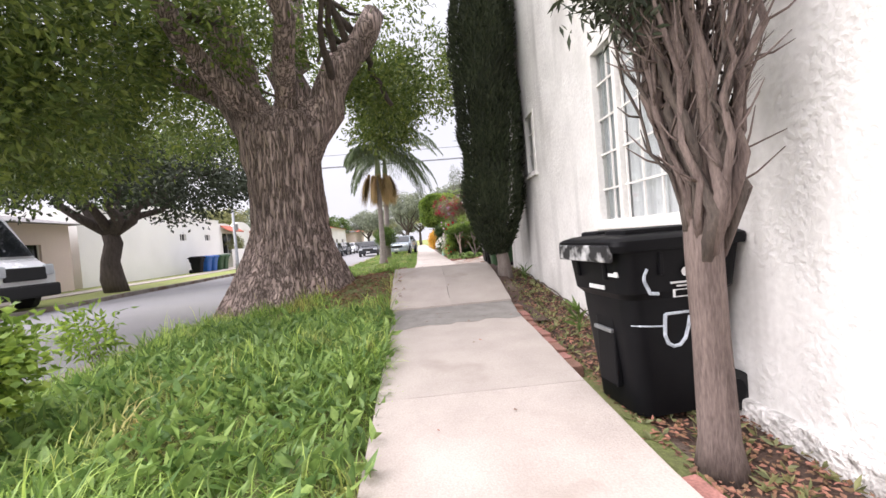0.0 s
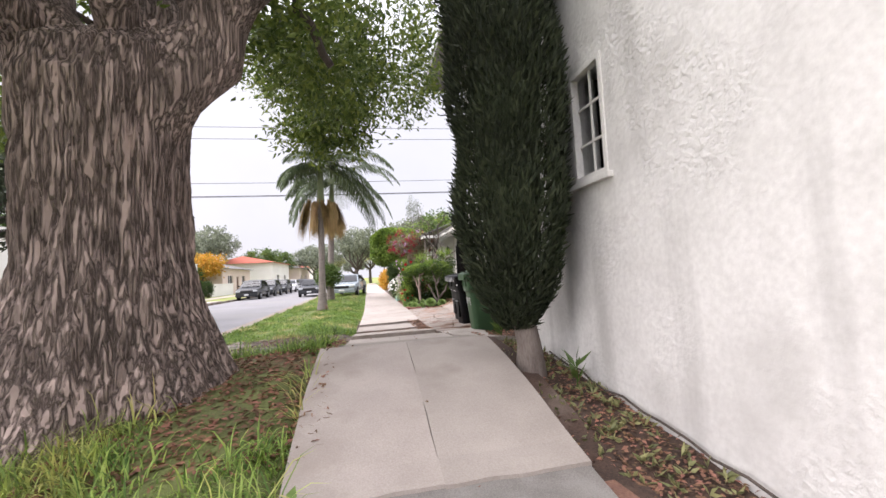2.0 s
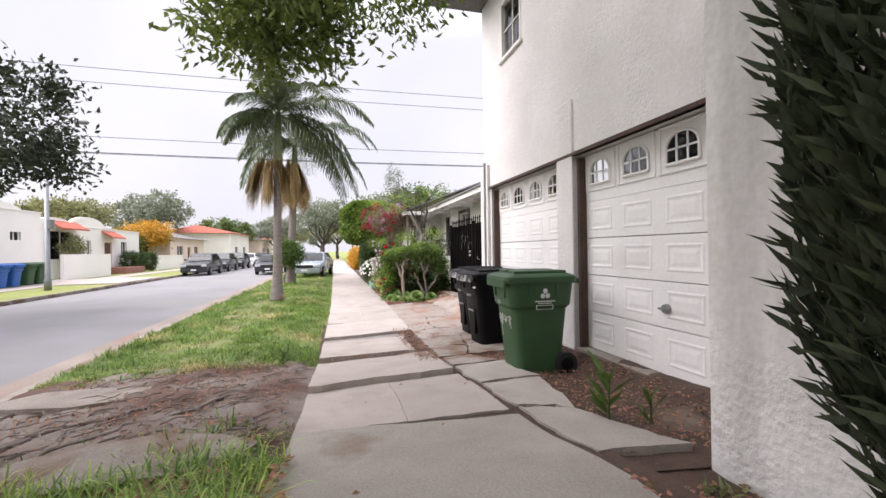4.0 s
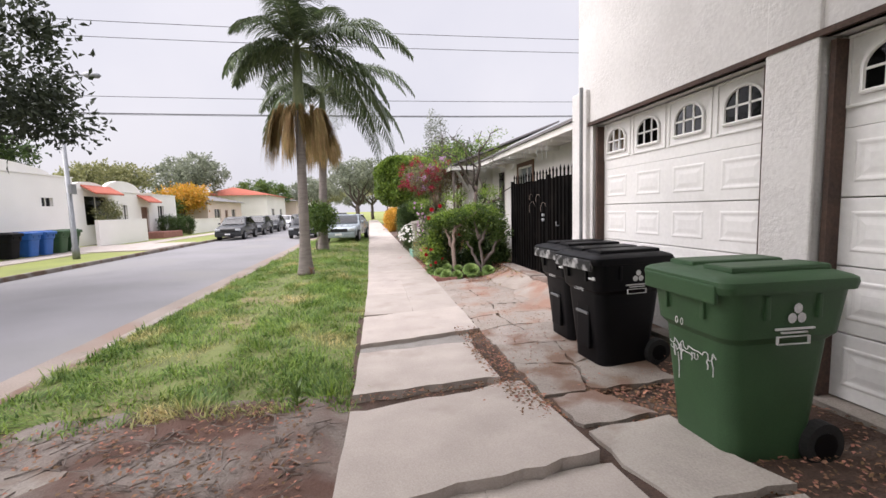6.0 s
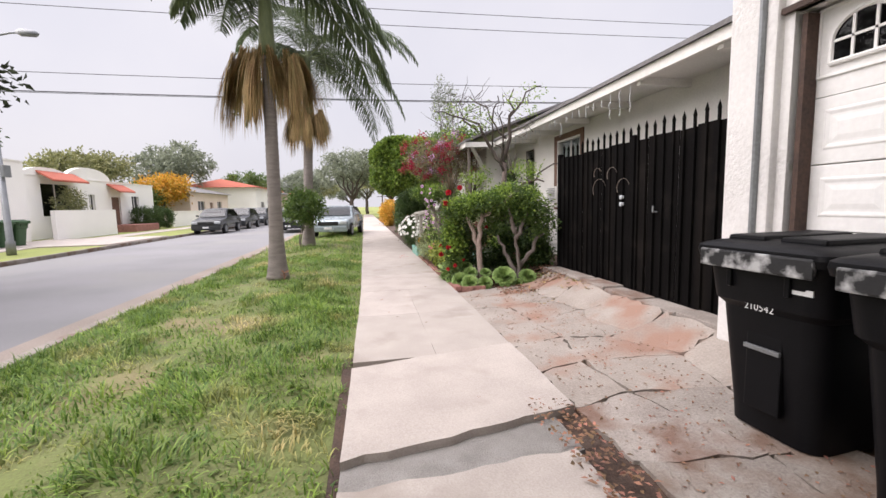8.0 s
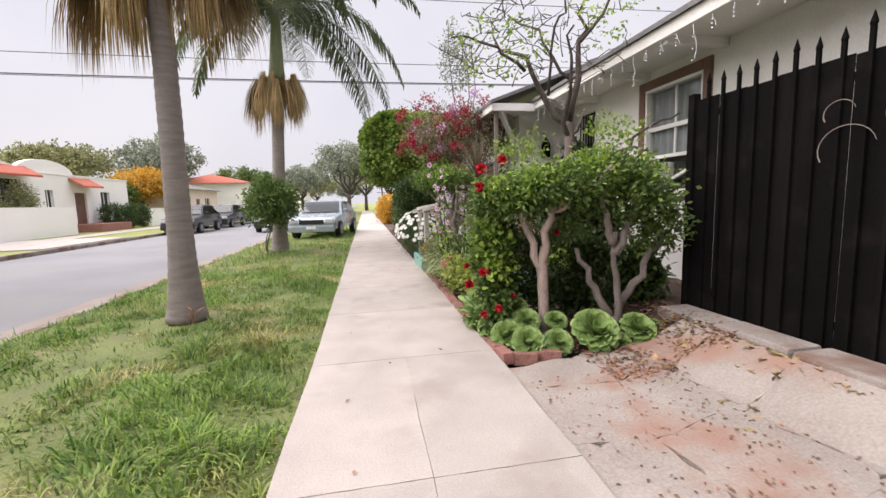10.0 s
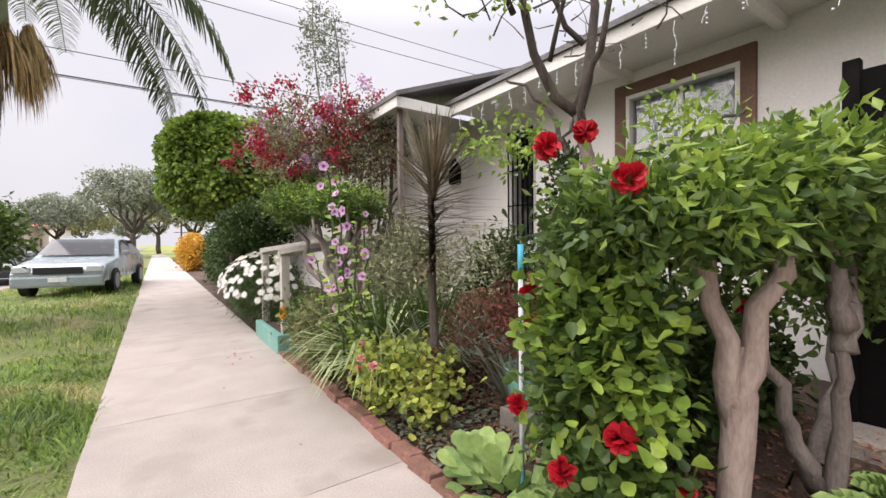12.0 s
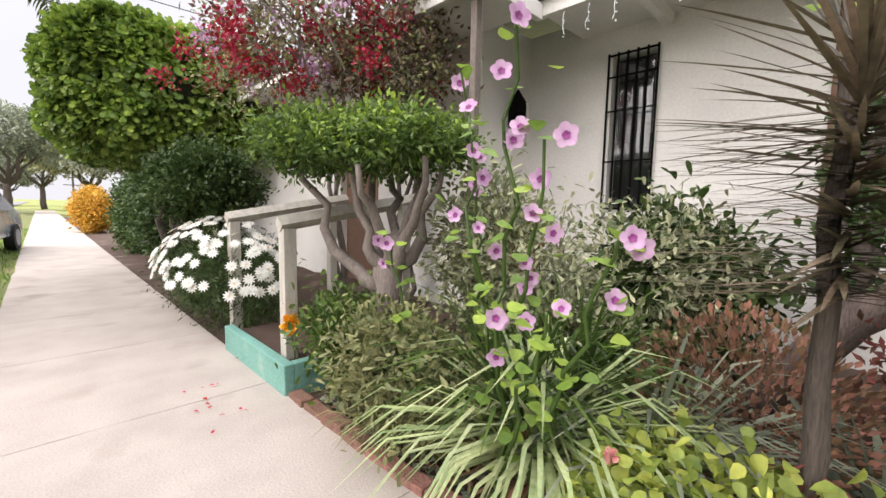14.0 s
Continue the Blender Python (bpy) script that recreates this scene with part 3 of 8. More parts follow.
def slab(y0, y1, material, lift=0.0, name="slab", skew=0.0, tilt=0.0, jag=0.0, inset=0.0, u0=0.0, u1=1.0):
    """One slab, draped over the ground, with its own thickness and slightly broken ends."""
    b = nb()
    n, rows = 18 if material is PATCH else 12, max(3, round((y1 - y0) / 0.25))
    r = random.Random(round(y0 * 100 + u0 * 7))
    j0, j1 = [jag * (1.3 * noise.noise(Vector((i * 6.0 / n, y0, 1.0))) + r.uniform(-0.3, 0.3)) for i in range(n + 1)], [jag * (1.3 * noise.noise(Vector((i * 6.0 / n, y1, 5.0))) + r.uniform(-0.3, 0.3)) for i in range(n + 1)]
    top = []
    for j in range(rows + 1):
        t = j / rows
        row = []
        for i in range(n + 1):
            u = u0 + (u1 - u0) * i / n
            y = y0 + (y1 - y0) * t + skew * (u - 0.5) + (j0[i] if j == 0 else j1[i] if j == rows else 0)
            edge = (0.012 * noise.noise(Vector((i, y * 2.0, 3.0)))) if i in (0, n) else 0
            x = XL(y) + inset + (XR(y) - XL(y) - 2 * inset) * u + edge
            row.append(b.verts.new((x, y, S(y) + lift + tilt * (t - 0.5))))
        top.append(row)
    for j in range(rows):
        for i in range(n):
            b.faces.new((top[j][i], top[j][i + 1], top[j + 1][i + 1], top[j + 1][i]))
    r2 = bmesh.ops.extrude_face_region(b, geom=list(b.faces))
    bmesh.ops.translate(b, verts=[v for v in r2["geom"] if isinstance(v, bmesh.types.BMVert)], vec=(0, 0, -0.14))
    bmesh.ops.recalc_face_normals(b, faces=b.faces)
    return part(name, b, material, pavement)


def pair(y0, y1, material, right=1.0, **k):
    """A slab scored down its middle."""
    slab(y0, y1, material, u0=0.0, u1=0.4992, **k)
    slab(y0, y1, material, u0=0.5008, u1=right, **k)


for a, c in ((-9, -6.01), (-6, -4.51), (-4.5, -3.01), (-3, -1.51), (-1.5, -0.006), (0, 1.494), (1.5, 2.994), (3.0, 5.1)):
    slab(a, c, CONCRETE, 0.0, jag=0.004)
slab(4.86, 5.8, PATCH, 0.004, "cement_patch", skew=0.12, jag=0.085)
pair(5.7, 7.85, CONCRETE, lift=0.025, skew=0.02, jag=0.012)
slab(7.95, 9.6, CONCRETE_MID, -0.03, skew=-0.2, jag=0.04)
pair(9.68, 10.62, CONCRETE, lift=-0.03, skew=0.0, tilt=0.02, jag=0.02)
pair(10.63, 11.0, CONCRETE, lift=-0.035, skew=0.15, jag=0.05)
slab(10.98, 12.26, CONCRETE, 0.015, skew=0.3, tilt=-0.03, jag=0.05, u1=0.97)
slab(12.46, 13.62, CONCRETE, 0.0, skew=0.1, tilt=-0.03, jag=0.03, u1=0.86)
slab(13.55, 14.02, PATCH, -0.035, "cement_patch", skew=0.3, jag=0.06, u1=0.9)
slab(13.92, 15.2, CONCRETE, 0.015, skew=0.3, jag=0.025)
y = 15.21
while y < 80:
    (pair if y < 18 else slab)(y, y + 1.494, CONCRETE, lift=0.0, jag=0.003)
    y += 1.5
tagged(sheet("path_base", 0.06, 1.75, 4.8, 15.5, 0.12, SOIL, height=lambda x, y: S(y) - 0.06, rough=0.02), "red-brown soil showing between the slabs", "soil")
tagged(part("path_soil", wbox(0.02, -9, -0.6, 1.5, 16, -0.25), SOIL), "soil under the pavement", "soil", kind="structure")
# ---- the white two-storey building with garages ----
apartment = thing("apartment_building", (4, 4, 0), "two-storey white stucco building with two recessed garage bays", "building")


def wall_with_holes(name, axis, plane, thick, a0, a1, z0, z1, holes, material, parent, label=""):
    """A wall along one axis, cut into blocks round its openings [(a0, a1, z0, z1)]."""
    b = nb()
    As = sorted({a0, a1, *[h[0] for h in holes], *[h[1] for h in holes]})
    Zs = sorted({z0, z1, *[h[2] for h in holes], *[h[3] for h in holes]})
    for i in range(len(As) - 1):
        for k in range(len(Zs) - 1):
            ca, cz = (As[i] + As[i + 1]) / 2, (Zs[k] + Zs[k + 1]) / 2
            if any(h[0] < ca < h[1] and h[2] < cz < h[3] for h in holes):
                continue
            if axis == "y":
                box(b, plane, As[i], Zs[k], plane + thick, As[i + 1], Zs[k + 1])
            else:
                box(b, As[i], plane, Zs[k], As[i + 1], plane + thick, Zs[k + 1])
    bmesh.ops.remove_doubles(b, verts=b.verts, dist=0.0005)
    b.verts.index_update()
    seen = {}
    for f in b.faces:
        seen.setdefault(tuple(sorted(v.index for v in f.verts)), []).append(f)
    bmesh.ops.delete(b, geom=[f for fs in seen.values() if len(fs) > 1 for f in fs], context="FACES_ONLY")
    return part(name, b, material, parent, label, world=True)


WX = 2.22
wall_with_holes("front_wall", "y", WX, 0.25, -9, 8.5, -0.6, 6.2, [(2.8, 4.38, 0.98, 2.72), (6.42, 6.92, 1.86, 2.82)], STUCCO, apartment)
part("side_wall", wbox(WX + 0.25, 8.25, -0.6, 3.24, 8.5, 6.2), STUCCO_ROUGH, apartment, world=True)
GX = 3.22
wall_with_holes("garage_wall", "y", GX, 0.3, 8.5, 14.5, -0.3, 6.2, [(8.86, 11.33, -0.2, 2.58), (11.7, 14.13, -0.2, 2.58), (12.75, 13.55, 4.75, 5.75)], STUCCO_CLEAN, apartment)
part("end_wall", wbox(GX + 0.3, 14.2, -0.3, 9.5, 14.5, 6.2), STUCCO, apartment, world=True)
part("back_wall", wbox(9.5, -9, -0.3, 9.75, 14.5, 6.2), STUCCO, apartment, world=True)
part("near_wall", wbox(WX + 0.25, -9, -0.3, 9.5, -8.75, 6.2), STUCCO, apartment, world=True)
part("roof", wbox(2.1, -9.1, 6.2, 9.8, 14.6, 6.4), ROOF, apartment, world=True)
part("room_floor", wbox(3.6, -8.7, 3.0, 9.4, 14.1, 3.15), DARK_IN, apartment, world=True)
part("corner_pilaster", wbox(GX - 0.06, 14.2, -0.2, GX + 0.1, 14.58, 3.06, bevel=0.02), STUCCO_CLEAN, apartment, world=True)
part("middle_pilaster", wbox(GX - 0.03, 11.33, -0.2, GX + 0.02, 11.7, 3.3, bevel=0.015), STUCCO_CLEAN, apartment, world=True)
part("stucco_base", wbox(WX - 0.05, -9, -0.6, WX + 0.05, 8.48, -0.12, bevel=0.03), STUCCO_ROUGH, apartment, world=True)
part("ledge", wbox(GX - 0.035, 8.5, 2.58, GX + 0.05, 14.2, 2.62), JAMB, apartment, world=True)
b = nb()
tube(b, bend((GX - 0.07, 14.3, 3.1), (GX - 0.07, 14.3, 0.2), 4), [0.025] * 4, 8)
part("drain_pipe", b, STEEL, apartment, world=True)


def window(parent, plane, y0, y1, z0, z1, cols, rows, frame_mat, fw=0.045, bars=True, depth=0.1, sill=True, curtain=CURTAIN, mullion=None):
    """A window in a wall that faces -x: frame, sill, panes, bars and a curtain behind."""
    b = nb()
    for a in ((y0, y0 + fw, z0, z1), (y1 - fw, y1, z0, z1), (y0 + fw, y1 - fw, z0, z0 + fw), (y0 + fw, y1 - fw, z1 - fw, z1)):
        box(b, plane - 0.015, a[0], a[2], plane + depth, a[1], a[3], 0.006)
    w = part("window", nb(), frame_mat, parent, world=True)
    part("window_frame", b, frame_mat, w)
    g = part("pane", np_mesh("pane", [(plane + 0.052, y0 + fw, z0 + fw), (plane + 0.052, y0 + fw, z1 - fw), (plane + 0.052, y1 - fw, z1 - fw), (plane + 0.052, y1 - fw, z0 + fw)], [(0, 1, 2, 3)]), GLASS, w)
    g.visible_shadow = False
    if mullion:
        part("mullion", wbox(plane + 0.0, mullion - 0.03, z0 + fw, plane + 0.07, mullion + 0.03, z1 - fw), frame_mat, w)
    if bars:
        for i in range(1, cols):
            yy = y0 + (y1 - y0) * i / cols
            part("glazing_bar", wbox(plane + 0.035, yy - 0.009, z0 + fw, plane + 0.05, yy + 0.009, z1 - fw), frame_mat, w)
        for k in range(1, rows):
            zz = z0 + (z1 - z0) * k / rows
            part("glazing_bar", wbox(plane + 0.033, y0 + fw, zz - 0.009, plane + 0.049, y1 - fw, zz + 0.009), frame_mat, w)
    if sill:
        part("window_sill", wbox(plane - 0.05, y0 - 0.05, z0 - 0.05, plane + 0.02, y1 + 0.05, z0 - 0.002, bevel=0.008), frame_mat, w)
    if curtain:
        n = 60
        V, F = [], []
        for i in range(n + 1):
            yy = y0 + (y1 - y0) * i / n
            xx = plane + 0.10 + 0.018 * math.sin(i * 0.9) + 0.012 * math.sin(i * 2.3)
            V += [(xx, yy, z0 - 0.05), (xx, yy, z1 + 0.05)]
        F = [(2 * i, 2 * i + 2, 2 * i + 3, 2 * i + 1) for i in range(n)]
        part("curtain", np_mesh("curtain", V, F), curtain, w)
    # added dark sheet behind the pane, in place of a shaded interior
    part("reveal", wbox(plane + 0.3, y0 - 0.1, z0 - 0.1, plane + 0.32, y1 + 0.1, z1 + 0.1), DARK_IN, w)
    return w


front_window = window(apartment, WX, 2.8, 4.38, 0.98, 2.72, 6, 5, TRIM_WHITE, mullion=3.92)
n = 24
V = [(WX + 0.075 + 0.012 * math.sin(i * 1.1), 3.96 + 0.36 * i / n, z) for i in range(n + 1) for z in (1.04, 2.66)]
part("grey_curtain", np_mesh("grey_curtain", V, [(2 * i, 2 * i + 2, 2 * i + 3, 2 * i + 1) for i in range(n)]), LACE, front_window, "drawn grey curtain")
window(apartment, WX, 6.42, 6.92, 1.86, 2.82, 2, 3, TRIM_WHITE, curtain=None)
window(apartment, GX, 12.75, 13.55, 4.75, 5.75, 2, 2, TRIM_WHITE, curtain=None)


def garage_door(y0, y1, z0, z1, x):
    """Four rows of raised panels under a row of arched lights."""
    d = thing("garage_door", (x, (y0 + y1) / 2, z0), "white raised-panel garage door with arched window lights, closed", "garage door", "garage doors")
    H, Wd = (z1 - z0) / 4.6, (y1 - y0) / 4
    zt = z1 - H * 1.1
    b = nb()
    box(b, x, y0, zt, x + 0.05, y1, z1)
    part("top_section", b, DOOR_WHITE, d, world=True)
    for k in range(4):
        za, zb = z0 + (zt - z0) * k / 4, z0 + (zt - z0) * (k + 1) / 4
        sct = part("section", wbox(x, y0, za + 0.004, x + 0.05, y1, zb - 0.004, bevel=0.006), DOOR_WHITE, d, world=True)
        for i in range(4):
            ya, yb = y0 + Wd * i + 0.09, y0 + Wd * (i + 1) - 0.09
            b = nb()
            rings = [[b.verts.new((x + dx, p, q)) for p, q in ((ya + i0, za + 0.095 + i0), (ya + i0, zb - 0.085 - i0), (yb - i0, zb - 0.085 - i0), (yb - i0, za + 0.095 + i0))]
                     for i0, dx in ((0, 0.001), (0.012, -0.0045), (0.022, -0.0045), (0.042, 0.0005), (0.05, 0.0005), (0.09, -0.0045))]
            for r0, r1 in zip(rings, rings[1:]):
                for q in range(4):
                    b.faces.new((r0[q], r0[(q + 1) % 4], r1[(q + 1) % 4], r1[q]))
            b.faces.new(rings[-1])
            bmesh.ops.recalc_face_normals(b, faces=b.faces)
            part("panel", b, DOOR_WHITE, sct)
    for i in range(4):
        yc = y0 + Wd * (i + 0.5)
        zb, w2 = zt + 0.2, Wd * 0.31
        li = part("arched_light", nb(), DOOR_WHITE, d, world=True)
        n = 14
        arc = [(yc + w2 * math.cos(math.pi * k / n), zb + 0.14 + 0.15 * math.sin(math.pi * k / n)) for k in range(n + 1)]
        outline = [(yc + w2, zb)] + arc + [(yc - w2, zb)]
        b = nb()
        vs = [b.verts.new((x - 0.004, p, q)) for p, q in outline]
        b.faces.new(vs)
        bmesh.ops.recalc_face_normals(b, faces=b.faces)
        part("dark_pane", b, PANE_DARK, li)
        # black sheet behind the pane for the darkness inside the garage
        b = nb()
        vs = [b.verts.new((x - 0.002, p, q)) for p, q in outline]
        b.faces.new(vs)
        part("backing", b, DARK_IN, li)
        b = nb()
        for (p, q), (p2, q2) in zip(outline, outline[1:] + outline[:1]):
            tube(b, [(x - 0.012, p, q), (x - 0.012, p2, q2)], [0.016, 0.016], 6)
        part("light_frame", b, DOOR_WHITE, li)
        b = nb()
        for off in (-w2 / 3, w2 / 3):
            box(b, x - 0.014, yc + off - 0.008, zb, x - 0.002, yc + off + 0.008, zb + 0.27)
        box(b, x - 0.014, yc - w2, zb + 0.13, x - 0.002, yc + w2, zb + 0.146)
        part("glazing_bar", b, DOOR_WHITE, li)
        b = nb()
        for e in ((yc - w2 - 0.09, yc + w2 + 0.09, zb - 0.08, zb - 0.06), (yc - w2 - 0.09, yc + w2 + 0.09, zb + 0.35, zb + 0.37), (yc - w2 - 0.09, yc - w2 - 0.07, zb - 0.06, zb + 0.35), (yc + w2 + 0.07, yc + w2 + 0.09, zb - 0.06, zb + 0.35)):
            box(b, x - 0.012, e[0], e[2], x + 0.002, e[1], e[3], 0.004)
        part("surround", b, DOOR_WHITE, li)
    b = nb()
    ym = (y0 + y1) / 2 - 0.1
    tube(b, [(x - 0.01, ym, z0 + 0.64), (x - 0.05, ym, z0 + 0.64)], [0.05, 0.04], 12)
    box(b, x - 0.06, ym - 0.07, z0 + 0.63, x - 0.045, ym + 0.07, z0 + 0.65, 0.004)
    part("handle", b, STEEL, d, "dark metal twist handle", world=True)
    b = nb()
    box(b, x - 0.11, y1 - 0.03, z0, x - 0.005, y1 + 0.005, z1 - 0.01)
    box(b, x - 0.11, y0 - 0.005, z0, x - 0.005, y0 + 0.03, z1 - 0.01)
    part("jamb", b, JAMB, d, "dark brown timber jamb", world=True)
    return d


garage_door(8.89, 11.30, 0.2, 2.56, 3.36)
garage_door(11.73, 14.10, 0.2, 2.56, 3.36)
tagged(part("garage_floor", wbox(3.2, 8.6, 0.0, 6, 14.2, 0.195), CONCRETE_OLD), "concrete garage threshold", "floor", kind="structure")


# ---- wheeled bins ----
def loft(b, prof, dx=0.0, rr=0.07):
    """A closed skin over rounded rectangles (height, half length, half width)."""
    rings = []
    for z, hx, hy in prof:
        ring = []
        for q, (sx, sy) in enumerate(((1, 1), (-1, 1), (-1, -1), (1, -1))):
            for k in range(6):
                a = radians(q * 90 + k * 18)
                ring.append(b.verts.new((dx + (hx - rr) * sx + rr * math.cos(a), (hy - rr) * sy + rr * math.sin(a), z + 0.02)))
        rings.append(ring)
    n = len(rings[0])
    for r0, r1 in zip(rings, rings[1:]):
        for k in range(n):
            b.faces.new((r0[k], r0[(k + 1) % n], r1[(k + 1) % n], r1[k]))
    b.faces.new(rings[0][::-1])
    b.faces.new(rings[-1])
    b.normal_update()
    for e in b.edges:
        e.smooth = e.calc_face_angle(0) < 0.4
    return b


def wheelie_bin(at, rz, plastic, lid_mat, label, marks="black"):
    """Front faces -x, wheels at +x, 1.1 m tall."""
    d = thing("wheeled_bin", at, label, "bin", "wheeled bins", rz)
    prof = [(0.0, 0.27, 0.25), (0.10, 0.275, 0.255), (0.62, 0.33, 0.285), (0.70, 0.337, 0.29), (0.74, 0.372, 0.32), (0.98, 0.398, 0.345), (0.985, 0.408, 0.352), (1.02, 0.408, 0.352)]
    b = loft(nb(), prof, 0.0, 0.1)
    part("body", b, plastic, d, smooth=True)
    for yy in (-0.16, 0.16):
        part("rib", wbox(-0.405, yy - 0.015, 0.84, -0.37, yy + 0.015, 0.99, bevel=0.008), plastic, d)
        part("rib", wbox(yy - 0.015, -0.352, 0.86, yy + 0.015, -0.32, 0.99, bevel=0.008), plastic, d)
    if marks != "green":
        part("front_recess", wbox(-0.325, -0.10, 0.16, -0.285, 0.10, 0.60, bevel=0.01), plastic, d)
    if marks != "green":
        part("catch_bar", wbox(-0.345, -0.10, 0.50, -0.325, 0.10, 0.525, bevel=0.004), STEEL, d)
    b = nb()
    loft(b, [(0.985, 0.425, 0.368), (1.02, 0.432, 0.375), (1.045, 0.428, 0.371), (1.058, 0.41, 0.353), (1.075, 0.36, 0.30), (1.088, 0.25, 0.2)], -0.015)
    lid = part("lid", b, lid_mat, d, smooth=True)
    for yy in (-0.15, 0.15):
        part("lid_rib", wbox(-0.31, yy - 0.11, 1.06, 0.33, yy + 0.11, 1.128, bevel=0.02), lid_mat, lid)
    b = nb()
    box(b, -0.455, -0.31, 0.95, -0.425, 0.31, 1.05, 0.012)
    part("lid_lip", b, SCUFFED if marks != "green" else lid_mat, lid)
    b = nb()
    tube(b, [(0.47, -0.26, 1.02), (0.47, 0.26, 1.02)], [0.018] * 2, 8)
    for yy in (-0.26, 0, 0.26):
        box(b, 0.38, yy - 0.02, 0.985, 0.48, yy + 0.02, 1.035, 0.006)
    part("handle", b, plastic, d)
    for yy in (-0.27, 0.27):
        b = nb()
        tube(b, [(0.30, yy - 0.035, 0.125), (0.30, yy + 0.035, 0.125)], [0.125] * 2, 24)
        bmesh.ops.bevel(b, geom=[e for e in b.edges if e.calc_face_angle(0) > 1.0], offset=0.015, segments=2, affect="EDGES")
        wh = part("wheel", b, RUBBER, d)
        b = nb()
        sgn = -1 if yy < 0 else 1
        tube(b, [(0.30, yy + sgn * 0.03, 0.125), (0.30, yy + sgn * 0.04, 0.125)], [0.075] * 2, 16)
        part("hub", b, BLACK_PLASTIC, wh)
    b = nb()
    ys = -0.345
    for a in (90, 210, 330):
        c = Vector((0.02 + 0.034 * math.cos(radians(a)), ys, 0.885 + 0.034 * math.sin(radians(a))))
        vs = [b.verts.new((c.x + 0.027 * math.cos(radians(k * 30)), ys - 0.003 + (c.z - 0.885) * -0.09, c.z + 0.027 * math.sin(radians(k * 30)))) for k in range(12)]
        b.faces.new(vs)
    part("logo", b, PRINT, d, "white three-lobed print")
    b = nb()
    box(b, -0.10, ys + 0.0, 0.805, 0.14, ys + 0.012, 0.815)
    box(b, -0.06, ys + 0.004, 0.785, 0.10, ys + 0.016, 0.793)
    for e in ((-0.08, 0.12, 0.765, 0.769), (-0.08, 0.12, 0.725, 0.729), (-0.08, -0.076, 0.729, 0.765), (0.116, 0.12, 0.729, 0.765)):
        box(b, e[0], ys + 0.006, e[2] - 0.0, e[1], ys + 0.022, e[3])
    part("print_bar", b, PRINT, d)
    if marks != "green":
        part("sticker", wbox(-0.385, -0.27, 0.86, -0.36, -0.17, 0.89), PRINT, d, "pale serial-number sticker")
    return d


bin_a = wheelie_bin((1.8, 2.82, -0.19), 6, BLACK_PLASTIC, BLACK_PLASTIC, "black wheeled rubbish bin with pale spray-paint tag by the wall", "tagged")
bin_c = wheelie_bin((2.64, 12.74, 0.0), 4, BLACK_PLASTIC, BLACK_PLASTIC, "black wheeled rubbish bin with scuffed lid before the garage")
bin_d = copy_thing(bin_c, pose(2.73, 13.52, 0.0, 0, 0, 2))
bin_b = wheelie_bin((2.53, 11.18, 0.0), -3, GREEN_PLASTIC, GREEN_PLASTIC, "green wheeled garden-waste bin with white scrawl before the garage", "green")
bin_b.scale = (0.98, 0.98, 1.05)


def number(txt, parent, at, size, m, rot=(90, 0, -90)):
    """Printed characters as a thin mesh."""
    cu = bpy.data.curves.new("print", "FONT")
    cu.body, cu.size, cu.align_x = txt, size, "CENTER"
    tmp = bpy.data.objects.new("print", cu)
    scene.collection.objects.link(tmp)
    me = bpy.data.meshes.new_from_object(tmp.evaluated_get(bpy.context.evaluated_depsgraph_get()))
    bpy.data.objects.remove(tmp)
    ob = part("number_print", me, m, parent)
    ob.matrix_basis = pose(*at, *rot)
    return ob


for bn in (bin_c, bin_d):
    number("210542", bn, (-0.372, -0.0, 0.73), 0.055, PRINT)
# spray tag on the near bin and runs of paint on the green one
def stroke(parent, pts, r0, m, name="paint_stroke"):
    part(name, tube(nb(), pts, [r0] * len(pts), 6), m, parent)


side_y = lambda z: -(0.285 + (z - 0.62) * 0.05 if z < 0.73 else 0.318 + (z - 0.74) * 0.08) - 0.002
loop = [(-0.11, 0.625), (-0.115, 0.56), (-0.115, 0.5), (-0.095, 0.45), (-0.06, 0.43), (-0.02, 0.435), (0.015, 0.47), (0.035, 0.53), (0.05, 0.6)]
stroke(bin_a, [(a, side_y(z) - 0.001, z) for a, z in loop], 0.011, SPRAY)
stroke(bin_a, [(a, side_y(0.62) - 0.001, 0.625) for a in (-0.11, -0.05, 0.0, 0.06)], 0.009, SPRAY)
stroke(bin_a, [(-0.24 - 0.02 * math.sin(t * 3), side_y(0.9 - t * 0.1), 0.9 - t * 0.1) for t in np.linspace(0, 1.4, 10)] + [(-0.17, side_y(0.755), 0.752)], 0.011, SPRAY)
stroke(bin_a, [(-0.30, -0.24, 0.57), (-0.26, -0.275, 0.568), (-0.2, side_y(0.56), 0.562), (-0.12, side_y(0.555), 0.555)], 0.005, SPRAY)
for k in range(8):
    part("print_mark", wbox(-0.385, -0.12 + k * 0.022, 0.775, -0.374, -0.106 + k * 0.022, 0.8), PRINT, bin_a)
r = random.Random(8)
fx = lambda z: -(0.275 + (z - 0.1) * 0.106) - 0.003
for z1, amp, y0, y1, ph in ((0.62, 0.028, -0.2, 0.2, 0.0), (0.585, 0.02, -0.06, 0.2, 1.3)):
    pts = [(y0 + (y1 - y0) * t + 0.008 * math.sin(t * 60 + ph), z1 + amp * math.sin(t * 38 + ph) * (0.5 + 0.5 * math.sin(t * 9 + 1))) for t in np.linspace(0, 1, 46)]
    stroke(bin_b, [(fx(z), yy, z) for yy, z in pts], 0.003, PRINT)
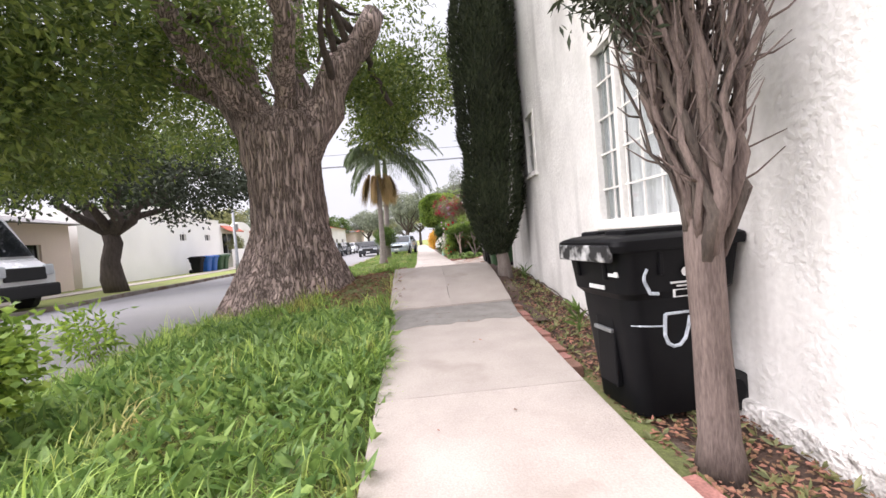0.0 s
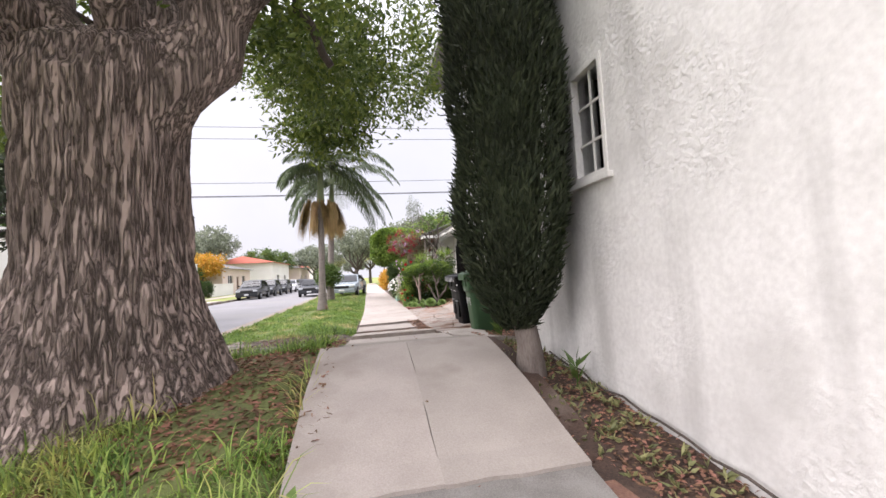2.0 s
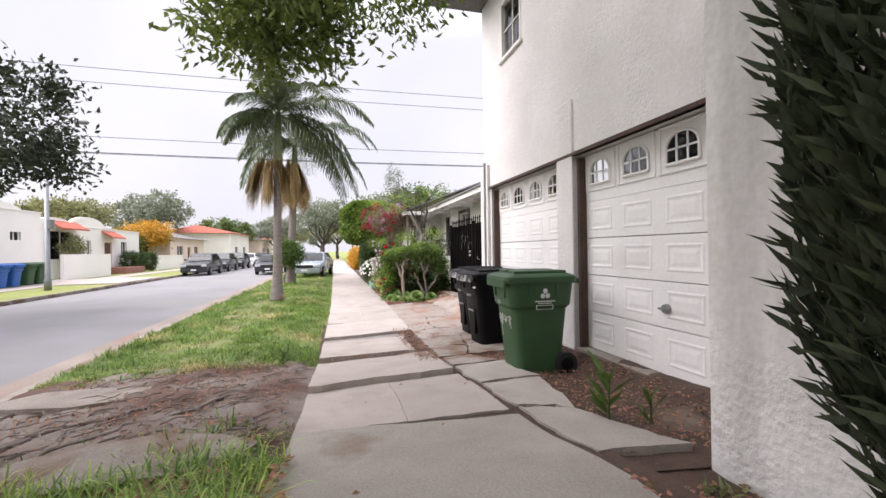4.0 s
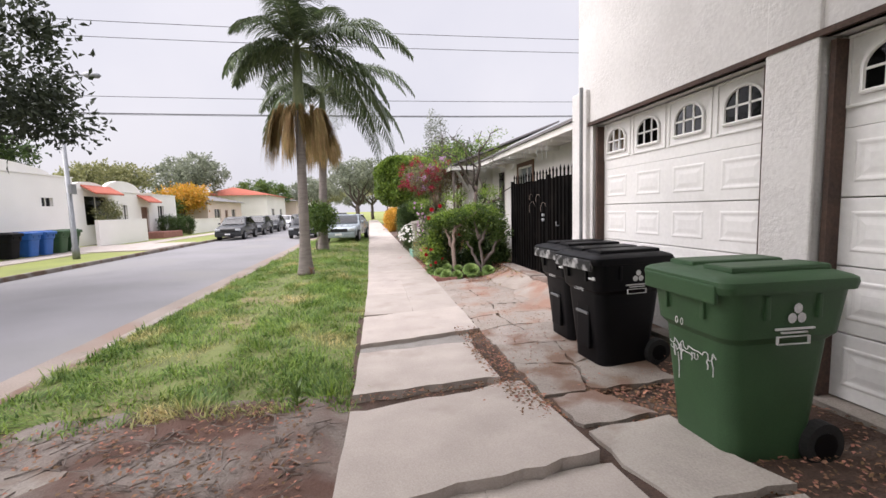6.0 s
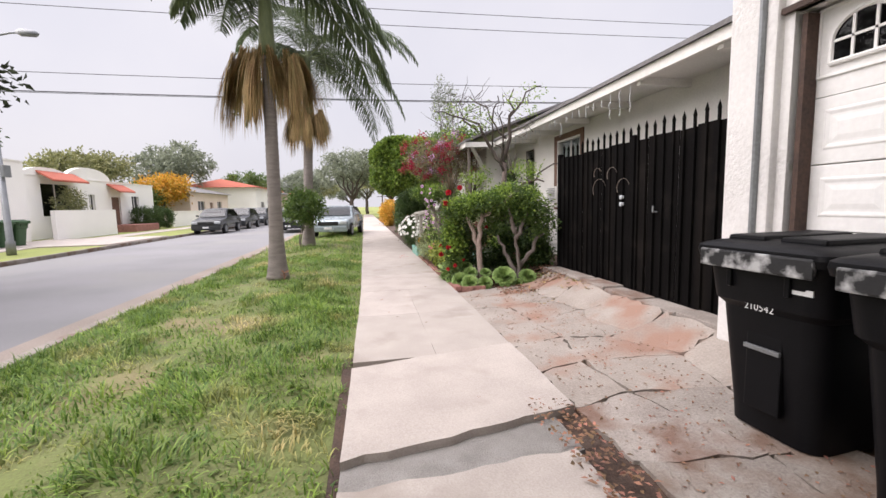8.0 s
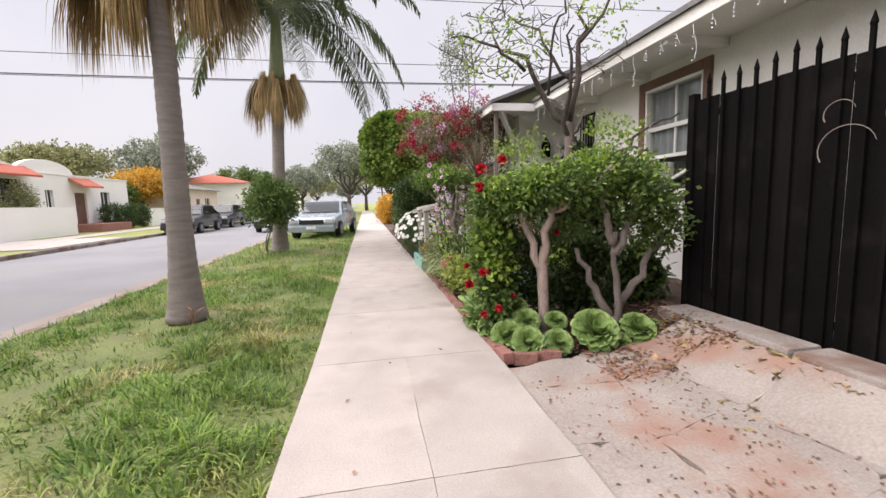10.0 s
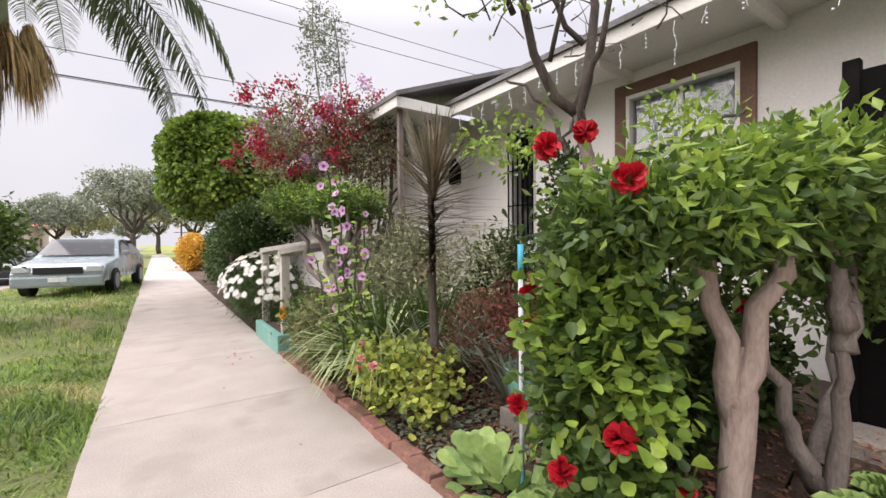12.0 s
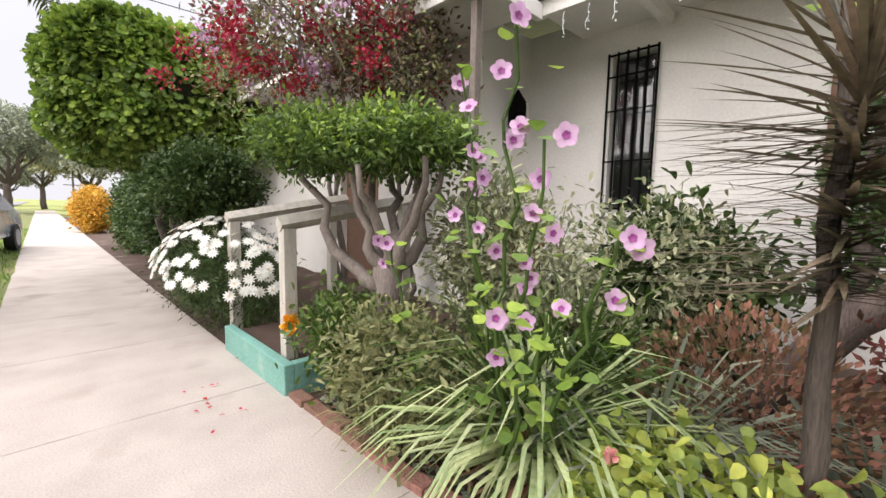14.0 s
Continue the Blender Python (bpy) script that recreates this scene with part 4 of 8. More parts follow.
for yy, z1, L in ((-0.17, 0.64, 0.13), (-0.13, 0.6, 0.06), (0.0, 0.6, 0.05), (0.1, 0.62, 0.1), (0.13, 0.56, 0.17), (0.16, 0.6, 0.07)):
    stroke(bin_b, [(fx(z1 - L * t), yy + r.uniform(-0.006, 0.006), z1 - L * t) for t in (0, 0.3, 0.6, 1)], r.uniform(0.003, 0.0055), PRINT)
number("0 0", bin_b, (-0.384, 0.05, 0.76), 0.06, PRINT)
# ---- the low house behind the garden ----
HX = 4.42
bungalow = thing("bungalow", (HX, 18, 0), "low pale grey stucco bungalow with white-edged eaves", "house")
wall_with_holes("front_wall", "y", HX, 0.2, 14.5, 22.8, -0.2, 3.0, [(19.1, 20.08, 1.28, 2.62), (21.28, 21.72, 1.2, 2.62)], STUCCO_GREY, bungalow)
part("wing_side_wall", wbox(3.6, 22.6, -0.2, HX, 22.8, 3.0), STUCCO_GREY, bungalow, world=True)
wall_with_holes("wing_front_wall", "y", 3.6, 0.2, 22.8, 31, -0.2, 3.0, [(24.2, 25.1, -0.1, 2.1)], STUCCO_GREY, bungalow)
part("end_wall", wbox(HX + 0.2, 14.5, -0.2, 10, 14.6, 3.0), STUCCO_GREY, bungalow, world=True)
part("porch_door", wbox(3.7, 24.2, -0.1, 3.74, 25.1, 2.1), BROWN_TRIM, bungalow, world=True)


def slope(name, pts, thick, material):
    b = nb()
    vs = [b.verts.new(p) for p in pts]
    f = b.faces.new(vs)
    r = bmesh.ops.extrude_face_region(b, geom=[f])
    bmesh.ops.translate(b, verts=[v for v in r["geom"] if isinstance(v, bmesh.types.BMVert)], vec=(0, 0, -thick))
    bmesh.ops.recalc_face_normals(b, faces=b.faces)
    return part(name, b, material, bungalow, world=True)


slope("roof", [(3.60, 14.6, 2.96), (3.60, 22.4, 2.96), (8, 26, 4.6), (8, 14.6, 4.6)], 0.05, ROOF)
slope("roof", [(2.84, 21.92, 2.93), (2.84, 31, 2.93), (6.5, 31, 4.3), (6.5, 21.92, 4.3)], 0.055, ROOF)
part("fascia", wbox(3.64, 14.62, 2.79, 3.70, 22.0, 2.915, bevel=0.006), TRIM_WHITE, bungalow, world=True)
part("fascia", wbox(2.90, 21.95, 2.76, 3.637, 22.01, 2.885, bevel=0.006), TRIM_WHITE, bungalow, world=True)
part("fascia", wbox(2.86, 21.95, 2.76, 2.897, 31, 2.885, bevel=0.006), TRIM_WHITE, bungalow, world=True)
part("soffit", wbox(3.703, 14.62, 2.84, HX - 0.002, 22.0, 2.86), STUCCO_GREY, bungalow, world=True)
part("soffit", wbox(2.90, 22.013, 2.82, 3.596, 31, 2.84), STUCCO_GREY, bungalow, world=True)
for yy in np.arange(15.2, 21.8, 1.2):
    part("rafter_end", wbox(3.70, yy, 2.75, HX, yy + 0.07, 2.84), TRIM_WHITE, bungalow, world=True)
part("porch_post", wbox(2.95, 22.06, -0.1, 3.01, 22.12, 2.81, bevel=0.008), BARK_GREY, bungalow, world=True)
b = nb()
tube(b, [(3.05, 22.15, 2.85), (3.6, 22.6, 2.1)], [0.05, 0.05], 4)
part("brace", b, TRIM_WHITE, bungalow, world=True)
w = window(bungalow, HX, 19.1, 20.08, 1.28, 2.62, 1, 2, TRIM_WHITE, 0.04, bars=False, curtain=None)
for a in ((18.99, 19.1, 1.18, 2.73), (20.08, 20.19, 1.18, 2.73), (19.1, 20.08, 2.62, 2.73), (19.1, 20.08, 1.18, 1.28)):
    part("casing", wbox(HX - 0.03, a[0], a[2], HX + 0.04, a[1], a[3], bevel=0.008), BROWN_TRIM, w, "dark brown timber casing")
part("sash_rail", wbox(HX + 0.015, 19.14, 2.08, HX + 0.06, 20.04, 2.13), TRIM_WHITE, w)
part("sash_rail", wbox(HX + 0.0, 19.14, 1.72, HX + 0.05, 20.04, 1.76), TRIM_WHITE, w)
part("glazing_bar", wbox(HX + 0.03, 19.56, 1.76, HX + 0.05, 19.58, 2.58), TRIM_WHITE, w)
for q, (za, zb) in enumerate(((2.13, 2.6), (1.76, 2.12))):
    n = 50
    V = [(HX + 0.1 + 0.016 * math.sin(i * 0.9) + 0.01 * math.sin(i * 2.3), 19.12 + 0.94 * i / n, z) for i in range(n + 1) for z in (za, zb)]
    part("net_curtain", np_mesh("net_curtain", V, [(2 * i, 2 * i + 2, 2 * i + 3, 2 * i + 1) for i in range(n)]), LACE, w)
part("prop_board", tube(nb(), [(HX - 0.05, 19.62, 1.4), (HX + 0.01, 19.16, 1.6)], [0.022, 0.022], 4), TRIM_WHITE, w)
w2 = window(bungalow, HX, 21.28, 21.72, 1.2, 2.62, 1, 2, TRIM_WHITE, 0.03, bars=False, curtain=None)
b = nb()
for i in range(6):
    box(b, HX - 0.05, 21.28 + i * 0.085, 1.2, HX - 0.035, 21.295 + i * 0.085, 2.62)
for z in (1.22, 1.65, 2.1, 2.4, 2.59):
    box(b, HX - 0.055, 21.28, z, HX - 0.04, 21.72, z + 0.015)
part("security_grille", b, IRON, w2, "black iron window bars")
ac = thing("air_conditioner", (HX - 0.1, 19.83, 1.32), "white window air conditioner in the open lower sash", "air conditioner")
part("casing", wbox(HX - 0.26, 19.64, 1.32, HX + 0.1, 20.03, 1.66, bevel=0.015), TRIM_WHITE, ac, world=True)
for i in range(9):
    part("louvre", wbox(HX - 0.27, 19.67, 1.345 + i * 0.033, HX - 0.258, 20.0, 1.358 + i * 0.033), STEEL, ac, world=True)
chim = thing("chimney", (7.0, 17.6, 3.6), "weathered red brick chimney on the roof", "chimney")
b = wbox(6.9, 17.4, 3.2, 7.4, 17.9, 5.6, bevel=0.01)
part("stack", b, BRICK, chim, world=True)
part("cap", wbox(6.84, 17.34, 5.6, 7.46, 17.96, 5.75, bevel=0.01), BRICK, chim, world=True)
# string of icicle lights under the eave
lights = thing("icicle_lights", (3.66, 19, 2.8), "unlit string of small icicle lights along the eave", "string lights")
r = random.Random(5)
for k in range(26):
    yy = 16.5 + k * 0.21
    L = r.choice((0.1, 0.18, 0.3))
    b = nb()
    tube(b, bend((3.63, yy, 2.76), (3.63 + r.uniform(-0.02, 0.02), yy + r.uniform(-0.03, 0.03), 2.76 - L), 5, 0, 0.05, k), [0.003] * 5, 4)
    for q in range(3):
        bmesh.ops.create_icosphere(b, subdivisions=1, radius=0.009, matrix=Matrix.Translation((3.63, yy, 2.75 - L * (q + 1) / 3)))
    part("strand", b, PVC, lights, world=True)
lan = thing("wall_lantern", (4.1, 22.55, 2.1), "black iron wall lantern on the porch wall", "lantern")
part("cage", wbox(4.03, 22.44, 2.02, 4.17, 22.58, 2.28, bevel=0.03), IRON, lan, world=True)
part("roof", tube(nb(), [(4.1, 22.51, 2.27), (4.1, 22.51, 2.4)], [0.09, 0.01], 8), IRON, lan, world=True)

# ---- black picket gate ----
gate = thing("picket_gate", (3.6, 16.5, 0.2), "black iron driveway gate with sheet backing and spiked pickets", "gate")
yy = 14.78
r = random.Random(31)
while yy < 18.25:
    b = nb()
    h = 2.25 + r.uniform(-0.02, 0.02)
    box(b, 3.568, yy, 0.24, 3.59, yy + 0.024, h - 0.09)
    tube(b, [(3.579, yy + 0.012, h - 0.1), (3.579, yy + 0.012, h - 0.07), (3.579, yy + 0.012, h)], [0.012, 0.022, 0.002], 6)
    part("picket", b, IRON, gate, world=True)
    yy += 0.145
for z in (0.34, 1.92):
    part("rail", wbox(3.64, 14.6, z, 3.68, 18.3, z + 0.045), IRON, gate, world=True)
for i in range(15):
    ya = 14.62 + i * 0.244
    part("sheet_panel", wbox(3.594 + 0.007 * (i % 2), ya, 0.2, 3.602 + 0.007 * (i % 2), ya + 0.242, 2.055 + 0.008 * (i % 3)), IRON, gate, world=True)
for yk, zk in ((16.54, 1.38), (16.54, 1.29)):
    part("lock", tube(nb(), [(3.59, yk, zk), (3.555, yk, zk), (3.55, yk, zk)], [0.03, 0.028, 0.012], 12), LAMP_GLASS, gate, "bright metal lock cylinder", world=True)
for yp in (14.6, 16.3, 18.27):
    part("post", wbox(3.565, yp, 0.1, 3.635, yp + 0.07, 2.13, bevel=0.006), IRON, gate, world=True)
b = nb()
tube(b, [(3.59, 15.9, 1.2), (3.54, 15.9, 1.2), (3.54, 15.9, 1.27)], [0.012] * 3, 8)
part("latch", b, STEEL, gate, world=True)
for cx, cz, rr in ((17.05, 1.5, 0.16), (16.75, 1.68, 0.11), (17.1, 1.72, 0.09), (16.5, 1.5, 0.13)):
    b = nb()
    tube(b, [(3.562, cx + rr * math.cos(a), cz + rr * 0.9 * math.sin(a)) for a in np.linspace(-0.5, 2.9, 14)], taper(0.004, 0.0015, 14), 5)
    part("chalk_scrawl", b, GUTTER, gate, "faint pale scrawl", world=True)
kb = nb()
for i in range(6):
    box(kb, 3.28, 14.6 + i * 0.62, -0.05, 3.58 + 0.03 * math.sin(i * 3), 14.6 + i * 0.62 + 0.6, 0.235 + 0.015 * math.sin(i * 5), 0.03)
tagged(part("gate_kerb", kb, CONCRETE_OLD), "cracked concrete kerb under the gate", "kerb", kind="structure")
tagged(part("gate_yard", wbox(3.6, 14.6, -0.1, HX, 22.6, 0.1), CONCRETE_OLD), "concrete yard behind the gate", "yard", kind="structure")
# ---- trees ----
def big_tree(at):
    d = thing("street_tree", at, "huge street tree with flared grey-brown furrowed trunk", "tree")
    x0, y0, z0 = at
    n, rows = 240, 190
    V, F = [], []
    for j in range(rows + 1):
        t = j / rows
        z = -0.35 + 4.05 * t
        base = float(np.interp(z, [-0.35, 0, 0.3, 0.66, 1.0, 1.4, 2.0, 2.5, 2.9, 3.3, 3.7], [1.38, 1.22, 1.06, 0.9, 0.77, 0.66, 0.615, 0.63, 0.67, 0.62, 0.38]))
        for i in range(n):
            a = 2 * math.pi * i / n
            lob = math.exp(-max(z, 0) * 1.5) * (0.09 * math.cos(3 * a + 0.6) + 0.08 * math.cos(5 * a + 2) + 0.05 * math.cos(9 * a))
            p = Vector((math.cos(a) * 7, math.sin(a) * 7, z * 1.15))
            w1 = noise.noise(p * 1.0 + Vector((0.35 * noise.noise(p * 2), 0, 0)))
            w2 = noise.noise(p * 2.3 + Vector((5, 1, 2)))
            fur = 0.045 * min(1.0, abs(w1) * 3.0) ** 0.6 + 0.024 * min(1.0, abs(w2) * 3.0) ** 0.7 - 0.07
            fur += 0.008 * noise.noise(Vector((math.cos(a) * 40, math.sin(a) * 40, z * 14)))
            lump = 0.06 * noise.noise(Vector((math.cos(a) * 1.6, math.sin(a) * 1.6, z * 1.2)))
            r = base * (1 + lob) + fur + lump
            V.append((x0 + r * math.cos(a) * (1.0 + 0.1 * max(0, z - 2.9)), y0 + r * math.sin(a) * (1.0 - 0.25 * max(0, z - 2.9)), z0 + z - 0.5 * max(0, z - 3.2) * abs(math.sin(a))))
    for j in range(rows):
        for i in range(n):
            F.append((j * n + i, j * n + (i + 1) % n, (j + 1) * n + (i + 1) % n, (j + 1) * n + i))
    part("trunk", np_mesh("trunk", V, F), BARK_FURROW, d, world=True, smooth=True)
    limbs = [((-0.1, 0.0, 2.25), (-1.25, -0.15, 5.9), 0.44, 0.26), ((0.08, 0.0, 2.2), (1.75, 0.45, 5.3), 0.44, 0.19), ((0.0, 0.3, 2.9), (0.1, 1.4, 6.4), 0.36, 0.2), ((-0.75, 0.1, 3.5), (-3.4, 0.4, 5.0), 0.19, 0.08),
             ((-0.45, -0.2, 3.3), (-1.6, -2.4, 5.6), 0.2, 0.1), ((0.2, -0.1, 3.3), (0.6, -2.2, 6.2), 0.2, 0.1)]
    for k, (p, q, r0, r1) in enumerate(limbs):
        b = nb()
        P = bend(Vector(at) + Vector(p), Vector(at) + Vector(q), 9, -0.12, 0.035, k + 3)
        tube(b, P, taper(r0, r1, 9), 18, 0.25)
        part("limb", b, BARK_FURROW, d, world=True, smooth=True)
    for k in range(26):
        r = random.Random(k + 50)
        p, q, r0, r1 = limbs[k % 6]
        s = (Vector(p)).lerp(Vector(q), r.uniform(0.5, 1.0))
        e = s + Vector((r.uniform(-2.4, 2.2), r.uniform(-2.2, 2.4), r.uniform(0.0, 1.8)))
        b = nb()
        tube(b, bend(Vector(at) + s, Vector(at) + e, 6, -0.1, 0.06, k), taper(0.08, 0.02, 6), 8, 0.2)
        part("branch", b, BARK_DARK, d, world=True, smooth=True)
    part("branch", tube(nb(), bend(Vector(at) + Vector((0.5, 1.4, 5.6)), Vector(at) + Vector((1.9, 4.5, 4.2)), 8, -0.3, 0.03, 5), taper(0.09, 0.02, 8), 8, 0.2), BARK_DARK, d, world=True, smooth=True)
    b = nb()
    tube(b, bend(Vector(at) + Vector((1.45, 0.5, 4.8)), Vector(at) + Vector((1.95, 0.7, 3.65)), 6, 0.1, 0.05, 2), taper(0.07, 0.045, 6), 8, 0.2)
    part("branch", b, BARK_DARK, d, world=True, smooth=True)
    X = lambda a, c, e: (x0 + a + 0.33, y0 + c - 0.6, z0 + e)
    blobs = [(X(-1.0, 0, 6.5), (4.2, 4.6, 1.5), 480), (X(-3.6, -0.9, 3.95), (2.0, 2.3, 1.25), 290), (X(-4.6, 0.8, 3.3), (1.6, 1.9, 0.95), 180), (X(1.5, 3.2, 4.6), (0.9, 1.3, 0.8), 62),
             (X(2.3, 4.2, 5.2), (1.3, 2.0, 0.9), 80), (X(-2.2, -2.8, 4.2), (1.8, 1.4, 0.9), 140), (X(0.9, 5.3, 5.6), (1.6, 1.6, 0.8), 80), (X(0.2, -2.2, 5.3), (1.9, 1.6, 0.9), 90),
             (X(-3.0, -2.2, 3.0), (1.3, 1.1, 0.5), 85), (X(1.3, 1.6, 4.1), (0.6, 0.8, 0.4), 28), (X(-3.0, 3.6, 4.4), (1.9, 1.8, 1.0), 150), (X(1.3, 5.1, 4.2), (0.95, 0.6, 0.5), 60), (X(-0.9, 0.2, 4.5), (1.3, 1.0, 0.5), 60)]
    part("crown", foliage("crown", blobs, 46, 0.13, 0.055, 0.19), LEAF_CANOPY, d, world=True)
    return d


big_tree((-1.9, 7.75, 0.0))


def cypress(at):
    d = thing("cypress_tree", at, "tall narrow dark green cypress with bare grey trunk foot", "tree")
    x, y, z = at
    b = nb()
    tube(b, bend((x + 0.1, y - 0.05, z - 0.1), (x - 0.02, y, z + 2.0), 8, 0, 0.01, 3), [0.15, 0.12, 0.105, 0.1, 0.1, 0.09, 0.08, 0.07], 12, 0.3)
    part("trunk", b, BARK_GREY, d, world=True, smooth=True)
    n = 46000
    zz = RNG.uniform(0.6, 6.4, n)
    a = RNG.uniform(0, 2 * math.pi, n)
    R = np.interp(zz, [0.6, 0.85, 1.2, 1.7, 3.0, 4.6, 6.4], [0.12, 0.3, 0.42, 0.48, 0.54, 0.5, 0.25])
    lump = np.array([noise.noise(Vector((math.cos(q) * 1.8, math.sin(q) * 1.8, h * 1.6))) for q, h in zip(a, zz)])
    R = R * (1 + 0.26 * lump) * RNG.uniform(0.55, 1.0, n) ** 0.4
    P = np.stack([x + R * np.cos(a), y + R * np.sin(a), z + zz], 1)
    D = np.stack([np.cos(a) * 0.55, np.sin(a) * 0.55, np.full(n, 0.9)], 1) + RNG.normal(size=(n, 3)) * 0.35
    part("crown", leaf_mesh("crown", P, D, RNG.uniform(0.05, 0.12, n), RNG.uniform(0.012, 0.028, n)), LEAF_CYPRESS, d, world=True)
    part("inner_growth", tube(nb(), [(x, y, z + h) for h in (0.8, 1.3, 3, 4.6, 6.0)], [0.1, 0.27, 0.36, 0.32, 0.1], 12, 0.3), LEAF_CYPRESS, d, world=True)


cypress((1.66, 7.1, 0.02))


def dead_cypress(at):
    d = thing("pruned_cypress", at, "bare grey trunk fanning into many upright dead stems", "tree")
    x, y, z = at
    b = nb()
    tube(b, [(x, y, z - 0.1), (x, y, z + 0.1), (x - 0.01, y, z + 0.6), (x - 0.015, y, z + 1.0), (x, y, z + 1.25), (x + 0.02, y, z + 1.5), (x + 0.02, y, z + 1.8)], [0.12, 0.09, 0.08, 0.08, 0.092, 0.085, 0.04], 18, 0.2)
    part("trunk", b, BARK_BROWN, d, world=True, smooth=True)
    for k in range(64):
        r = random.Random(k)
        a = r.uniform(0, 6.28)
        s = Vector((x + 0.065 * math.cos(a), y + 0.065 * math.sin(a), z + r.uniform(0.95, 1.35)))
        e = Vector((x + r.uniform(0.12, 0.44) * math.cos(a) - 0.03, y + r.uniform(0.12, 0.42) * math.sin(a), z + r.uniform(2.2, 3.3)))
        b = nb()
        line = bend(s, e, 9, 0.03, 0.03, k)
        tube(b, line, taper(r.choice((0.01, 0.013, 0.016, 0.022, 0.034)), 0.006, 9), 7, 0.3)
        for q in range(7):
            p = Vector(line[r.randrange(2, 8)])
            o = Vector((r.uniform(-1, 1), r.uniform(-1, 1), r.uniform(0.1, 1.6))).normalized()
            n = r.uniform(0.1, 0.28)
            tube(b, [p, p + o * n * 0.5, p + o * n + Vector((0, 0, 0.04))], [0.006, 0.005, 0.002], 4)
        part("stem", b, BARK_DARK if k % 3 == 0 else BARK_BROWN, d, world=True, smooth=True)
    P, D = ball(700, (x, y, z + 2.1), (0.3, 0.3, 0.6), 0.5)
    tagged(part("twig_mass", blade_mesh("twig_mass", P, D * 0.6 + [0, 0, 1.0], RNG.uniform(0.06, 0.16, 700), 0.006, 0.2), BARK_BROWN, d, world=True), kind="stuff")
    part("crown", foliage("crown", [((x - 0.36, y - 0.1, z + 2.4), (0.24, 0.2, 0.35), 60), ((x, y, z + 3.4), (0.5, 0.5, 0.5), 90)], 40, 0.07, 0.018, 0.07), LEAF_CYPRESS, d, world=True)


dead_cypress((1.69, 2.1, S(2) - 0.03))


def palm(at, H, shaft, lean, lab, nf, skirt, seed, fl=2.3, droop=0.05, sw=1.0, girth=1.0):
    d = thing("palm_tree", at, lab, "palm")
    x, y, z = at
    top = Vector((x + lean[0], y + lean[1], z + H))
    b = nb()
    pts, rad = [], []
    N = 70
    for i in range(N):
        t = i / (N - 1)
        pts.append(Vector((x, y, z)).lerp(top, t))
        rad.append(0.105 * girth + 0.09 * math.exp(-t * H * 2.2) + 0.02 * math.exp(-t * H * 0.6) + (0.006 if i % 2 else 0))
    tube(b, pts, rad, 20, 0.04)
    part("trunk", b, PALM_BARK, d, world=True, smooth=True)
    b = nb()
    ax = (top - Vector(at)).normalized()
    tube(b, [top + ax * h for h in (0, 0.1, 0.4, shaft)], [0.12 * girth, 0.15 * girth, 0.13 * girth, 0.09], 18)
    part("crownshaft", b, CROWNSHAFT, d, "smooth green crownshaft", world=True, smooth=True)
    c = top + ax * (shaft - 0.1)
    r = random.Random(seed)
    for k in range(nf):
        az = k * 2.4 + r.uniform(-0.2, 0.2)
        el = r.uniform(0.25, 1.35) if k % 4 else r.uniform(-0.1, 0.3)
        L = fl * r.uniform(0.85, 1.1) * (1 + 0.2 * math.cos(az))
        p, v = Vector(c), Vector((math.cos(az) * math.cos(el), math.sin(az) * math.cos(el), math.sin(el)))
        spine = []
        M = 22
        for i in range(M):
            spine.append(p.copy())
            p = p + v * L / M
            v = (v + Vector((0, 0, -droop - 0.004 * i))).normalized()
        fr = part("frond", nb(), CROWNSHAFT, d, world=True)
        b = nb()
        tube(b, spine[::3] + [spine[-1]], taper(0.022, 0.004, len(spine[::3]) + 1), 5)
        part("midrib", b, CROWNSHAFT, fr)
        P, D, Ls = [], [], []
        for i in range(3, M):
            dirn = (spine[i] - spine[i - 1]).normalized()
            side = dirn.cross(Vector((0, 0, 1))).normalized()
            for q in range(5):
                s = spine[i - 1].lerp(spine[i], q / 5)
                for sg in (-1, 1):
                    P.append(s)
                    D.append(side * sg * 1.0 + dirn * 0.45 + Vector((r.uniform(-0.12, 0.12), r.uniform(-0.12, 0.12), r.uniform(-0.35, 0.12))))
                    t = i / M
                    Ls.append(0.62 * (0.6 + 0.15 * fl) * math.sin(math.pi * min(1, 0.18 + t * 0.8)) + 0.08)
        tagged(part("leafage", blade_mesh("leafage", P, D, np.array(Ls), 0.03, 0.55), LEAF_PALM, fr), kind="stuff")
    P, D, Ls = [], [], []
    for cx, cy, n in skirt:
        for bunch in range(9):
            ba, bq, bl = r.uniform(0, 6.28), r.uniform(0.05, 0.34) * sw, r.uniform(0.55, 1.0)
            bx, by = top.x + cx + bq * math.cos(ba), top.y + cy + bq * math.sin(ba)
            bt = top.z + r.uniform(-0.2, 0.14)
            for _ in range(n // 9):
                a = r.uniform(0, 6.28)
                P.append((bx + r.gauss(0, 0.03), by + r.gauss(0, 0.03), bt + r.uniform(-0.1, 0.1)))
                D.append(((r.uniform(-0.2, 0.2) + 0.3 * math.cos(ba) + cx * 0.7) * sw, (r.uniform(-0.2, 0.2) + 0.3 * math.sin(ba)) * sw, -0.9))
                Ls.append(r.uniform(0.75, 1.5) * bl)
    tagged(part("fruit_skirt", blade_mesh("fruit_skirt", P, D, np.array(Ls), 0.016, 0.9), STRAW, d, "hanging straw-coloured fruit stalks", world=True), kind="stuff")
    return d


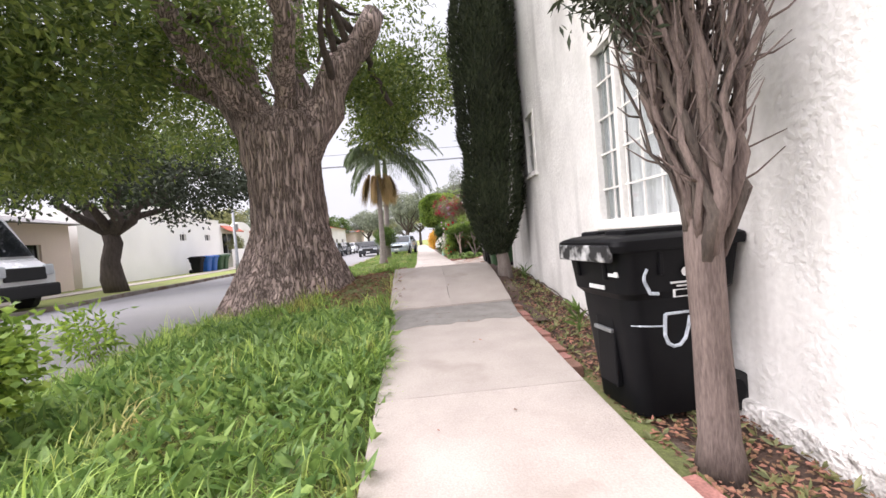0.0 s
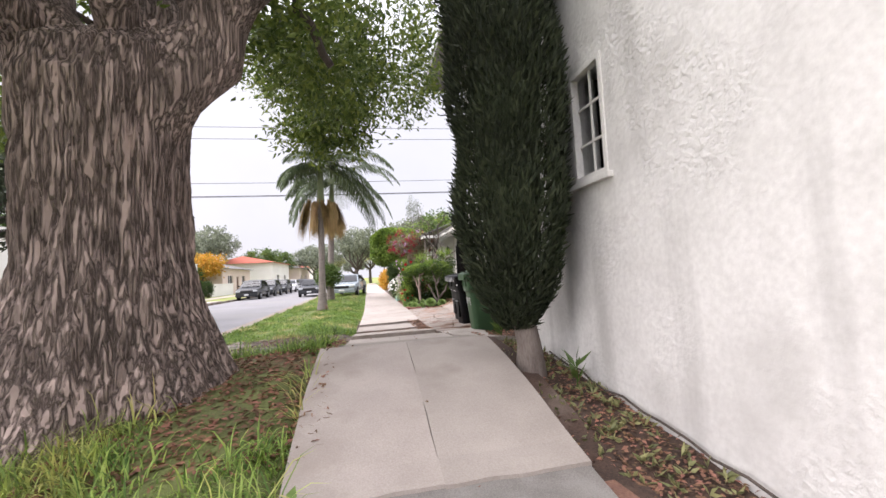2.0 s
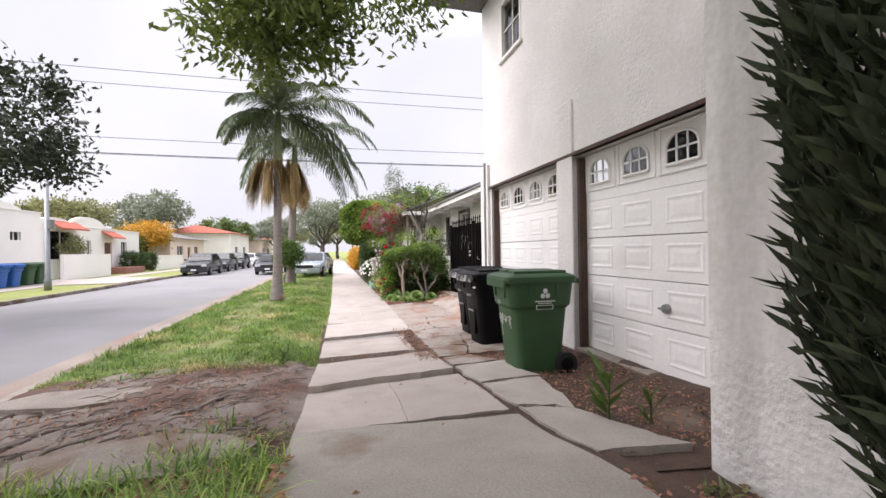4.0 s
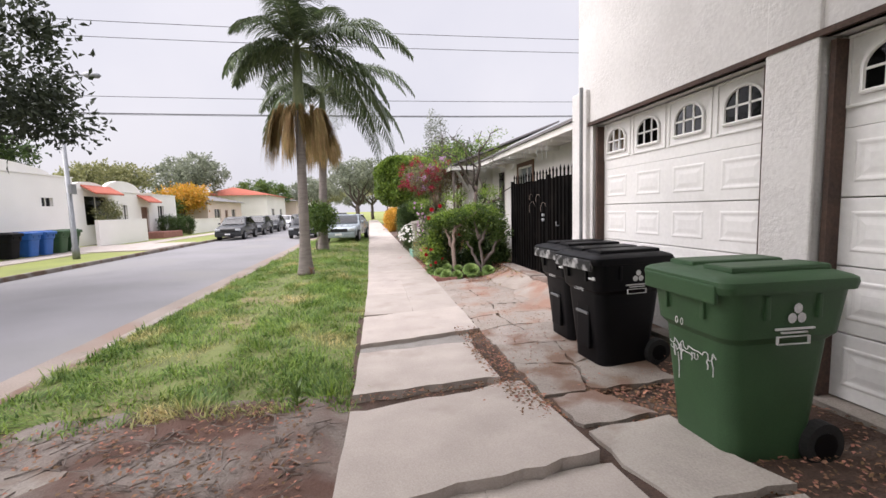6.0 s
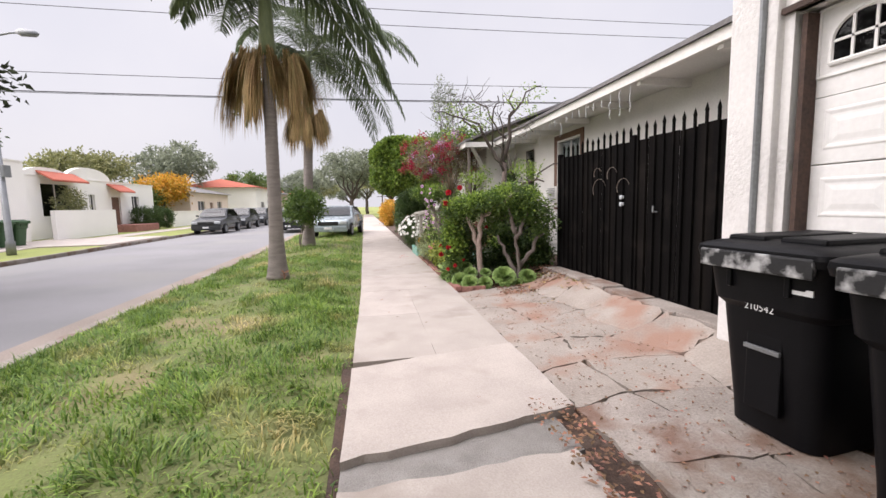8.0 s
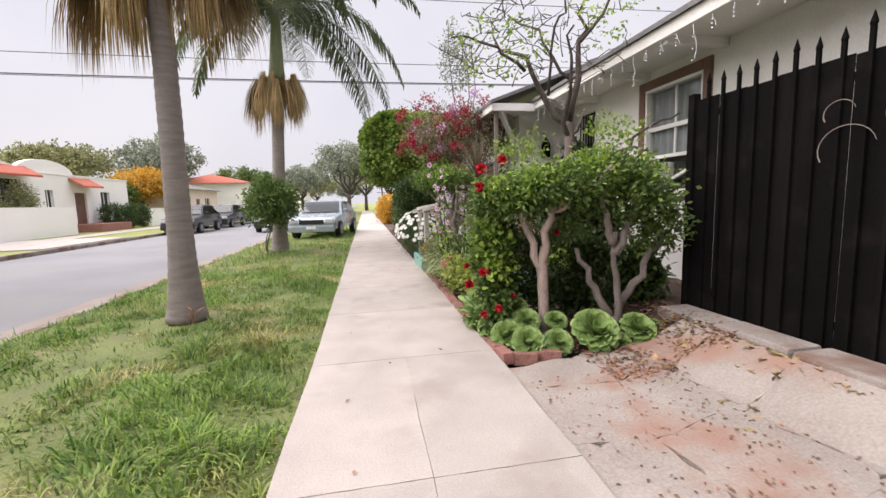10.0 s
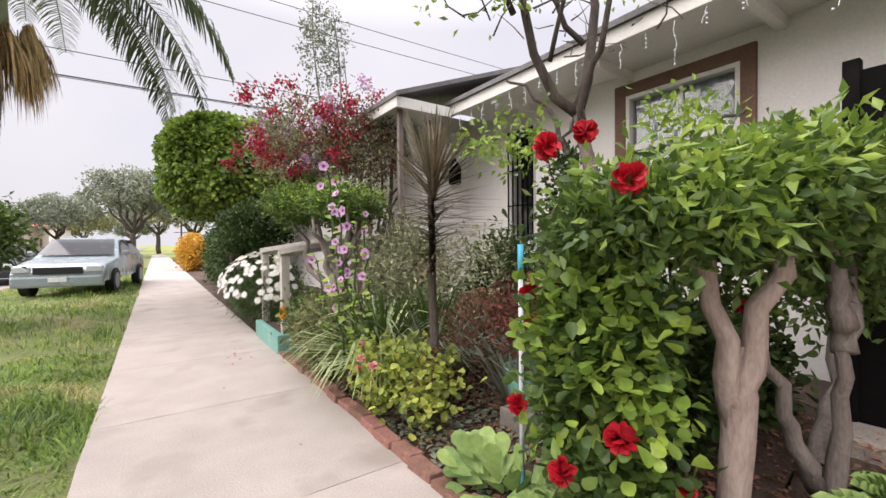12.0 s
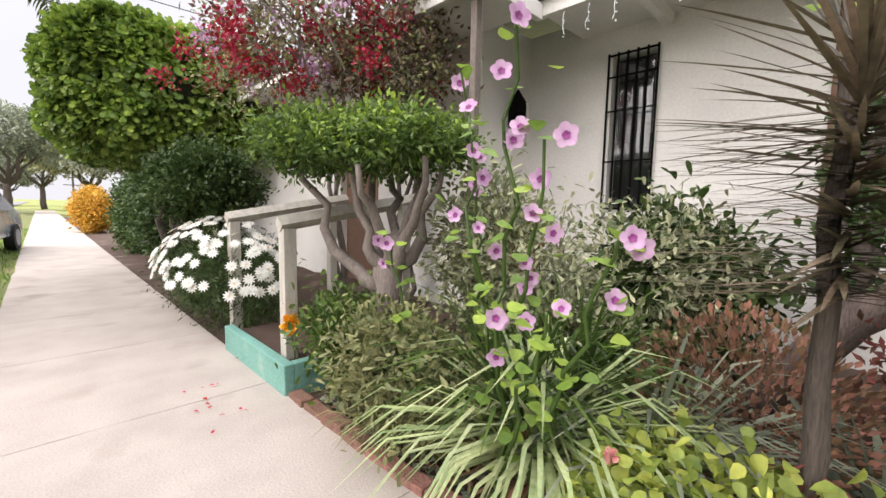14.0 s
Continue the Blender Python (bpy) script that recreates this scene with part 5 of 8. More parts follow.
palm((-1.37, 20.0, 0.0), 4.05, 1.55, (0.08, -0.1), "palm with ringed grey trunk and hanging straw fruit stalks", 17, [(-0.32, 0.0, 860), (0.42, 0.1, 800), (0, -0.2, 420)], 3, 2.6, 0.055, 0.75)
palm((-1.66, 26.8, 0.0), 4.5, 2.0, (0.2, 0.1), "palm with ringed grey trunk and rust-coloured fruit stalks", 21, [(-0.35, 0.0, 760), (0.4, 0.1, 720), (0.05, -0.2, 560)], 8, 4.3, 0.075, 0.9, 1.4)


def tree(name, at, H, R, trunk_r, lab, leafmat, leaf=0.16, clumps=260, seed=1, base=0.35, per=40, bark=BARK_DARK, spread=0.25, extra=()):
    d = thing(name, at, lab, "tree")
    x, y, z = at
    r = random.Random(seed)
    b = nb()
    tube(b, bend((x, y, z - 0.1), (x + r.uniform(-0.2, 0.2), y, z + H * base), 5, 0, 0.03, seed), taper(trunk_r * 1.2, trunk_r * 0.8, 5), 10, 0.3)
    part("trunk", b, bark, d, world=True, smooth=True)
    blobs = []
    for k in range(7):
        a = k * 0.9 + r.uniform(0, 0.4)
        e = Vector((x + R * 0.62 * math.cos(a), y + R * 0.62 * math.sin(a), z + H * r.uniform(0.55, 0.85)))
        b = nb()
        tube(b, bend((x, y, z + H * base * 0.9), e, 6, -0.1, 0.06, k), taper(trunk_r * 0.6, trunk_r * 0.12, 6), 7, 0.2)
        part("limb", b, bark, d, world=True, smooth=True)
        blobs.append(((e.x, e.y, e.z), (R * 0.48, R * 0.48, H * 0.17), clumps // 8))
    blobs.append(((x, y, z + H * 0.82), (R * 0.6, R * 0.6, H * 0.18), clumps // 6))
    blobs += list(extra)
    part("crown", foliage("crown", blobs, per, leaf, leaf * 0.5, spread), leafmat, d, world=True)
    return d


tree("street_tree", (-11.3, 16.8, -0.05), 6.8, 4.6, 0.34, "dark broadleaf street tree across the road", LEAF_CYPRESS, 0.2, 460, 4, 0.36, extra=[((-8.3, 20.6, 5.3), (1.7, 1.9, 1.4), 75), ((-8.0, 22.0, 4.3), (0.9, 1.0, 0.6), 26)])
part("limb", tube(nb(), bend((-11.3, 16.8, 2.6), (-8.4, 21.2, 5.4), 7, -0.2, 0.03, 3), taper(0.14, 0.03, 7), 8, 0.2), BARK_DARK, bpy.data.objects["street_tree.001"], world=True)
# ---- garden plants ----
def stems(b, at, n, R, H, r0, seed, sides=6):
    r = random.Random(seed)
    for k in range(n):
        a = k * 6.28 / n + r.uniform(-0.4, 0.4)
        e = Vector(at) + Vector((R * math.cos(a) * r.uniform(0.5, 1), R * math.sin(a) * r.uniform(0.5, 1), H * r.uniform(0.75, 1)))
        tube(b, bend(Vector(at) + Vector((0.03 * math.cos(a), 0.03 * math.sin(a), -0.05)), e, 6, -0.05, 0.07, seed * 31 + k), taper(r0, r0 * 0.3, 6), sides, 0.3)
    return b


def shrub(at, blobs, lab, m, leaf=0.07, wid=0.035, per=34, spread=0.07, nst=5, H=0.8, R=0.25, r0=0.025, cat="shrub", bark=BARK_GREY, name="shrub"):
    d = thing(name, at, lab, cat)
    for k in range(nst):
        part("stem", stems(nb(), (at[0], at[1], at[2]), 1, R, H, r0, k + round(at[1] * 10)), bark, d, world=True, smooth=True)
    part("foliage", foliage("foliage", blobs, per, leaf, wid, spread, rounded=at[0] > 0 and at[1] < 27), m, d, world=True)
    return d


def bloom(parent, c, r, m, n=44, name="bloom"):
    """A full flower head: petals that share one heart."""
    d = unit(RNG.normal(size=(n, 3)))
    sd = unit(np.cross(d, RNG.normal(size=(n, 3))))
    c = np.asarray(c, float)
    tip, mid = c + d * r, c + d * r * 0.62
    V = np.concatenate([c[None], np.stack([mid + sd * r * 0.42, tip + sd * r * 0.16, tip - sd * r * 0.16, mid - sd * r * 0.42], 1).reshape(-1, 3)])
    b = 1 + np.arange(n)[:, None] * 4
    z = np.zeros((n, 1), int)
    F = np.concatenate([np.hstack([z, b, b + 1]), np.hstack([z, b + 1, b + 2]), np.hstack([z, b + 2, b + 3])], 0)
    part(name, np_mesh(name, V, F), m, parent, world=True)


# clipped bush with bare grey stem at the corner of the bed, with roses beside it
corner = thing("topiary_shrub", (2.18, 18.34, 0.0), "flat-topped clipped shrub on a bare pinkish-grey stem", "shrub")
b = nb()
tube(b, [(2.21, 18.36, -0.05), (2.2, 18.35, 0.1), (2.18, 18.33, 0.28), (2.16, 18.31, 0.5), (2.15, 18.3, 0.68), (2.15, 18.3, 0.84)], [0.062, 0.056, 0.05, 0.05, 0.05, 0.022], 12, 0.3)
part("trunk", b, BARK_PINK, corner, world=True, smooth=True)
for k, (s0, e, r0) in enumerate((((2.155, 18.31, 0.56), (1.96, 18.32, 1.22), 0.045), ((2.16, 18.305, 0.58), (2.17, 18.2, 1.2), 0.048), ((2.17, 18.21, 1.14), (2.78, 18.12, 1.55), 0.036), ((2.0, 18.32, 1.08), (1.85, 18.5, 1.35), 0.026), ((2.3, 18.2, 1.25), (2.45, 18.35, 1.45), 0.022))):
    b = nb()
    tube(b, bend(s0, e, 7, 0.02, 0.04, k), taper(r0, r0 * 0.6, 7), 9, 0.2)
    part("limb", b, BARK_PINK, corner, world=True, smooth=True)
cap = [((1.92, 18.48, 1.23), (0.3, 0.34, 0.12), 100), ((2.25, 18.35, 1.32), (0.38, 0.34, 0.13), 150), ((2.72, 18.26, 1.43), (0.34, 0.3, 0.15), 85)]
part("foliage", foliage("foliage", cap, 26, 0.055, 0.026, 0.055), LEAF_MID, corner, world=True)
# brighter leaves over the cap, light from above put into their colour
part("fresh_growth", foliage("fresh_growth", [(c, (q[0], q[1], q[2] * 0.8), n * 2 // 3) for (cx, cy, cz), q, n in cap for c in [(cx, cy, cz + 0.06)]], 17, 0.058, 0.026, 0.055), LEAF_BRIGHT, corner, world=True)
second = thing("grey_stem_shrub", (2.85, 18.3, 0.05), "leafy shrub on several pale grey stems", "shrub")
for k, (s0, e) in enumerate((((2.82, 18.26, 0), (2.74, 18.14, 0.95)), ((2.74, 18.16, 0.85), (2.62, 18.2, 1.3)), ((2.84, 18.26, 0.25), (3.3, 18.25, 0.92)), ((2.8, 18.25, 0.15), (2.5, 18.35, 0.8)), ((2.75, 18.16, 0.75), (3.0, 18.2, 1.3)))):
    b = nb()
    tube(b, bend(s0, e, 9, 0.04, 0.03, k + 9), taper(0.044, 0.02, 9), 9, 0.25)
    part("stem", b, BARK_GREY, second, world=True, smooth=True)
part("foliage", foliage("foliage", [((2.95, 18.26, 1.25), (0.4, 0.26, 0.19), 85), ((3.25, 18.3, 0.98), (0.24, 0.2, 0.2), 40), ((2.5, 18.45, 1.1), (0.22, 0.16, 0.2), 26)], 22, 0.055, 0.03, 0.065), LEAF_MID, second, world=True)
# bright upper leaves, coloured as if lit by the sky
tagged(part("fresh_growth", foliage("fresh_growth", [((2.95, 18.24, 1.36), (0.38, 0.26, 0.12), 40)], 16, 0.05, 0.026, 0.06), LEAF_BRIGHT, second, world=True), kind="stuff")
under = thing("dark_undergrowth", (2.4, 18.85, 0.0), "dark leafy undergrowth behind the clipped shrub", "undergrowth")
part("foliage", foliage("foliage", [((2.5, 18.82, 0.55), (0.62, 0.12, 0.45), 130), ((2.95, 18.75, 0.45), (0.4, 0.12, 0.35), 60)], 24, 0.06, 0.035, 0.06, rounded=True), LEAF_DARK, under, world=True)
rose = thing("rose_bush", (1.85, 18.7, 0.0), "leafy rose bush with large deep red blooms", "rose bush")
part("foliage", foliage("foliage", [((1.8, 18.62, 0.72), (0.13, 0.22, 0.38), 80), ((1.8, 18.5, 0.36), (0.12, 0.14, 0.22), 30)], 22, 0.055, 0.04, 0.055, rounded=True), LEAF_MID, rose, world=True)
# brighter leaves mixed in towards the top, coloured as lit ones
tagged(part("fresh_growth", foliage("fresh_growth", [((1.78, 18.6, 0.8), (0.15, 0.25, 0.38), 80)], 12, 0.055, 0.04, 0.05, rounded=True), LEAF_BRIGHT, rose, world=True), kind="stuff")
for k in range(6):
    part("cane", stems(nb(), (1.88, 18.7, 0), 1, 0.3, 1.25, 0.014, k + 70), LEAF_MID, rose, world=True)
for c, rr in (((1.62, 18.37, 1.36), 0.05), ((1.75, 18.77, 1.54), 0.055), ((1.66, 18.42, 0.62), 0.05), ((1.56, 18.55, 0.5), 0.045), ((1.72, 18.2, 0.35), 0.035), ((1.62, 18.3, 0.28), 0.035), ((1.74, 18.85, 1.0), 0.042), ((1.76, 18.84, 0.88), 0.038),
              ((1.8, 18.74, 1.02), 0.05), ((2.3, 18.35, 0.95), 0.03), ((1.95, 18.75, 1.62), 0.05), ((1.6, 18.78, 0.62), 0.04), ((1.9, 18.35, 0.42), 0.03)):
    bloom(rose, c, rr, RED_PETAL)


def rosette(at, R, layers=9):
    """A tight artichoke-like head of overlapping spoon leaves."""
    d = thing("succulent", at, "green rosette succulent at the corner of the garden bed", "succulent", "rosette succulents")
    for L in range(layers):
        t = L / (layers - 1)
        n = round(12 - 7 * t)
        el = radians(-12 + 88 * t)
        P, D, U = [], [], []
        for k in range(n):
            a = k * 6.283 / n + L * 0.61
            e2 = el + 0.06 * math.sin(k * 2.1 + L)
            D.append((math.cos(a) * math.cos(e2), math.sin(a) * math.cos(e2), math.sin(e2)))
            P.append((0.2 * R * math.cos(a), 0.2 * R * math.sin(a), R * (0.55 - 0.12 * t)))
            U.append((-math.cos(a) * math.sin(e2), -math.sin(a) * math.sin(e2), math.cos(e2)))
        part("leaf_ring", round_leaves("leaf_ring", P, D, R * (0.95 - 0.3 * t), R * (0.66 - 0.16 * t), U, 0.3), SUCCULENT, d)
    b = nb()
    tube(b, [(0, 0, -0.08), (0, 0, R * 0.6)], [R * 0.35, R * 0.25], 8)
    part("core", b, SUCCULENT, d)
    return d


s0 = rosette((2.5, 18.08, 0.1), 0.185)
s0.matrix_basis = pose(2.5, 18.08, 0.08, 38, 0, 0)
for k, (x, yv, z, sc, rx, ry) in enumerate(((2.9, 18.08, 0.07, 0.78, 35, -8), (1.95, 18.14, 0.03, 0.7, 40, 12), (2.19, 18.1, 0.02, 0.62, 42, 4), (2.24, 18.24, 0.16, 0.5, 30, 0), (1.84, 18.3, 0.05, 0.72, 28, 30), (1.79, 18.55, 0.06, 0.7, 10, 38),
                                             (1.77, 18.82, 0.06, 0.75, 0, 38), (2.0, 18.3, 0.16, 0.6, 30, 10), (2.72, 18.02, 0.02, 0.42, 40, 0), (3.12, 18.14, 0.05, 0.5, 30, -10), (1.98, 18.52, 0.22, 0.6, 25, 15))):
    c = copy_thing(s0, pose(x, yv, z, rx, -ry, 0))
    c.scale = (sc, sc, sc)
pads = thing("broadleaf_plant", (1.78, 19.1, 0.0), "low pale green broad-leaved plant spilling on the pavement edge", "plant")
P, D = ball(90, (1.80, 19.05, 0.1), (0.13, 0.36, 0.12), 0.3)
part("leaves", round_leaves("leaves", P, D + [-0.3, 0, 0.5], RNG.uniform(0.1, 0.18, 90), 0.09, D + [-0.5, 0, 1.0], 0.1), SUCCULENT, pads, world=True)

stake = thing("marker_stake", (1.9, 19.05, 0.0), "thin pale pipe stake with bright cyan painted top", "stake")
part("pipe", tube(nb(), [(1.90, 19.05, -0.05), (1.885, 19.04, 1.03)], [0.011] * 2, 10), PVC, stake, world=True, smooth=True)
part("painted_top", tube(nb(), [(1.885, 19.04, 1.03), (1.883, 19.038, 1.18)], [0.013] * 2, 10), CYAN_PAINT, stake, world=True, smooth=True)
part("painted_foot", tube(nb(), [(1.899, 19.05, 0.06), (1.897, 19.05, 0.18)], [0.0125] * 2, 10), CYAN_PAINT, stake, world=True, smooth=True)

# bare leaning tree
bare = thing("bare_tree", (3.2, 20.3, 0.0), "leaning garden tree with bare twisting dark branches", "tree")
b = nb()
tube(b, [(3.26, 20.4, -0.05), (3.2, 20.2, 0.32), (3.1, 19.95, 0.76), (2.99, 19.66, 1.06), (2.89, 19.42, 1.29), (2.89, 19.36, 1.41), (2.97, 19.44, 1.62), (3.05, 19.57, 1.92), (3.07, 19.63, 2.16)], [0.115, 0.095, 0.08, 0.074, 0.076, 0.07, 0.048, 0.044, 0.042], 16, 0.35)
part("trunk", b, BARK_BROWN, bare, world=True, smooth=True)
for k, (s0, e, r0) in enumerate((((3.06, 19.62, 2.1), (2.25, 19.95, 3.2), 0.042), ((3.07, 19.63, 2.12), (3.2, 19.45, 3.5), 0.045), ((2.6, 19.8, 2.75), (1.75, 19.95, 3.15), 0.022), ((3.05, 19.57, 1.95), (2.85, 19.1, 3.0), 0.028), ((2.9, 19.38, 1.42), (3.6, 18.95, 1.72), 0.04),
                                  ((3.1, 19.6, 2.6), (2.5, 20.1, 3.5), 0.022), ((3.15, 19.52, 3.0), (3.65, 19.2, 3.5), 0.02), ((2.85, 19.7, 2.45), (2.8, 19.2, 3.3), 0.018), ((3.12, 20.0, 0.72), (3.45, 19.95, 2.35), 0.055), ((3.3, 19.15, 1.6), (3.95, 18.9, 2.1), 0.018), ((2.89, 19.4, 1.4), (2.74, 19.5, 1.47), 0.045), ((3.4, 19.95, 1.9), (3.1, 20.4, 2.6), 0.025))):
    b = nb()
    tube(b, bend(s0, e, 8, -0.1, 0.06, k + 40), taper(r0, 0.01 if k != 10 else 0.03, 8), 8, 0.2)
    part("branch", b, BARK_DARK if k not in (4, 10) else BARK_BROWN, bare, world=True, smooth=True)
b = nb()
r = random.Random(12)
for k in range(100):
    s = Vector((r.uniform(1.8, 3.5), r.uniform(19.0, 20.1), r.uniform(2.5, 3.3)))
    tube(b, bend(s, s + Vector((r.uniform(-0.45, 0.45), r.uniform(-0.35, 0.35), r.uniform(-0.05, 0.35))), 4, 0, 0.1, k), taper(0.007, 0.002, 4), 4)
tagged(part("twig_mass", b, BARK_DARK, bare, world=True), kind="stuff")
part("foliage", foliage("foliage", [((2.2, 19.6, 2.9), (0.6, 0.5, 0.35), 26), ((2.55, 19.75, 1.85), (0.3, 0.25, 0.14), 24), ((3.4, 19.4, 3.3), (0.4, 0.4, 0.3), 14), ((3.2, 19.0, 1.9), (0.3, 0.2, 0.12), 22)], 13, 0.055, 0.03, 0.07), LEAF_BRIGHT, bare, world=True)
part("ivy_growth", foliage("ivy_growth", [((3.32, 19.97, 1.5), (0.12, 0.14, 0.5), 46), ((3.62, 19.82, 1.5), (0.16, 0.16, 0.24), 40), ((3.2, 19.95, 1.0), (0.12, 0.12, 0.2), 18)], 16, 0.06, 0.035, 0.06), LEAF_DARK, bare, world=True)
ivy = shrub((3.45, 19.5, 0.1), [((3.4, 19.5, 0.92), (0.18, 0.2, 0.28), 60)], "dark leafy bush under the window", LEAF_CYPRESS, 0.08, 0.05, H=0.9)

# spiky dracaena
drac = thing("spiky_plant", (2.05, 19.98, 0.0), "tall spiky plant with rings of narrow dark leaves on a stem", "plant")
part("stem", tube(nb(), bend((2.05, 19.98, -0.05), (2.04, 20.0, 1.6), 9, 0, 0.01, 2), taper(0.035, 0.02, 9), 10, 0.2), BARK_DARK, drac, world=True, smooth=True)
P, D, Ls = [], [], []
r = random.Random(4)
for k in range(470):
    z = r.uniform(1.0, 1.62)
    a = r.uniform(0, 6.283)
    el = r.uniform(-0.08, 0.16) if z < 1.48 else r.uniform(0.2, 1.45)
    P.append((2.04, 19.97, z))
    D.append((math.cos(a) * math.cos(el), math.sin(a) * math.cos(el), math.sin(el)))
    Ls.append(r.uniform(0.38, 0.56) if z < 1.42 else r.uniform(0.36, 0.52))
part("leaves", blade_mesh("leaves", P, D, np.array(Ls), 0.015, 0.03), mat("spiky_leaf", (0.22, 0.175, 0.11), (0.085, 0.068, 0.045), 0.5, 3, 40, 0, island=0.55, glow=0.15), drac, world=True)
P, D, Ls = [], [], []
for k in range(40):
    a = r.uniform(0, 6.283)
    P.append((2.04, 19.97, r.uniform(0.35, 0.6)))
    D.append((0.6 * math.cos(a), 0.6 * math.sin(a), r.uniform(-0.9, 0.1)))
    Ls.append(r.uniform(0.14, 0.28))
part("dead_skirt", blade_mesh("dead_skirt", P, D, np.array(Ls), 0.012, 0.3), LEAF_RUST, drac, "dry brown hanging leaves", world=True)


def tuft(at, n, L, m, lab, w=0.016, lean=0.9, droop=0.55, name="grass_clump"):
    d = thing(name, at, lab, "ornamental grass")
    a = RNG.uniform(0, 6.283, n)
    q = RNG.uniform(0.1, 1, n) ** 0.6 * lean
    P = np.stack([at[0] + 0.1 * np.cos(a) * q, at[1] + 0.1 * np.sin(a) * q, np.full(n, at[2])], 1)
    D = np.stack([np.cos(a) * q, np.sin(a) * q, np.full(n, 1.0)], 1)
    tagged(part("blade_mass", blade_mesh("blade_mass", P, D, RNG.uniform(0.55, 1.1, n) * L, w, droop), m, d, world=True), kind="stuff")
    m = n // 6
    part("dry_base", blade_mesh("dry_base", P[:m], D[:m] * [1.5, 1.5, 0.8] + RNG.normal(size=(m, 3)) * 0.3, RNG.uniform(0.25, 0.5, m) * L, w, droop), LEAF_BROWN, d, "dry brown blades at the base", world=True)
    return d


tuft((2.08, 20.85, 0.05), 300, 0.95, STRIPED, "arching striped grass clump beside the pavement", 0.022, 0.95, 0.7)
tuft((2.25, 21.1, 0.05), 260, 1.0, LEAF_MID, "tall green strap-leaved grass clump", 0.024, 0.8, 0.5)
tuft((2.35, 20.5, 0.05), 200, 0.85, LEAF_GREY, "grey-green strap-leaved clump behind the spiky plant", 0.022)
tuft((2.7, 21.0, 0.05), 200, 1.0, LEAF_MID, "tall green strap-leaved grass clump", 0.022, 0.7, 0.45)
tuft((1.86, 21.6, 0.02), 180, 0.5, LEAF_OLIVE, "low olive grass clump on the bed edge", 0.012)
tuft((1.95, 22.3, 0.1), 120, 0.55, LEAF_MID, "upright iris-like leaves beside the teal edging", 0.022, 0.5, 0.25)
tuft((2.6, 19.75, 0.02), 60, 0.6, LEAF_GREY, "grey-green aloe-like clump near the pots", 0.05, 0.7, 0.2)

gm = shrub((1.9, 20.2, 0.0), [((1.92, 20.15, 0.3), (0.26, 0.42, 0.2), 130)], "yellow-green geranium with a few salmon blooms", LEAF_YELLOW, 0.05, 0.048, 9, 0.06, 4, 0.4, 0.2, 0.012)
for c in ((1.62, 20.0, 0.46), (1.6, 20.13, 0.48), (1.74, 20.4, 0.5), (1.66, 20.3, 0.36)):
    bloom(gm, c, 0.03, SALMON, 20)
shrub((1.9, 21.5, 0.0), [((1.9, 21.55, 0.35), (0.26, 0.5, 0.3), 120)], "straggly grey-green bush spilling over the brick edging", LEAF_OLIVE, 0.05, 0.022, 30, 0.08, 6, 0.6, 0.3, 0.01)
shrub((2.05, 22.35, 0.0), [((2.05, 22.2, 0.35), (0.3, 0.4, 0.25), 90)], "low green leafy bush near the white post", LEAF_MID, 0.055, 0.03, 28, 0.08, 4, 0.5, 0.25, 0.01)
shrub((2.8, 21.4, 0.0), [((2.75, 21.5, 0.75), (0.45, 0.5, 0.5), 120), ((3.2, 20.9, 0.85), (0.5, 0.5, 0.45), 90)], "tangled dry pale undergrowth before the house wall", LEAF_PALE, 0.06, 0.022, 26, 0.1, 8, 1.3, 0.5, 0.012)
shrub((3.0, 21.8, 0.0), [((2.75, 21.75, 1.0), (0.3, 0.3, 0.45), 70)], "leafy undergrowth before the porch", LEAF_PALE, 0.07, 0.03, 26, 0.1, 6, 1.3, 0.4, 0.012)
shrub((3.5, 20.9, 0.0), [((3.6, 20.8, 0.7), (0.45, 0.5, 0.5), 110)], "dark foliage under the barred window", LEAF_DARK, 0.09, 0.04, 26, 0.1, 5, 1.0, 0.4, 0.012)
dead = thing("dry_undergrowth", (2.6, 20.3, 0.0), "pile of brown dry leaves and stalks in the bed", "dry leaves")
P, D = ball(2600, (2.75, 20.25, 0.3), (0.5, 0.5, 0.5), 0.1)
tagged(part("dry_leaf", leaf_mesh("dry_leaf", P, D + [0, 0, 0.4], 0.05, 0.025), LEAF_BROWN, dead, world=True), kind="stuff")

mal = thing("mallow", (1.84, 20.85, 0.0), "tall mallow with mauve blooms on leafy stalks", "flower")


def open_flower(parent, c, n, R):
    """Five broad petals round a dark heart, facing n."""
    n = Vector(n).normalized()
    e1 = n.orthogonal().normalized()
    P = [Vector(c)] * 5
    D = [Matrix.Rotation(k * 1.2566, 3, n) @ e1 + n * 0.35 for k in range(5)]
    part("bloom", round_leaves("bloom", P, D, R, R * 0.85, [n] * 5, 0.15), PINK_PETAL, parent, world=True)
    part("bloom_heart", round_leaves("bloom_heart", [Vector(c) + n * 0.004] * 5, D, R * 0.35, R * 0.3, [n] * 5, 0.1), PURPLE_HEART, parent, world=True)


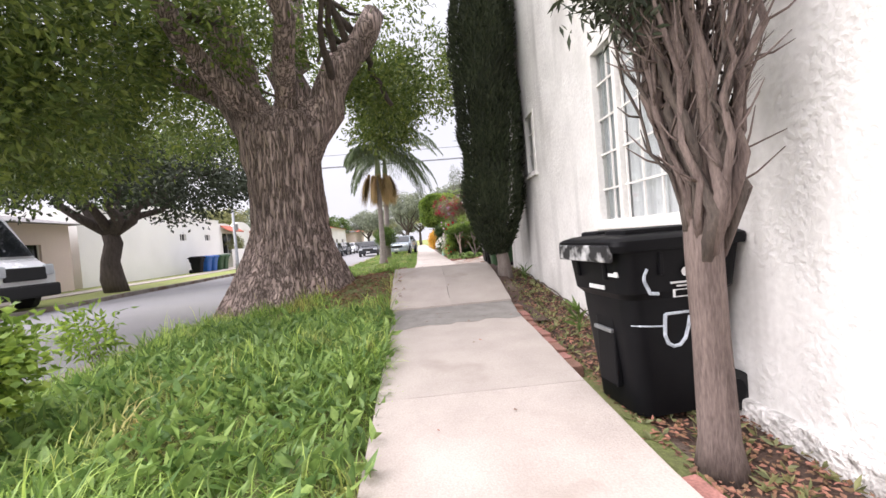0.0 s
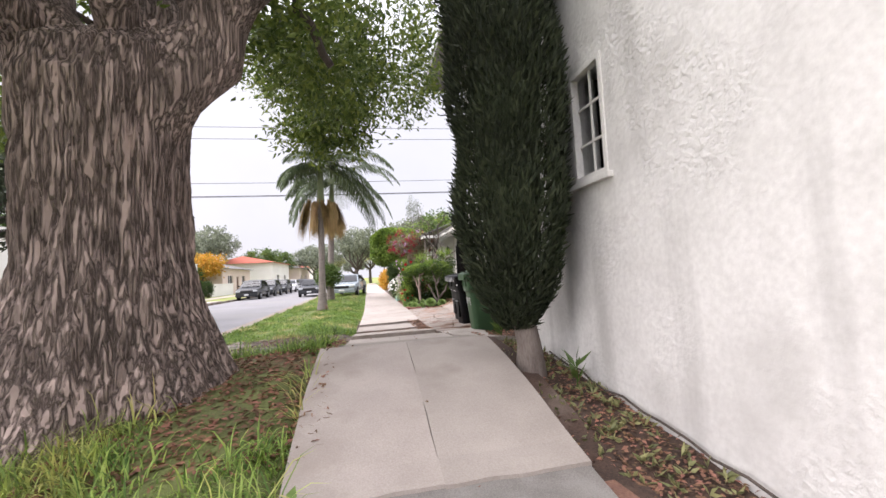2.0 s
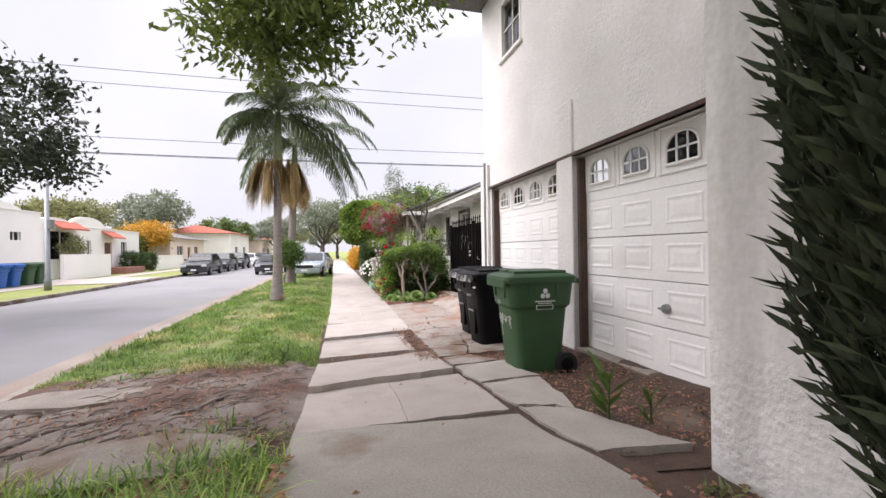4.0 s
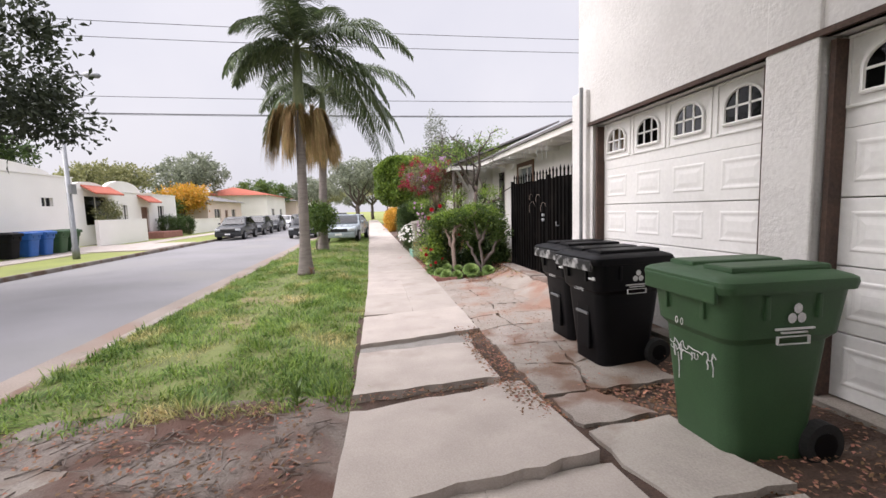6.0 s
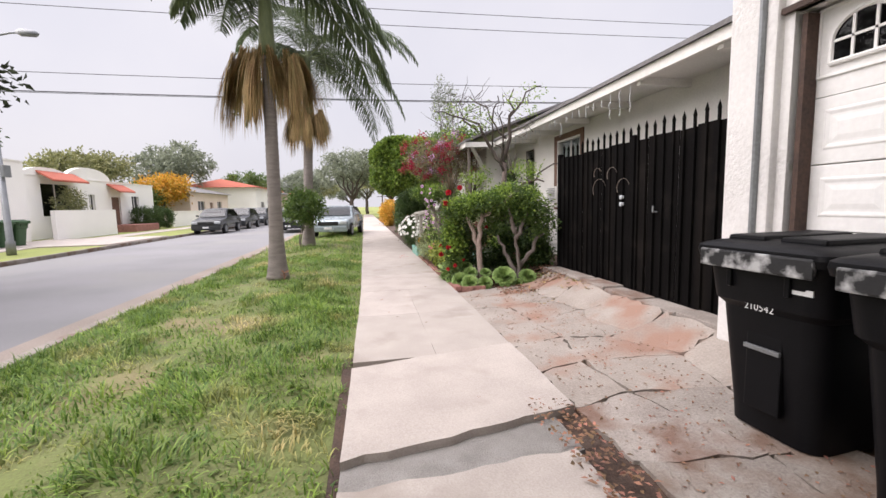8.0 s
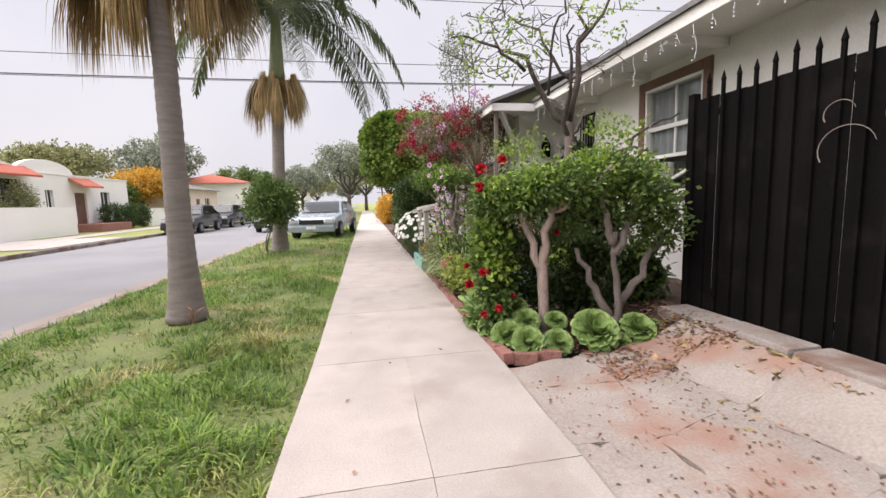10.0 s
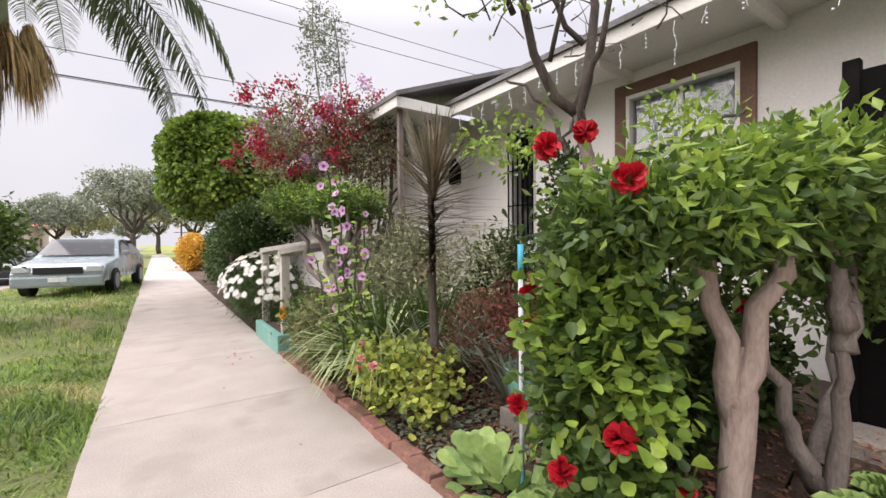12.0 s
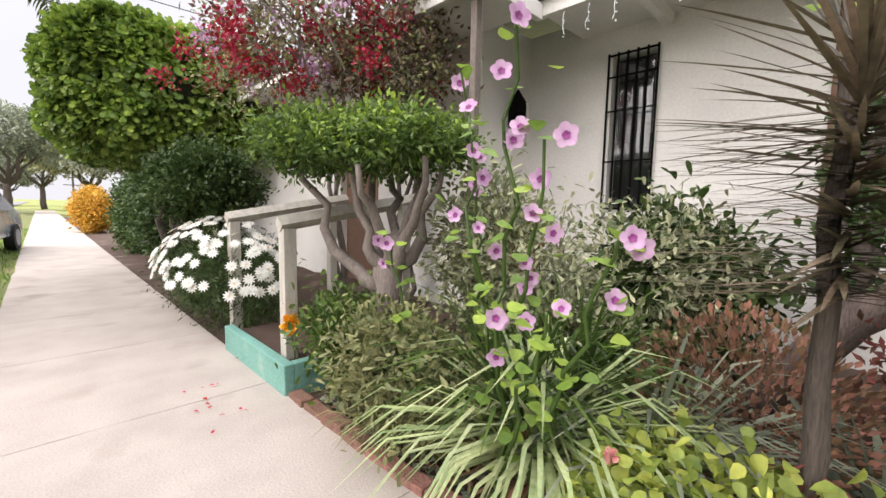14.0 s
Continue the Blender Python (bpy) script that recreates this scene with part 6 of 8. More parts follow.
r = random.Random(9)
lp, ld = [], []
for k, (s0, e, n) in enumerate((((1.84, 20.86, 0), (1.58, 20.68, 1.78), 9), ((1.9, 20.9, 0), (1.66, 20.62, 1.42), 6), ((1.95, 20.95, 0), (1.8, 21.1, 1.75), 5), ((1.9, 20.8, 0), (1.66, 20.38, 1.15), 3), ((2.2, 21.3, 0), (2.15, 21.35, 1.5), 4), ((1.9, 21.3, 0), (1.75, 21.55, 1.1), 3), ((1.8, 20.9, 0), (1.6, 20.55, 0.92), 2))):
    pts = bend(s0, e, 14, 0, 0.025, k)
    part("stalk", tube(nb(), pts, taper(0.012, 0.005, 14), 6), LEAF_MID, mal, world=True)
    for q in range(n):
        p = pts[13 - q * 10 // max(n, 10)]
        o = Vector((r.uniform(-0.08, 0.05), r.uniform(-0.08, 0.08), r.uniform(-0.05, 0.04)))
        open_flower(mal, p + o, Vector((-0.6 + r.uniform(-0.3, 0.3), -0.6 + r.uniform(-0.5, 0.5), r.uniform(-0.2, 0.5))), r.uniform(0.03, 0.042))
    for p in pts[4:]:
        for q in range(2):
            lp.append(p + Vector((r.uniform(-0.07, 0.07), r.uniform(-0.07, 0.07), r.uniform(-0.04, 0.04))))
            ld.append((r.uniform(-1, 1), r.uniform(-1, 1), r.uniform(-0.3, 0.4)))
tagged(part("leaf_mass", round_leaves("leaf_mass", lp, ld, 0.06, 0.055, np.array(ld) * 0.3 + [-0.3, -0.3, 1.0], 0.1), LEAF_BRIGHT, mal, world=True), kind="stuff")

# low brick edging
edging = thing("brick_edging", (1.68, 20, 0.0), "row of worn red-brown bricks edging the garden bed", "edging")
bme = None
yv = 18.05
r = random.Random(2)
while yv < 22.4:
    o = part("brick", bme if bme else wbox(-0.045, -0.1, -0.06, 0.045, 0.1, 0.035, bevel=0.008), BRICK, edging)
    bme = o.data
    o.matrix_parent_inverse = edging.matrix_basis.inverted()
    o.matrix_basis = pose(1.70 + r.uniform(-0.012, 0.012), yv, r.uniform(-0.01, 0.015), r.uniform(-4, 4), r.uniform(-5, 5), r.uniform(-4, 4))
    yv += 0.213
for x in np.arange(1.86, 2.2, 0.2):
    o = part("brick", bme, BRICK, edging)
    o.matrix_parent_inverse = edging.matrix_basis.inverted()
    o.matrix_basis = pose(x, 17.98, 0.0, 0, 5, 75)
edging2 = thing("wall_edging", (1.5, 3, 0.0), "worn red brick border between pavement and soil strip", "edging")
yv = 0.4
while yv < 7.6:
    if yv < 1.9 or 3.3 < yv < 5.6:
        o = part("brick", bme, BRICK, edging2)
        o.matrix_parent_inverse = edging2.matrix_basis.inverted()
        o.matrix_basis = pose(XR(yv) + 0.06 + r.uniform(-0.012, 0.012), yv, S(yv) - 0.055 + r.uniform(-0.012, 0.012), r.uniform(-4, 4), r.uniform(-5, 5), r.uniform(-4, 4))
    yv += 0.213
planter = thing("teal_planter", (1.75, 23, 0.0), "peeling teal-painted low planter edging", "planter")
part("front_board", wbox(1.63, 22.42, -0.03, 1.70, 23.6, 0.2, bevel=0.01), TEAL_PAINT, planter, world=True)
part("end_board", wbox(1.70, 22.42, -0.03, 2.3, 22.49, 0.2, bevel=0.01), TEAL_PAINT, planter, world=True)
part("soil", wbox(1.70, 22.49, -0.03, 2.3, 23.58, 0.15), SOIL, planter, world=True)
rail = thing("wooden_handrail", (1.8, 23, 0.0), "weathered white wooden step handrail", "railing")
for xx, yy2 in ((1.78, 22.68), (1.82, 23.9)):
    part("post", wbox(xx - 0.045, yy2 - 0.045, -0.05, xx + 0.045, yy2 + 0.045, 1.05, bevel=0.006), WOOD_WHITE, rail, world=True)
    b = nb()
    tube(b, [(xx - 0.06, yy2, 1.08), (3.0, yy2 + 0.05, 1.28)], [0.055, 0.055], 4)
    part("rail", b, WOOD_WHITE, rail, world=True)
    part("post", wbox(2.75, yy2 - 0.04, -0.05, 2.83, yy2 + 0.04, 1.22, bevel=0.006), WOOD_WHITE, rail, world=True)

# flat-topped shrub, round bush, clipped hedge
flat = thing("topiary_shrub", (2.15, 22.05, 0.0), "flat-topped clipped shrub on several thick grey stems", "shrub")
b = nb()
tube(b, [(2.14, 22.02, -0.05), (2.15, 22.03, 0.3), (2.17, 22.07, 0.62), (2.2, 22.1, 0.86)], [0.1, 0.085, 0.085, 0.09], 12, 0.35)
part("trunk", b, BARK_GREY, flat, world=True, smooth=True)
for k, e in enumerate(((1.9, 22.75, 1.5), (2.3, 22.5, 1.55), (2.45, 22.1, 1.5), (2.15, 21.7, 1.5), (2.05, 22.3, 1.5), (2.4, 21.8, 1.5), (1.9, 22.0, 1.45), (2.5, 22.5, 1.5))):
    b = nb()
    tube(b, bend((2.19 + 0.01 * k - 0.03, 22.09, 0.66 + 0.02 * k), e, 8, 0.08, 0.06, k + 3), taper(0.05, 0.018, 8), 9, 0.3)
    part("stem", b, BARK_GREY, flat, world=True, smooth=True)
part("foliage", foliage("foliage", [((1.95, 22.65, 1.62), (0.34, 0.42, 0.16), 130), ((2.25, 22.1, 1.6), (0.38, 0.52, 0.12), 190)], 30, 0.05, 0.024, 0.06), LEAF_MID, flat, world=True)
# lighter leaf layer along the flat top, its lit side painted in
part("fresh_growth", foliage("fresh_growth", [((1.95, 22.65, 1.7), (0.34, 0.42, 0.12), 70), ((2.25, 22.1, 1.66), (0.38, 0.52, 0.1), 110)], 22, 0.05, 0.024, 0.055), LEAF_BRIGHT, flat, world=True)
shrub((1.95, 25.0, 0.0), [((1.9, 25.0, 1.4), (0.52, 0.55, 0.42), 330)], "rounded dense dark green bush", LEAF_DARK, 0.055, 0.03, 34, 0.06, 5, 1.2, 0.2, 0.03)
hedge = thing("clipped_hedge", (1.9, 27.8, 0.0), "large clipped bright green vine-covered hedge overhanging the pavement", "hedge")
part("trunk", stems(nb(), (2.3, 28, 0), 6, 0.8, 2.6, 0.08, 3), BARK_DARK, hedge, world=True, smooth=True)
n = 30000
d = unit(RNG.normal(size=(n, 3)))
sq = np.sign(d) * np.abs(d) ** 0.62
lum = np.array([noise.noise(Vector(v) * 2.6) + 0.5 * noise.noise(Vector(v) * 6) for v in d])
P = np.array([2.15, 28.1, 2.82]) + sq * np.array([1.58, 1.35, 1.1]) * (0.93 + 0.1 * lum)[:, None] * RNG.uniform(0.86, 1.0, n)[:, None]
part("foliage", round_leaves("foliage", P, d * 0.5 + [0, 0, -0.7] + RNG.normal(size=(n, 3)) * 0.4, RNG.uniform(0.08, 0.17, n), RNG.uniform(0.06, 0.11, n), d + RNG.normal(size=(n, 3)) * 0.3, 0.12), LEAF_HEDGE, hedge, world=True)
# brighter leaves where the hedge faces up: top light put into the colour
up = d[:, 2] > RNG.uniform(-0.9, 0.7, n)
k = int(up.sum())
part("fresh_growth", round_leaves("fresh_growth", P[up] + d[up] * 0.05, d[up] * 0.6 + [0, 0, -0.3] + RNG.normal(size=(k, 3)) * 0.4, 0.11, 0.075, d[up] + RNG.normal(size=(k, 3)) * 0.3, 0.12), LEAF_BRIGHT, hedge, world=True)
# added dark body, stands in for the shade deep between the leaves
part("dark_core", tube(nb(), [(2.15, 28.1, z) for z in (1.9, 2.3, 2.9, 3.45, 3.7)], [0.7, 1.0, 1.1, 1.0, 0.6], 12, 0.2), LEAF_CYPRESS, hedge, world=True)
shrub((2.5, 30.5, 0.0), [((2.45, 29.5, 1.1), (0.5, 0.9, 1.1), 420), ((2.4, 32.5, 0.9), (0.5, 2.2, 1.0), 420)], "dense dark ivy-covered hedge down to the ground", LEAF_DARK, 0.09, 0.06, 30, 0.1, 4, 1.5, 0.3, 0.03, "hedge", name="hedge")
gold = shrub((2.1, 41, 0.0), [((2.0, 40.5, 0.75), (0.5, 0.9, 0.7), 200), ((2.2, 43, 0.9), (0.6, 1.2, 0.8), 200)], "golden-orange flowering bush far along the pavement", YELLOW_LEAF, 0.12, 0.08, 26, 0.12, 4, 1.0, 0.3, 0.02)

# daisies
dz = thing("daisy_bush", (2.0, 24.2, 0.0), "bushy clump of white daisies with dark feathery leaves", "daisies")
part("foliage", foliage("foliage", [((1.95, 24.3, 0.45), (0.45, 0.8, 0.45), 260), ((1.8, 25.4, 0.4), (0.28, 0.7, 0.36), 120)], 36, 0.06, 0.012, 0.07), LEAF_DARK, dz, world=True)
C, dn = ball(420, (1.88, 24.6, 0.52), (0.56, 1.3, 0.56), 0.9)
keep = (dn[:, 2] > -0.1) & ((dn[:, 0] < 0.5))
P, D, U = [], [], []
for c, q in zip(C[keep], dn[keep]):
    nrm = Vector(q + [-0.3, -0.3, 0.5]).normalized()
    s = nrm.orthogonal().normalized()
    for k in range(11):
        v = Matrix.Rotation(k * 0.571, 3, nrm) @ s
        P.append(c), D.append(v), U.append(nrm)
tagged(part("bloom_mass", leaf_mesh("bloom_mass", P, D, 0.055, 0.024, 0.05, U), WHITE_PETAL, dz, world=True), kind="stuff")
for c in C[keep][:90]:
    bloom(dz, c, 0.012, ORANGE_PETAL, 8, "bloom_eye")
pop = thing("poppy", (1.8, 22.62, 0.1), "single bright orange flower beside the teal edging", "flower")
bloom(pop, (1.74, 22.56, 0.42), 0.075, ORANGE_PETAL, 30)
part("stem", tube(nb(), [(1.8, 22.62, 0.1), (1.74, 22.56, 0.42)], [0.005] * 2, 5), LEAF_MID, pop, world=True)

# bougainvillea
bg = thing("bougainvillea", (3.2, 23.6, 0.0), "tangled climber with crimson blooms over the porch", "climber")
for k in range(6):
    part("stem", stems(nb(), (3.1, 23.3, 0), 1, 0.8, 3.2, 0.035, k + 20), BARK_DARK, bg, world=True, smooth=True)
part("foliage", foliage("foliage", [((2.8, 22.95, 2.45), (0.5, 0.45, 0.5), 110), ((2.2, 23.5, 2.65), (0.6, 0.6, 0.45), 45)], 24, 0.06, 0.03, 0.15), mat("rusty_leaf", (0.2, 0.13, 0.09), (0.1, 0.07, 0.045), 0.6, 2, 30, 0, island=0.5, glow=0.35), bg, world=True)
r = random.Random(17)
sprays, pale = [], []
for q in range(60):
    c0 = r.choice(((2.1, 23.1, 2.75, 0.6), (2.0, 23.2, 2.7, 0.7), (2.7, 22.7, 2.7, 0.6), (1.95, 24.4, 2.6, 0.5), (2.4, 22.9, 2.4, 0.6)))
    c1 = (c0[0] + r.gauss(0, 0.5) * c0[3], c0[1] + r.gauss(0, 0.5) * c0[3], c0[2] + r.gauss(0, 0.42) * c0[3])
    (pale if q % 5 == 0 else sprays).append((c1, (0.06, 0.06, 0.08), r.randint(2, 6)))
part("blossom", foliage("blossom", sprays, 18, 0.042, 0.036, 0.045), CRIMSON, bg, "crimson bracts", world=True)
part("pale_blossom", foliage("pale_blossom", pale, 14, 0.04, 0.034, 0.045), PINK_PETAL, bg, "faded pinkish bracts", world=True)
part("leafy_growth", foliage("leafy_growth", [((2.2, 23.3, 2.65), (0.65, 0.7, 0.45), 80), ((2.8, 22.8, 2.45), (0.45, 0.4, 0.5), 60), ((2.2, 24.3, 2.6), (0.5, 0.8, 0.5), 60)], 20, 0.05, 0.028, 0.1), LEAF_OLIVE, bg, world=True)
b = nb()
for q in range(90):
    s1 = Vector((r.uniform(1.7, 3.2), r.uniform(22.6, 24.0), r.uniform(2.1, 2.9)))
    tube(b, bend(s1, s1 + Vector((r.uniform(-0.5, 0.4), r.uniform(-0.5, 0.5), r.uniform(-0.2, 0.45))), 5, -0.1, 0.08, q), taper(0.007, 0.002, 5), 4)
tagged(part("twig_mass", b, BARK_GREY, bg, world=True), kind="stuff")
vine = thing("slender_tree", (3.0, 24.0, 0.0), "slender upright tree with small grey-green leaves", "tree")
for k, e in enumerate(((2.6, 24.1, 5.0), (2.95, 24.2, 4.9), (3.2, 24.4, 4.4))):
    part("stem", tube(nb(), bend((3.0, 24.0, 0), e, 8, 0, 0.02, k), taper(0.03, 0.006, 8), 6), BARK_GREY, vine, world=True)
part("foliage", foliage("foliage", [((2.62, 24.1, 4.4), (0.18, 0.2, 0.75), 42), ((2.95, 24.2, 4.3), (0.16, 0.2, 0.7), 36)], 18, 0.06, 0.03, 0.07), LEAF_GREY, vine, world=True)


def pot(at, R, H, m, lab):
    d = thing("plant_pot", at, lab, "pot", "garden pots")
    b = nb()
    prof = [(0.6, 0), (0.85, 0.35), (0.97, 0.75), (1.0, 0.98), (1.06, 1.0), (1.06, 0.93), (0.9, 0.93), (0.85, 0.8)]
    n = 20
    rings = [[b.verts.new((R * q * math.cos(k * 6.2832 / n), R * q * math.sin(k * 6.2832 / n), H * h)) for k in range(n)] for q, h in prof]
    for a, c in zip(rings, rings[1:]):
        for k in range(n):
            b.faces.new((a[k], a[(k + 1) % n], c[(k + 1) % n], c[k]))
    b.faces.new(rings[-1])
    part("bowl", b, m, d, smooth=True)
    part("potting_soil", tube(nb(), [(0, 0, H * 0.8), (0, 0, H * 0.86)], [R * 0.86] * 2, 16), SOIL, d)
    return d


pot((2.52, 19.62, 0.12), 0.135, 0.27, TEAL_PAINT, "glazed teal pot with a dead brown plant")
tagged(part("pot_block", wbox(2.39, 19.5, -0.08, 2.65, 19.74, 0.118, bevel=0.015), CONCRETE_OLD), "grey concrete block under the teal pot", "block")
pot((2.9, 19.45, 0.02), 0.18, 0.3, TEAL_PAINT, "glazed teal pot with aloe leaves beside the stake")
pot((2.95, 21.62, 0.72), 0.17, 0.26, TERRACOTTA, "square-shouldered terracotta pot on a stand")
part("pot_stand", wbox(2.75, 21.42, -0.03, 3.15, 21.82, 0.72, bevel=0.01), WOOD_WHITE)
bpy.data.objects["pot_stand"]["label"] = "low weathered wooden plant stand among the bushes"
bpy.data.objects["pot_stand"]["category"] = "stand"
dp = thing("dead_plant", (2.52, 19.62, 0.36), "dead plant with crisp red-brown leaves in a teal pot", "plant")
for k in range(5):
    part("stem", stems(nb(), (2.52, 19.62, 0.36), 1, 0.16, 0.52, 0.008, k + 90), BARK_DARK, dp, world=True)
part("foliage", foliage("foliage", [((2.52, 19.64, 0.74), (0.18, 0.22, 0.2), 55)], 20, 0.045, 0.02, 0.06), LEAF_RUST, dp, world=True)
shrub((2.9, 19.45, 0.28), [((2.88, 19.42, 0.58), (0.16, 0.16, 0.13), 26)], "yellow-green leafy plant in a teal pot", LEAF_BRIGHT, 0.09, 0.045, 10, 0.05, 3, 0.3, 0.1, 0.008)
tuft((2.75, 19.35, 0.05), 26, 0.62, LEAF_GREY, "thick grey-green aloe leaves", 0.06, 0.7, 0.1, "aloe")
tuft((2.95, 21.62, 0.95), 60, 0.5, LEAF_OLIVE, "arching olive leaves in the terracotta pot", 0.02, 0.9, 0.5, "potted_grass")

shrub((3.45, 18.85, 0.1), [((3.4, 18.72, 0.45), (0.16, 0.15, 0.26), 50)], "dark low bush beside the black gate", LEAF_DARK, 0.07, 0.045, H=0.6)
# ---- across the street and far off ----
def car(at, rz, paint, lab, suv=0.0):
    """Front at -y; 4.5 m long."""
    d = thing("parked_car", at, lab, "car", "parked cars", rz)
    h = 1.44 + suv
    side = [(-2.2, 0.35), (-2.22, 0.62), (-2.05, 0.80 + suv * 0.5), (-1.0, 0.93 + suv * 0.6), (-0.35, h - 0.05), (0.2, h), (1.1, h - 0.05), (1.75, 0.98 + suv * 0.7), (2.15, 0.95 + suv * 0.6), (2.22, 0.6), (2.18, 0.35)]
    b = nb()
    cols = []
    for fx, ins in ((-0.88, 1), (-0.8, 0.6), (-0.62, 0.1), (0.62, 0.1), (0.8, 0.6), (0.88, 1)):
        col = []
        for yv, z in side:
            t = max(0, (z - 0.95 - suv * 0.6)) / 0.5
            x = fx * (1 - 0.2 * min(t, 1)) * (1 - 0.06 * max(0, abs(yv) - 1.6))
            zz = z - (0.05 if abs(fx) > 0.85 else 0.015 if abs(fx) > 0.7 else 0) * (1 if z > 0.5 else 0)
            col.append(b.verts.new((x, yv, zz)))
        cols.append(col)
    for c0, c1 in zip(cols, cols[1:]):
        for i in range(len(side) - 1):
            b.faces.new((c0[i], c1[i], c1[i + 1], c0[i + 1]))
        b.faces.new((c0[-1], c1[-1], c1[0], c0[0]))
    b.faces.new(cols[0])
    b.faces.new(cols[-1][::-1])
    bmesh.ops.recalc_face_normals(b, faces=b.faces)
    bmesh.ops.bevel(b, geom=[e for e in b.edges if e.calc_face_angle(0) > 0.12], offset=0.07, segments=3, affect="EDGES", profile=0.55, clamp_overlap=True)
    part("body", b, paint, d, smooth=True)
    za, zb = 0.97 + suv * 0.6, h - 0.07
    for nm, p in (("windscreen", [(-0.78, -0.99, za - 0.01), (0.78, -0.99, za - 0.01), (0.66, -0.4, zb), (-0.66, -0.4, zb)]), ("rear_window", [(0.62, 1.72, za + 0.02), (-0.62, 1.72, za + 0.02), (-0.55, 1.2, zb), (0.55, 1.2, zb)])):
        b = nb()
        f = b.faces.new([b.verts.new((x, yv - (0.03 if nm == "windscreen" else -0.03), z + 0.02)) for x, yv, z in p])
        part(nm, b, CAR_GLASS, d, "dark tinted glass")
    for sx in (-1, 1):
        for a0, a1, t0, t1 in ((-0.82, 0.2, -0.25, 0.2), (0.26, 1.5, 0.26, 1.05)):
            b = nb()
            b.faces.new([b.verts.new(v) for v in ((sx * 0.88, a0, za), (sx * 0.88, a1, za), (sx * 0.735, t1, zb), (sx * 0.735, t0, zb))])
            part("side_window", b, CAR_GLASS, d)
        part("headlight", wbox(sx * 0.82, -2.24, 0.6 + suv * 0.3, sx * 0.5, -2.12, 0.74 + suv * 0.3, bevel=0.03), LAMP_GLASS, d)
        part("wing_mirror", wbox(sx * 0.9, -0.78, za, sx * 1.05, -0.66, za + 0.12, bevel=0.03), paint, d)
        for yv in (-1.38, 1.36):
            b = nb()
            tube(b, [(sx * 0.72, yv, 0.32), (sx * 0.91, yv, 0.32)], [0.32] * 2, 24)
            wh = part("wheel", b, RUBBER, d)
            b = nb()
            tube(b, [(sx * 0.90, yv, 0.32), (sx * 0.922, yv, 0.32)], [0.2] * 2, 16)
            part("rim", b, STEEL, wh)
    part("grille", wbox(-0.45, -2.245, 0.56 + suv * 0.3, 0.45, -2.2, 0.72 + suv * 0.3, bevel=0.015), RUBBER, d)
    part("bumper", wbox(-0.84, -2.27, 0.26, 0.84, -2.1, 0.52, bevel=0.05), paint, d)
    part("number_plate", wbox(-0.17, -2.29, 0.38, 0.17, -2.265, 0.48), PRINT, d)
    return d


car((-0.95, 32.9, -0.02), -9, CAR_SILVER, "silver-grey saloon car parked beside the pavement")
c1 = car((-9.35, 41.8, -0.17), 0, CAR_DARK, "black compact SUV parked across the street", 0.18)
copy_thing(c1, pose(-9.35, 47.4, -0.17))
copy_thing(c1, pose(-9.3, 53.0, -0.17))
car((-9.35, 59.2, -0.17), 0, CAR_WHITE, "white car parked far along the street", 0.1)
car((-4.3, 40.5, -0.17), 0, CAR_DARK, "dark car parked behind the palms")
for k, (x, yv) in enumerate(((-4.2, 62), (-9.3, 68), (-4.2, 80))):
    copy_thing(c1, pose(x, yv, -0.17))

van = thing("parked_van", (-9.25, 11.6, -0.17), "white delivery van parked across the street", "van")
b = nb()
prof = [(-2.75, 0.35), (-2.78, 0.95), (-2.3, 1.2), (-1.55, 2.2), (-1.2, 2.45), (2.8, 2.5), (2.85, 0.4)]
L = [b.verts.new((-10.25, 11.6 + 2 + p, q - 0.17)) for p, q in prof]
R = [b.verts.new((-8.25, 11.6 + 2 + p, q - 0.17)) for p, q in prof]
b.faces.new(L), b.faces.new(R[::-1])
for i in range(len(prof)):
    j = (i + 1) % len(prof)
    b.faces.new((L[i], R[i], R[j], L[j]))
bmesh.ops.recalc_face_normals(b, faces=b.faces)
bmesh.ops.bevel(b, geom=list(b.edges), offset=0.06, segments=2, affect="EDGES")
part("body", b, CAR_WHITE, van, world=True)
b = nb()
b.faces.new([b.verts.new(v) for v in ((-10.1, 11.27, 1.12), (-8.4, 11.27, 1.12), (-8.5, 11.98, 2.02), (-10.0, 11.98, 2.02))])
part("windscreen", b, CAR_GLASS, van, "dark windscreen glass", world=True)
part("grille", wbox(-9.85, 10.76, 0.55, -8.65, 10.84, 0.85, bevel=0.03), RUBBER, van, world=True)
part("bumper", wbox(-10.2, 10.7, 0.15, -8.3, 10.9, 0.45, bevel=0.05), RUBBER, van, world=True)
for sx in (-9.95, -8.55):
    part("headlight", wbox(sx - 0.14, 10.75, 0.65, sx + 0.14, 10.85, 0.9, bevel=0.04), LAMP_GLASS, van, world=True)
for sx in (-10.1, -8.42):
    for yv in (11.7, 15.4):
        part("wheel", tube(nb(), [(sx, yv, 0.19), (sx + 0.2, yv, 0.19)], [0.36] * 2, 20), RUBBER, van, world=True)

van.matrix_basis = pose(-11.05, 12.0, -0.12, 0, 0, 90)
van.scale = (1, 1, 1.2)


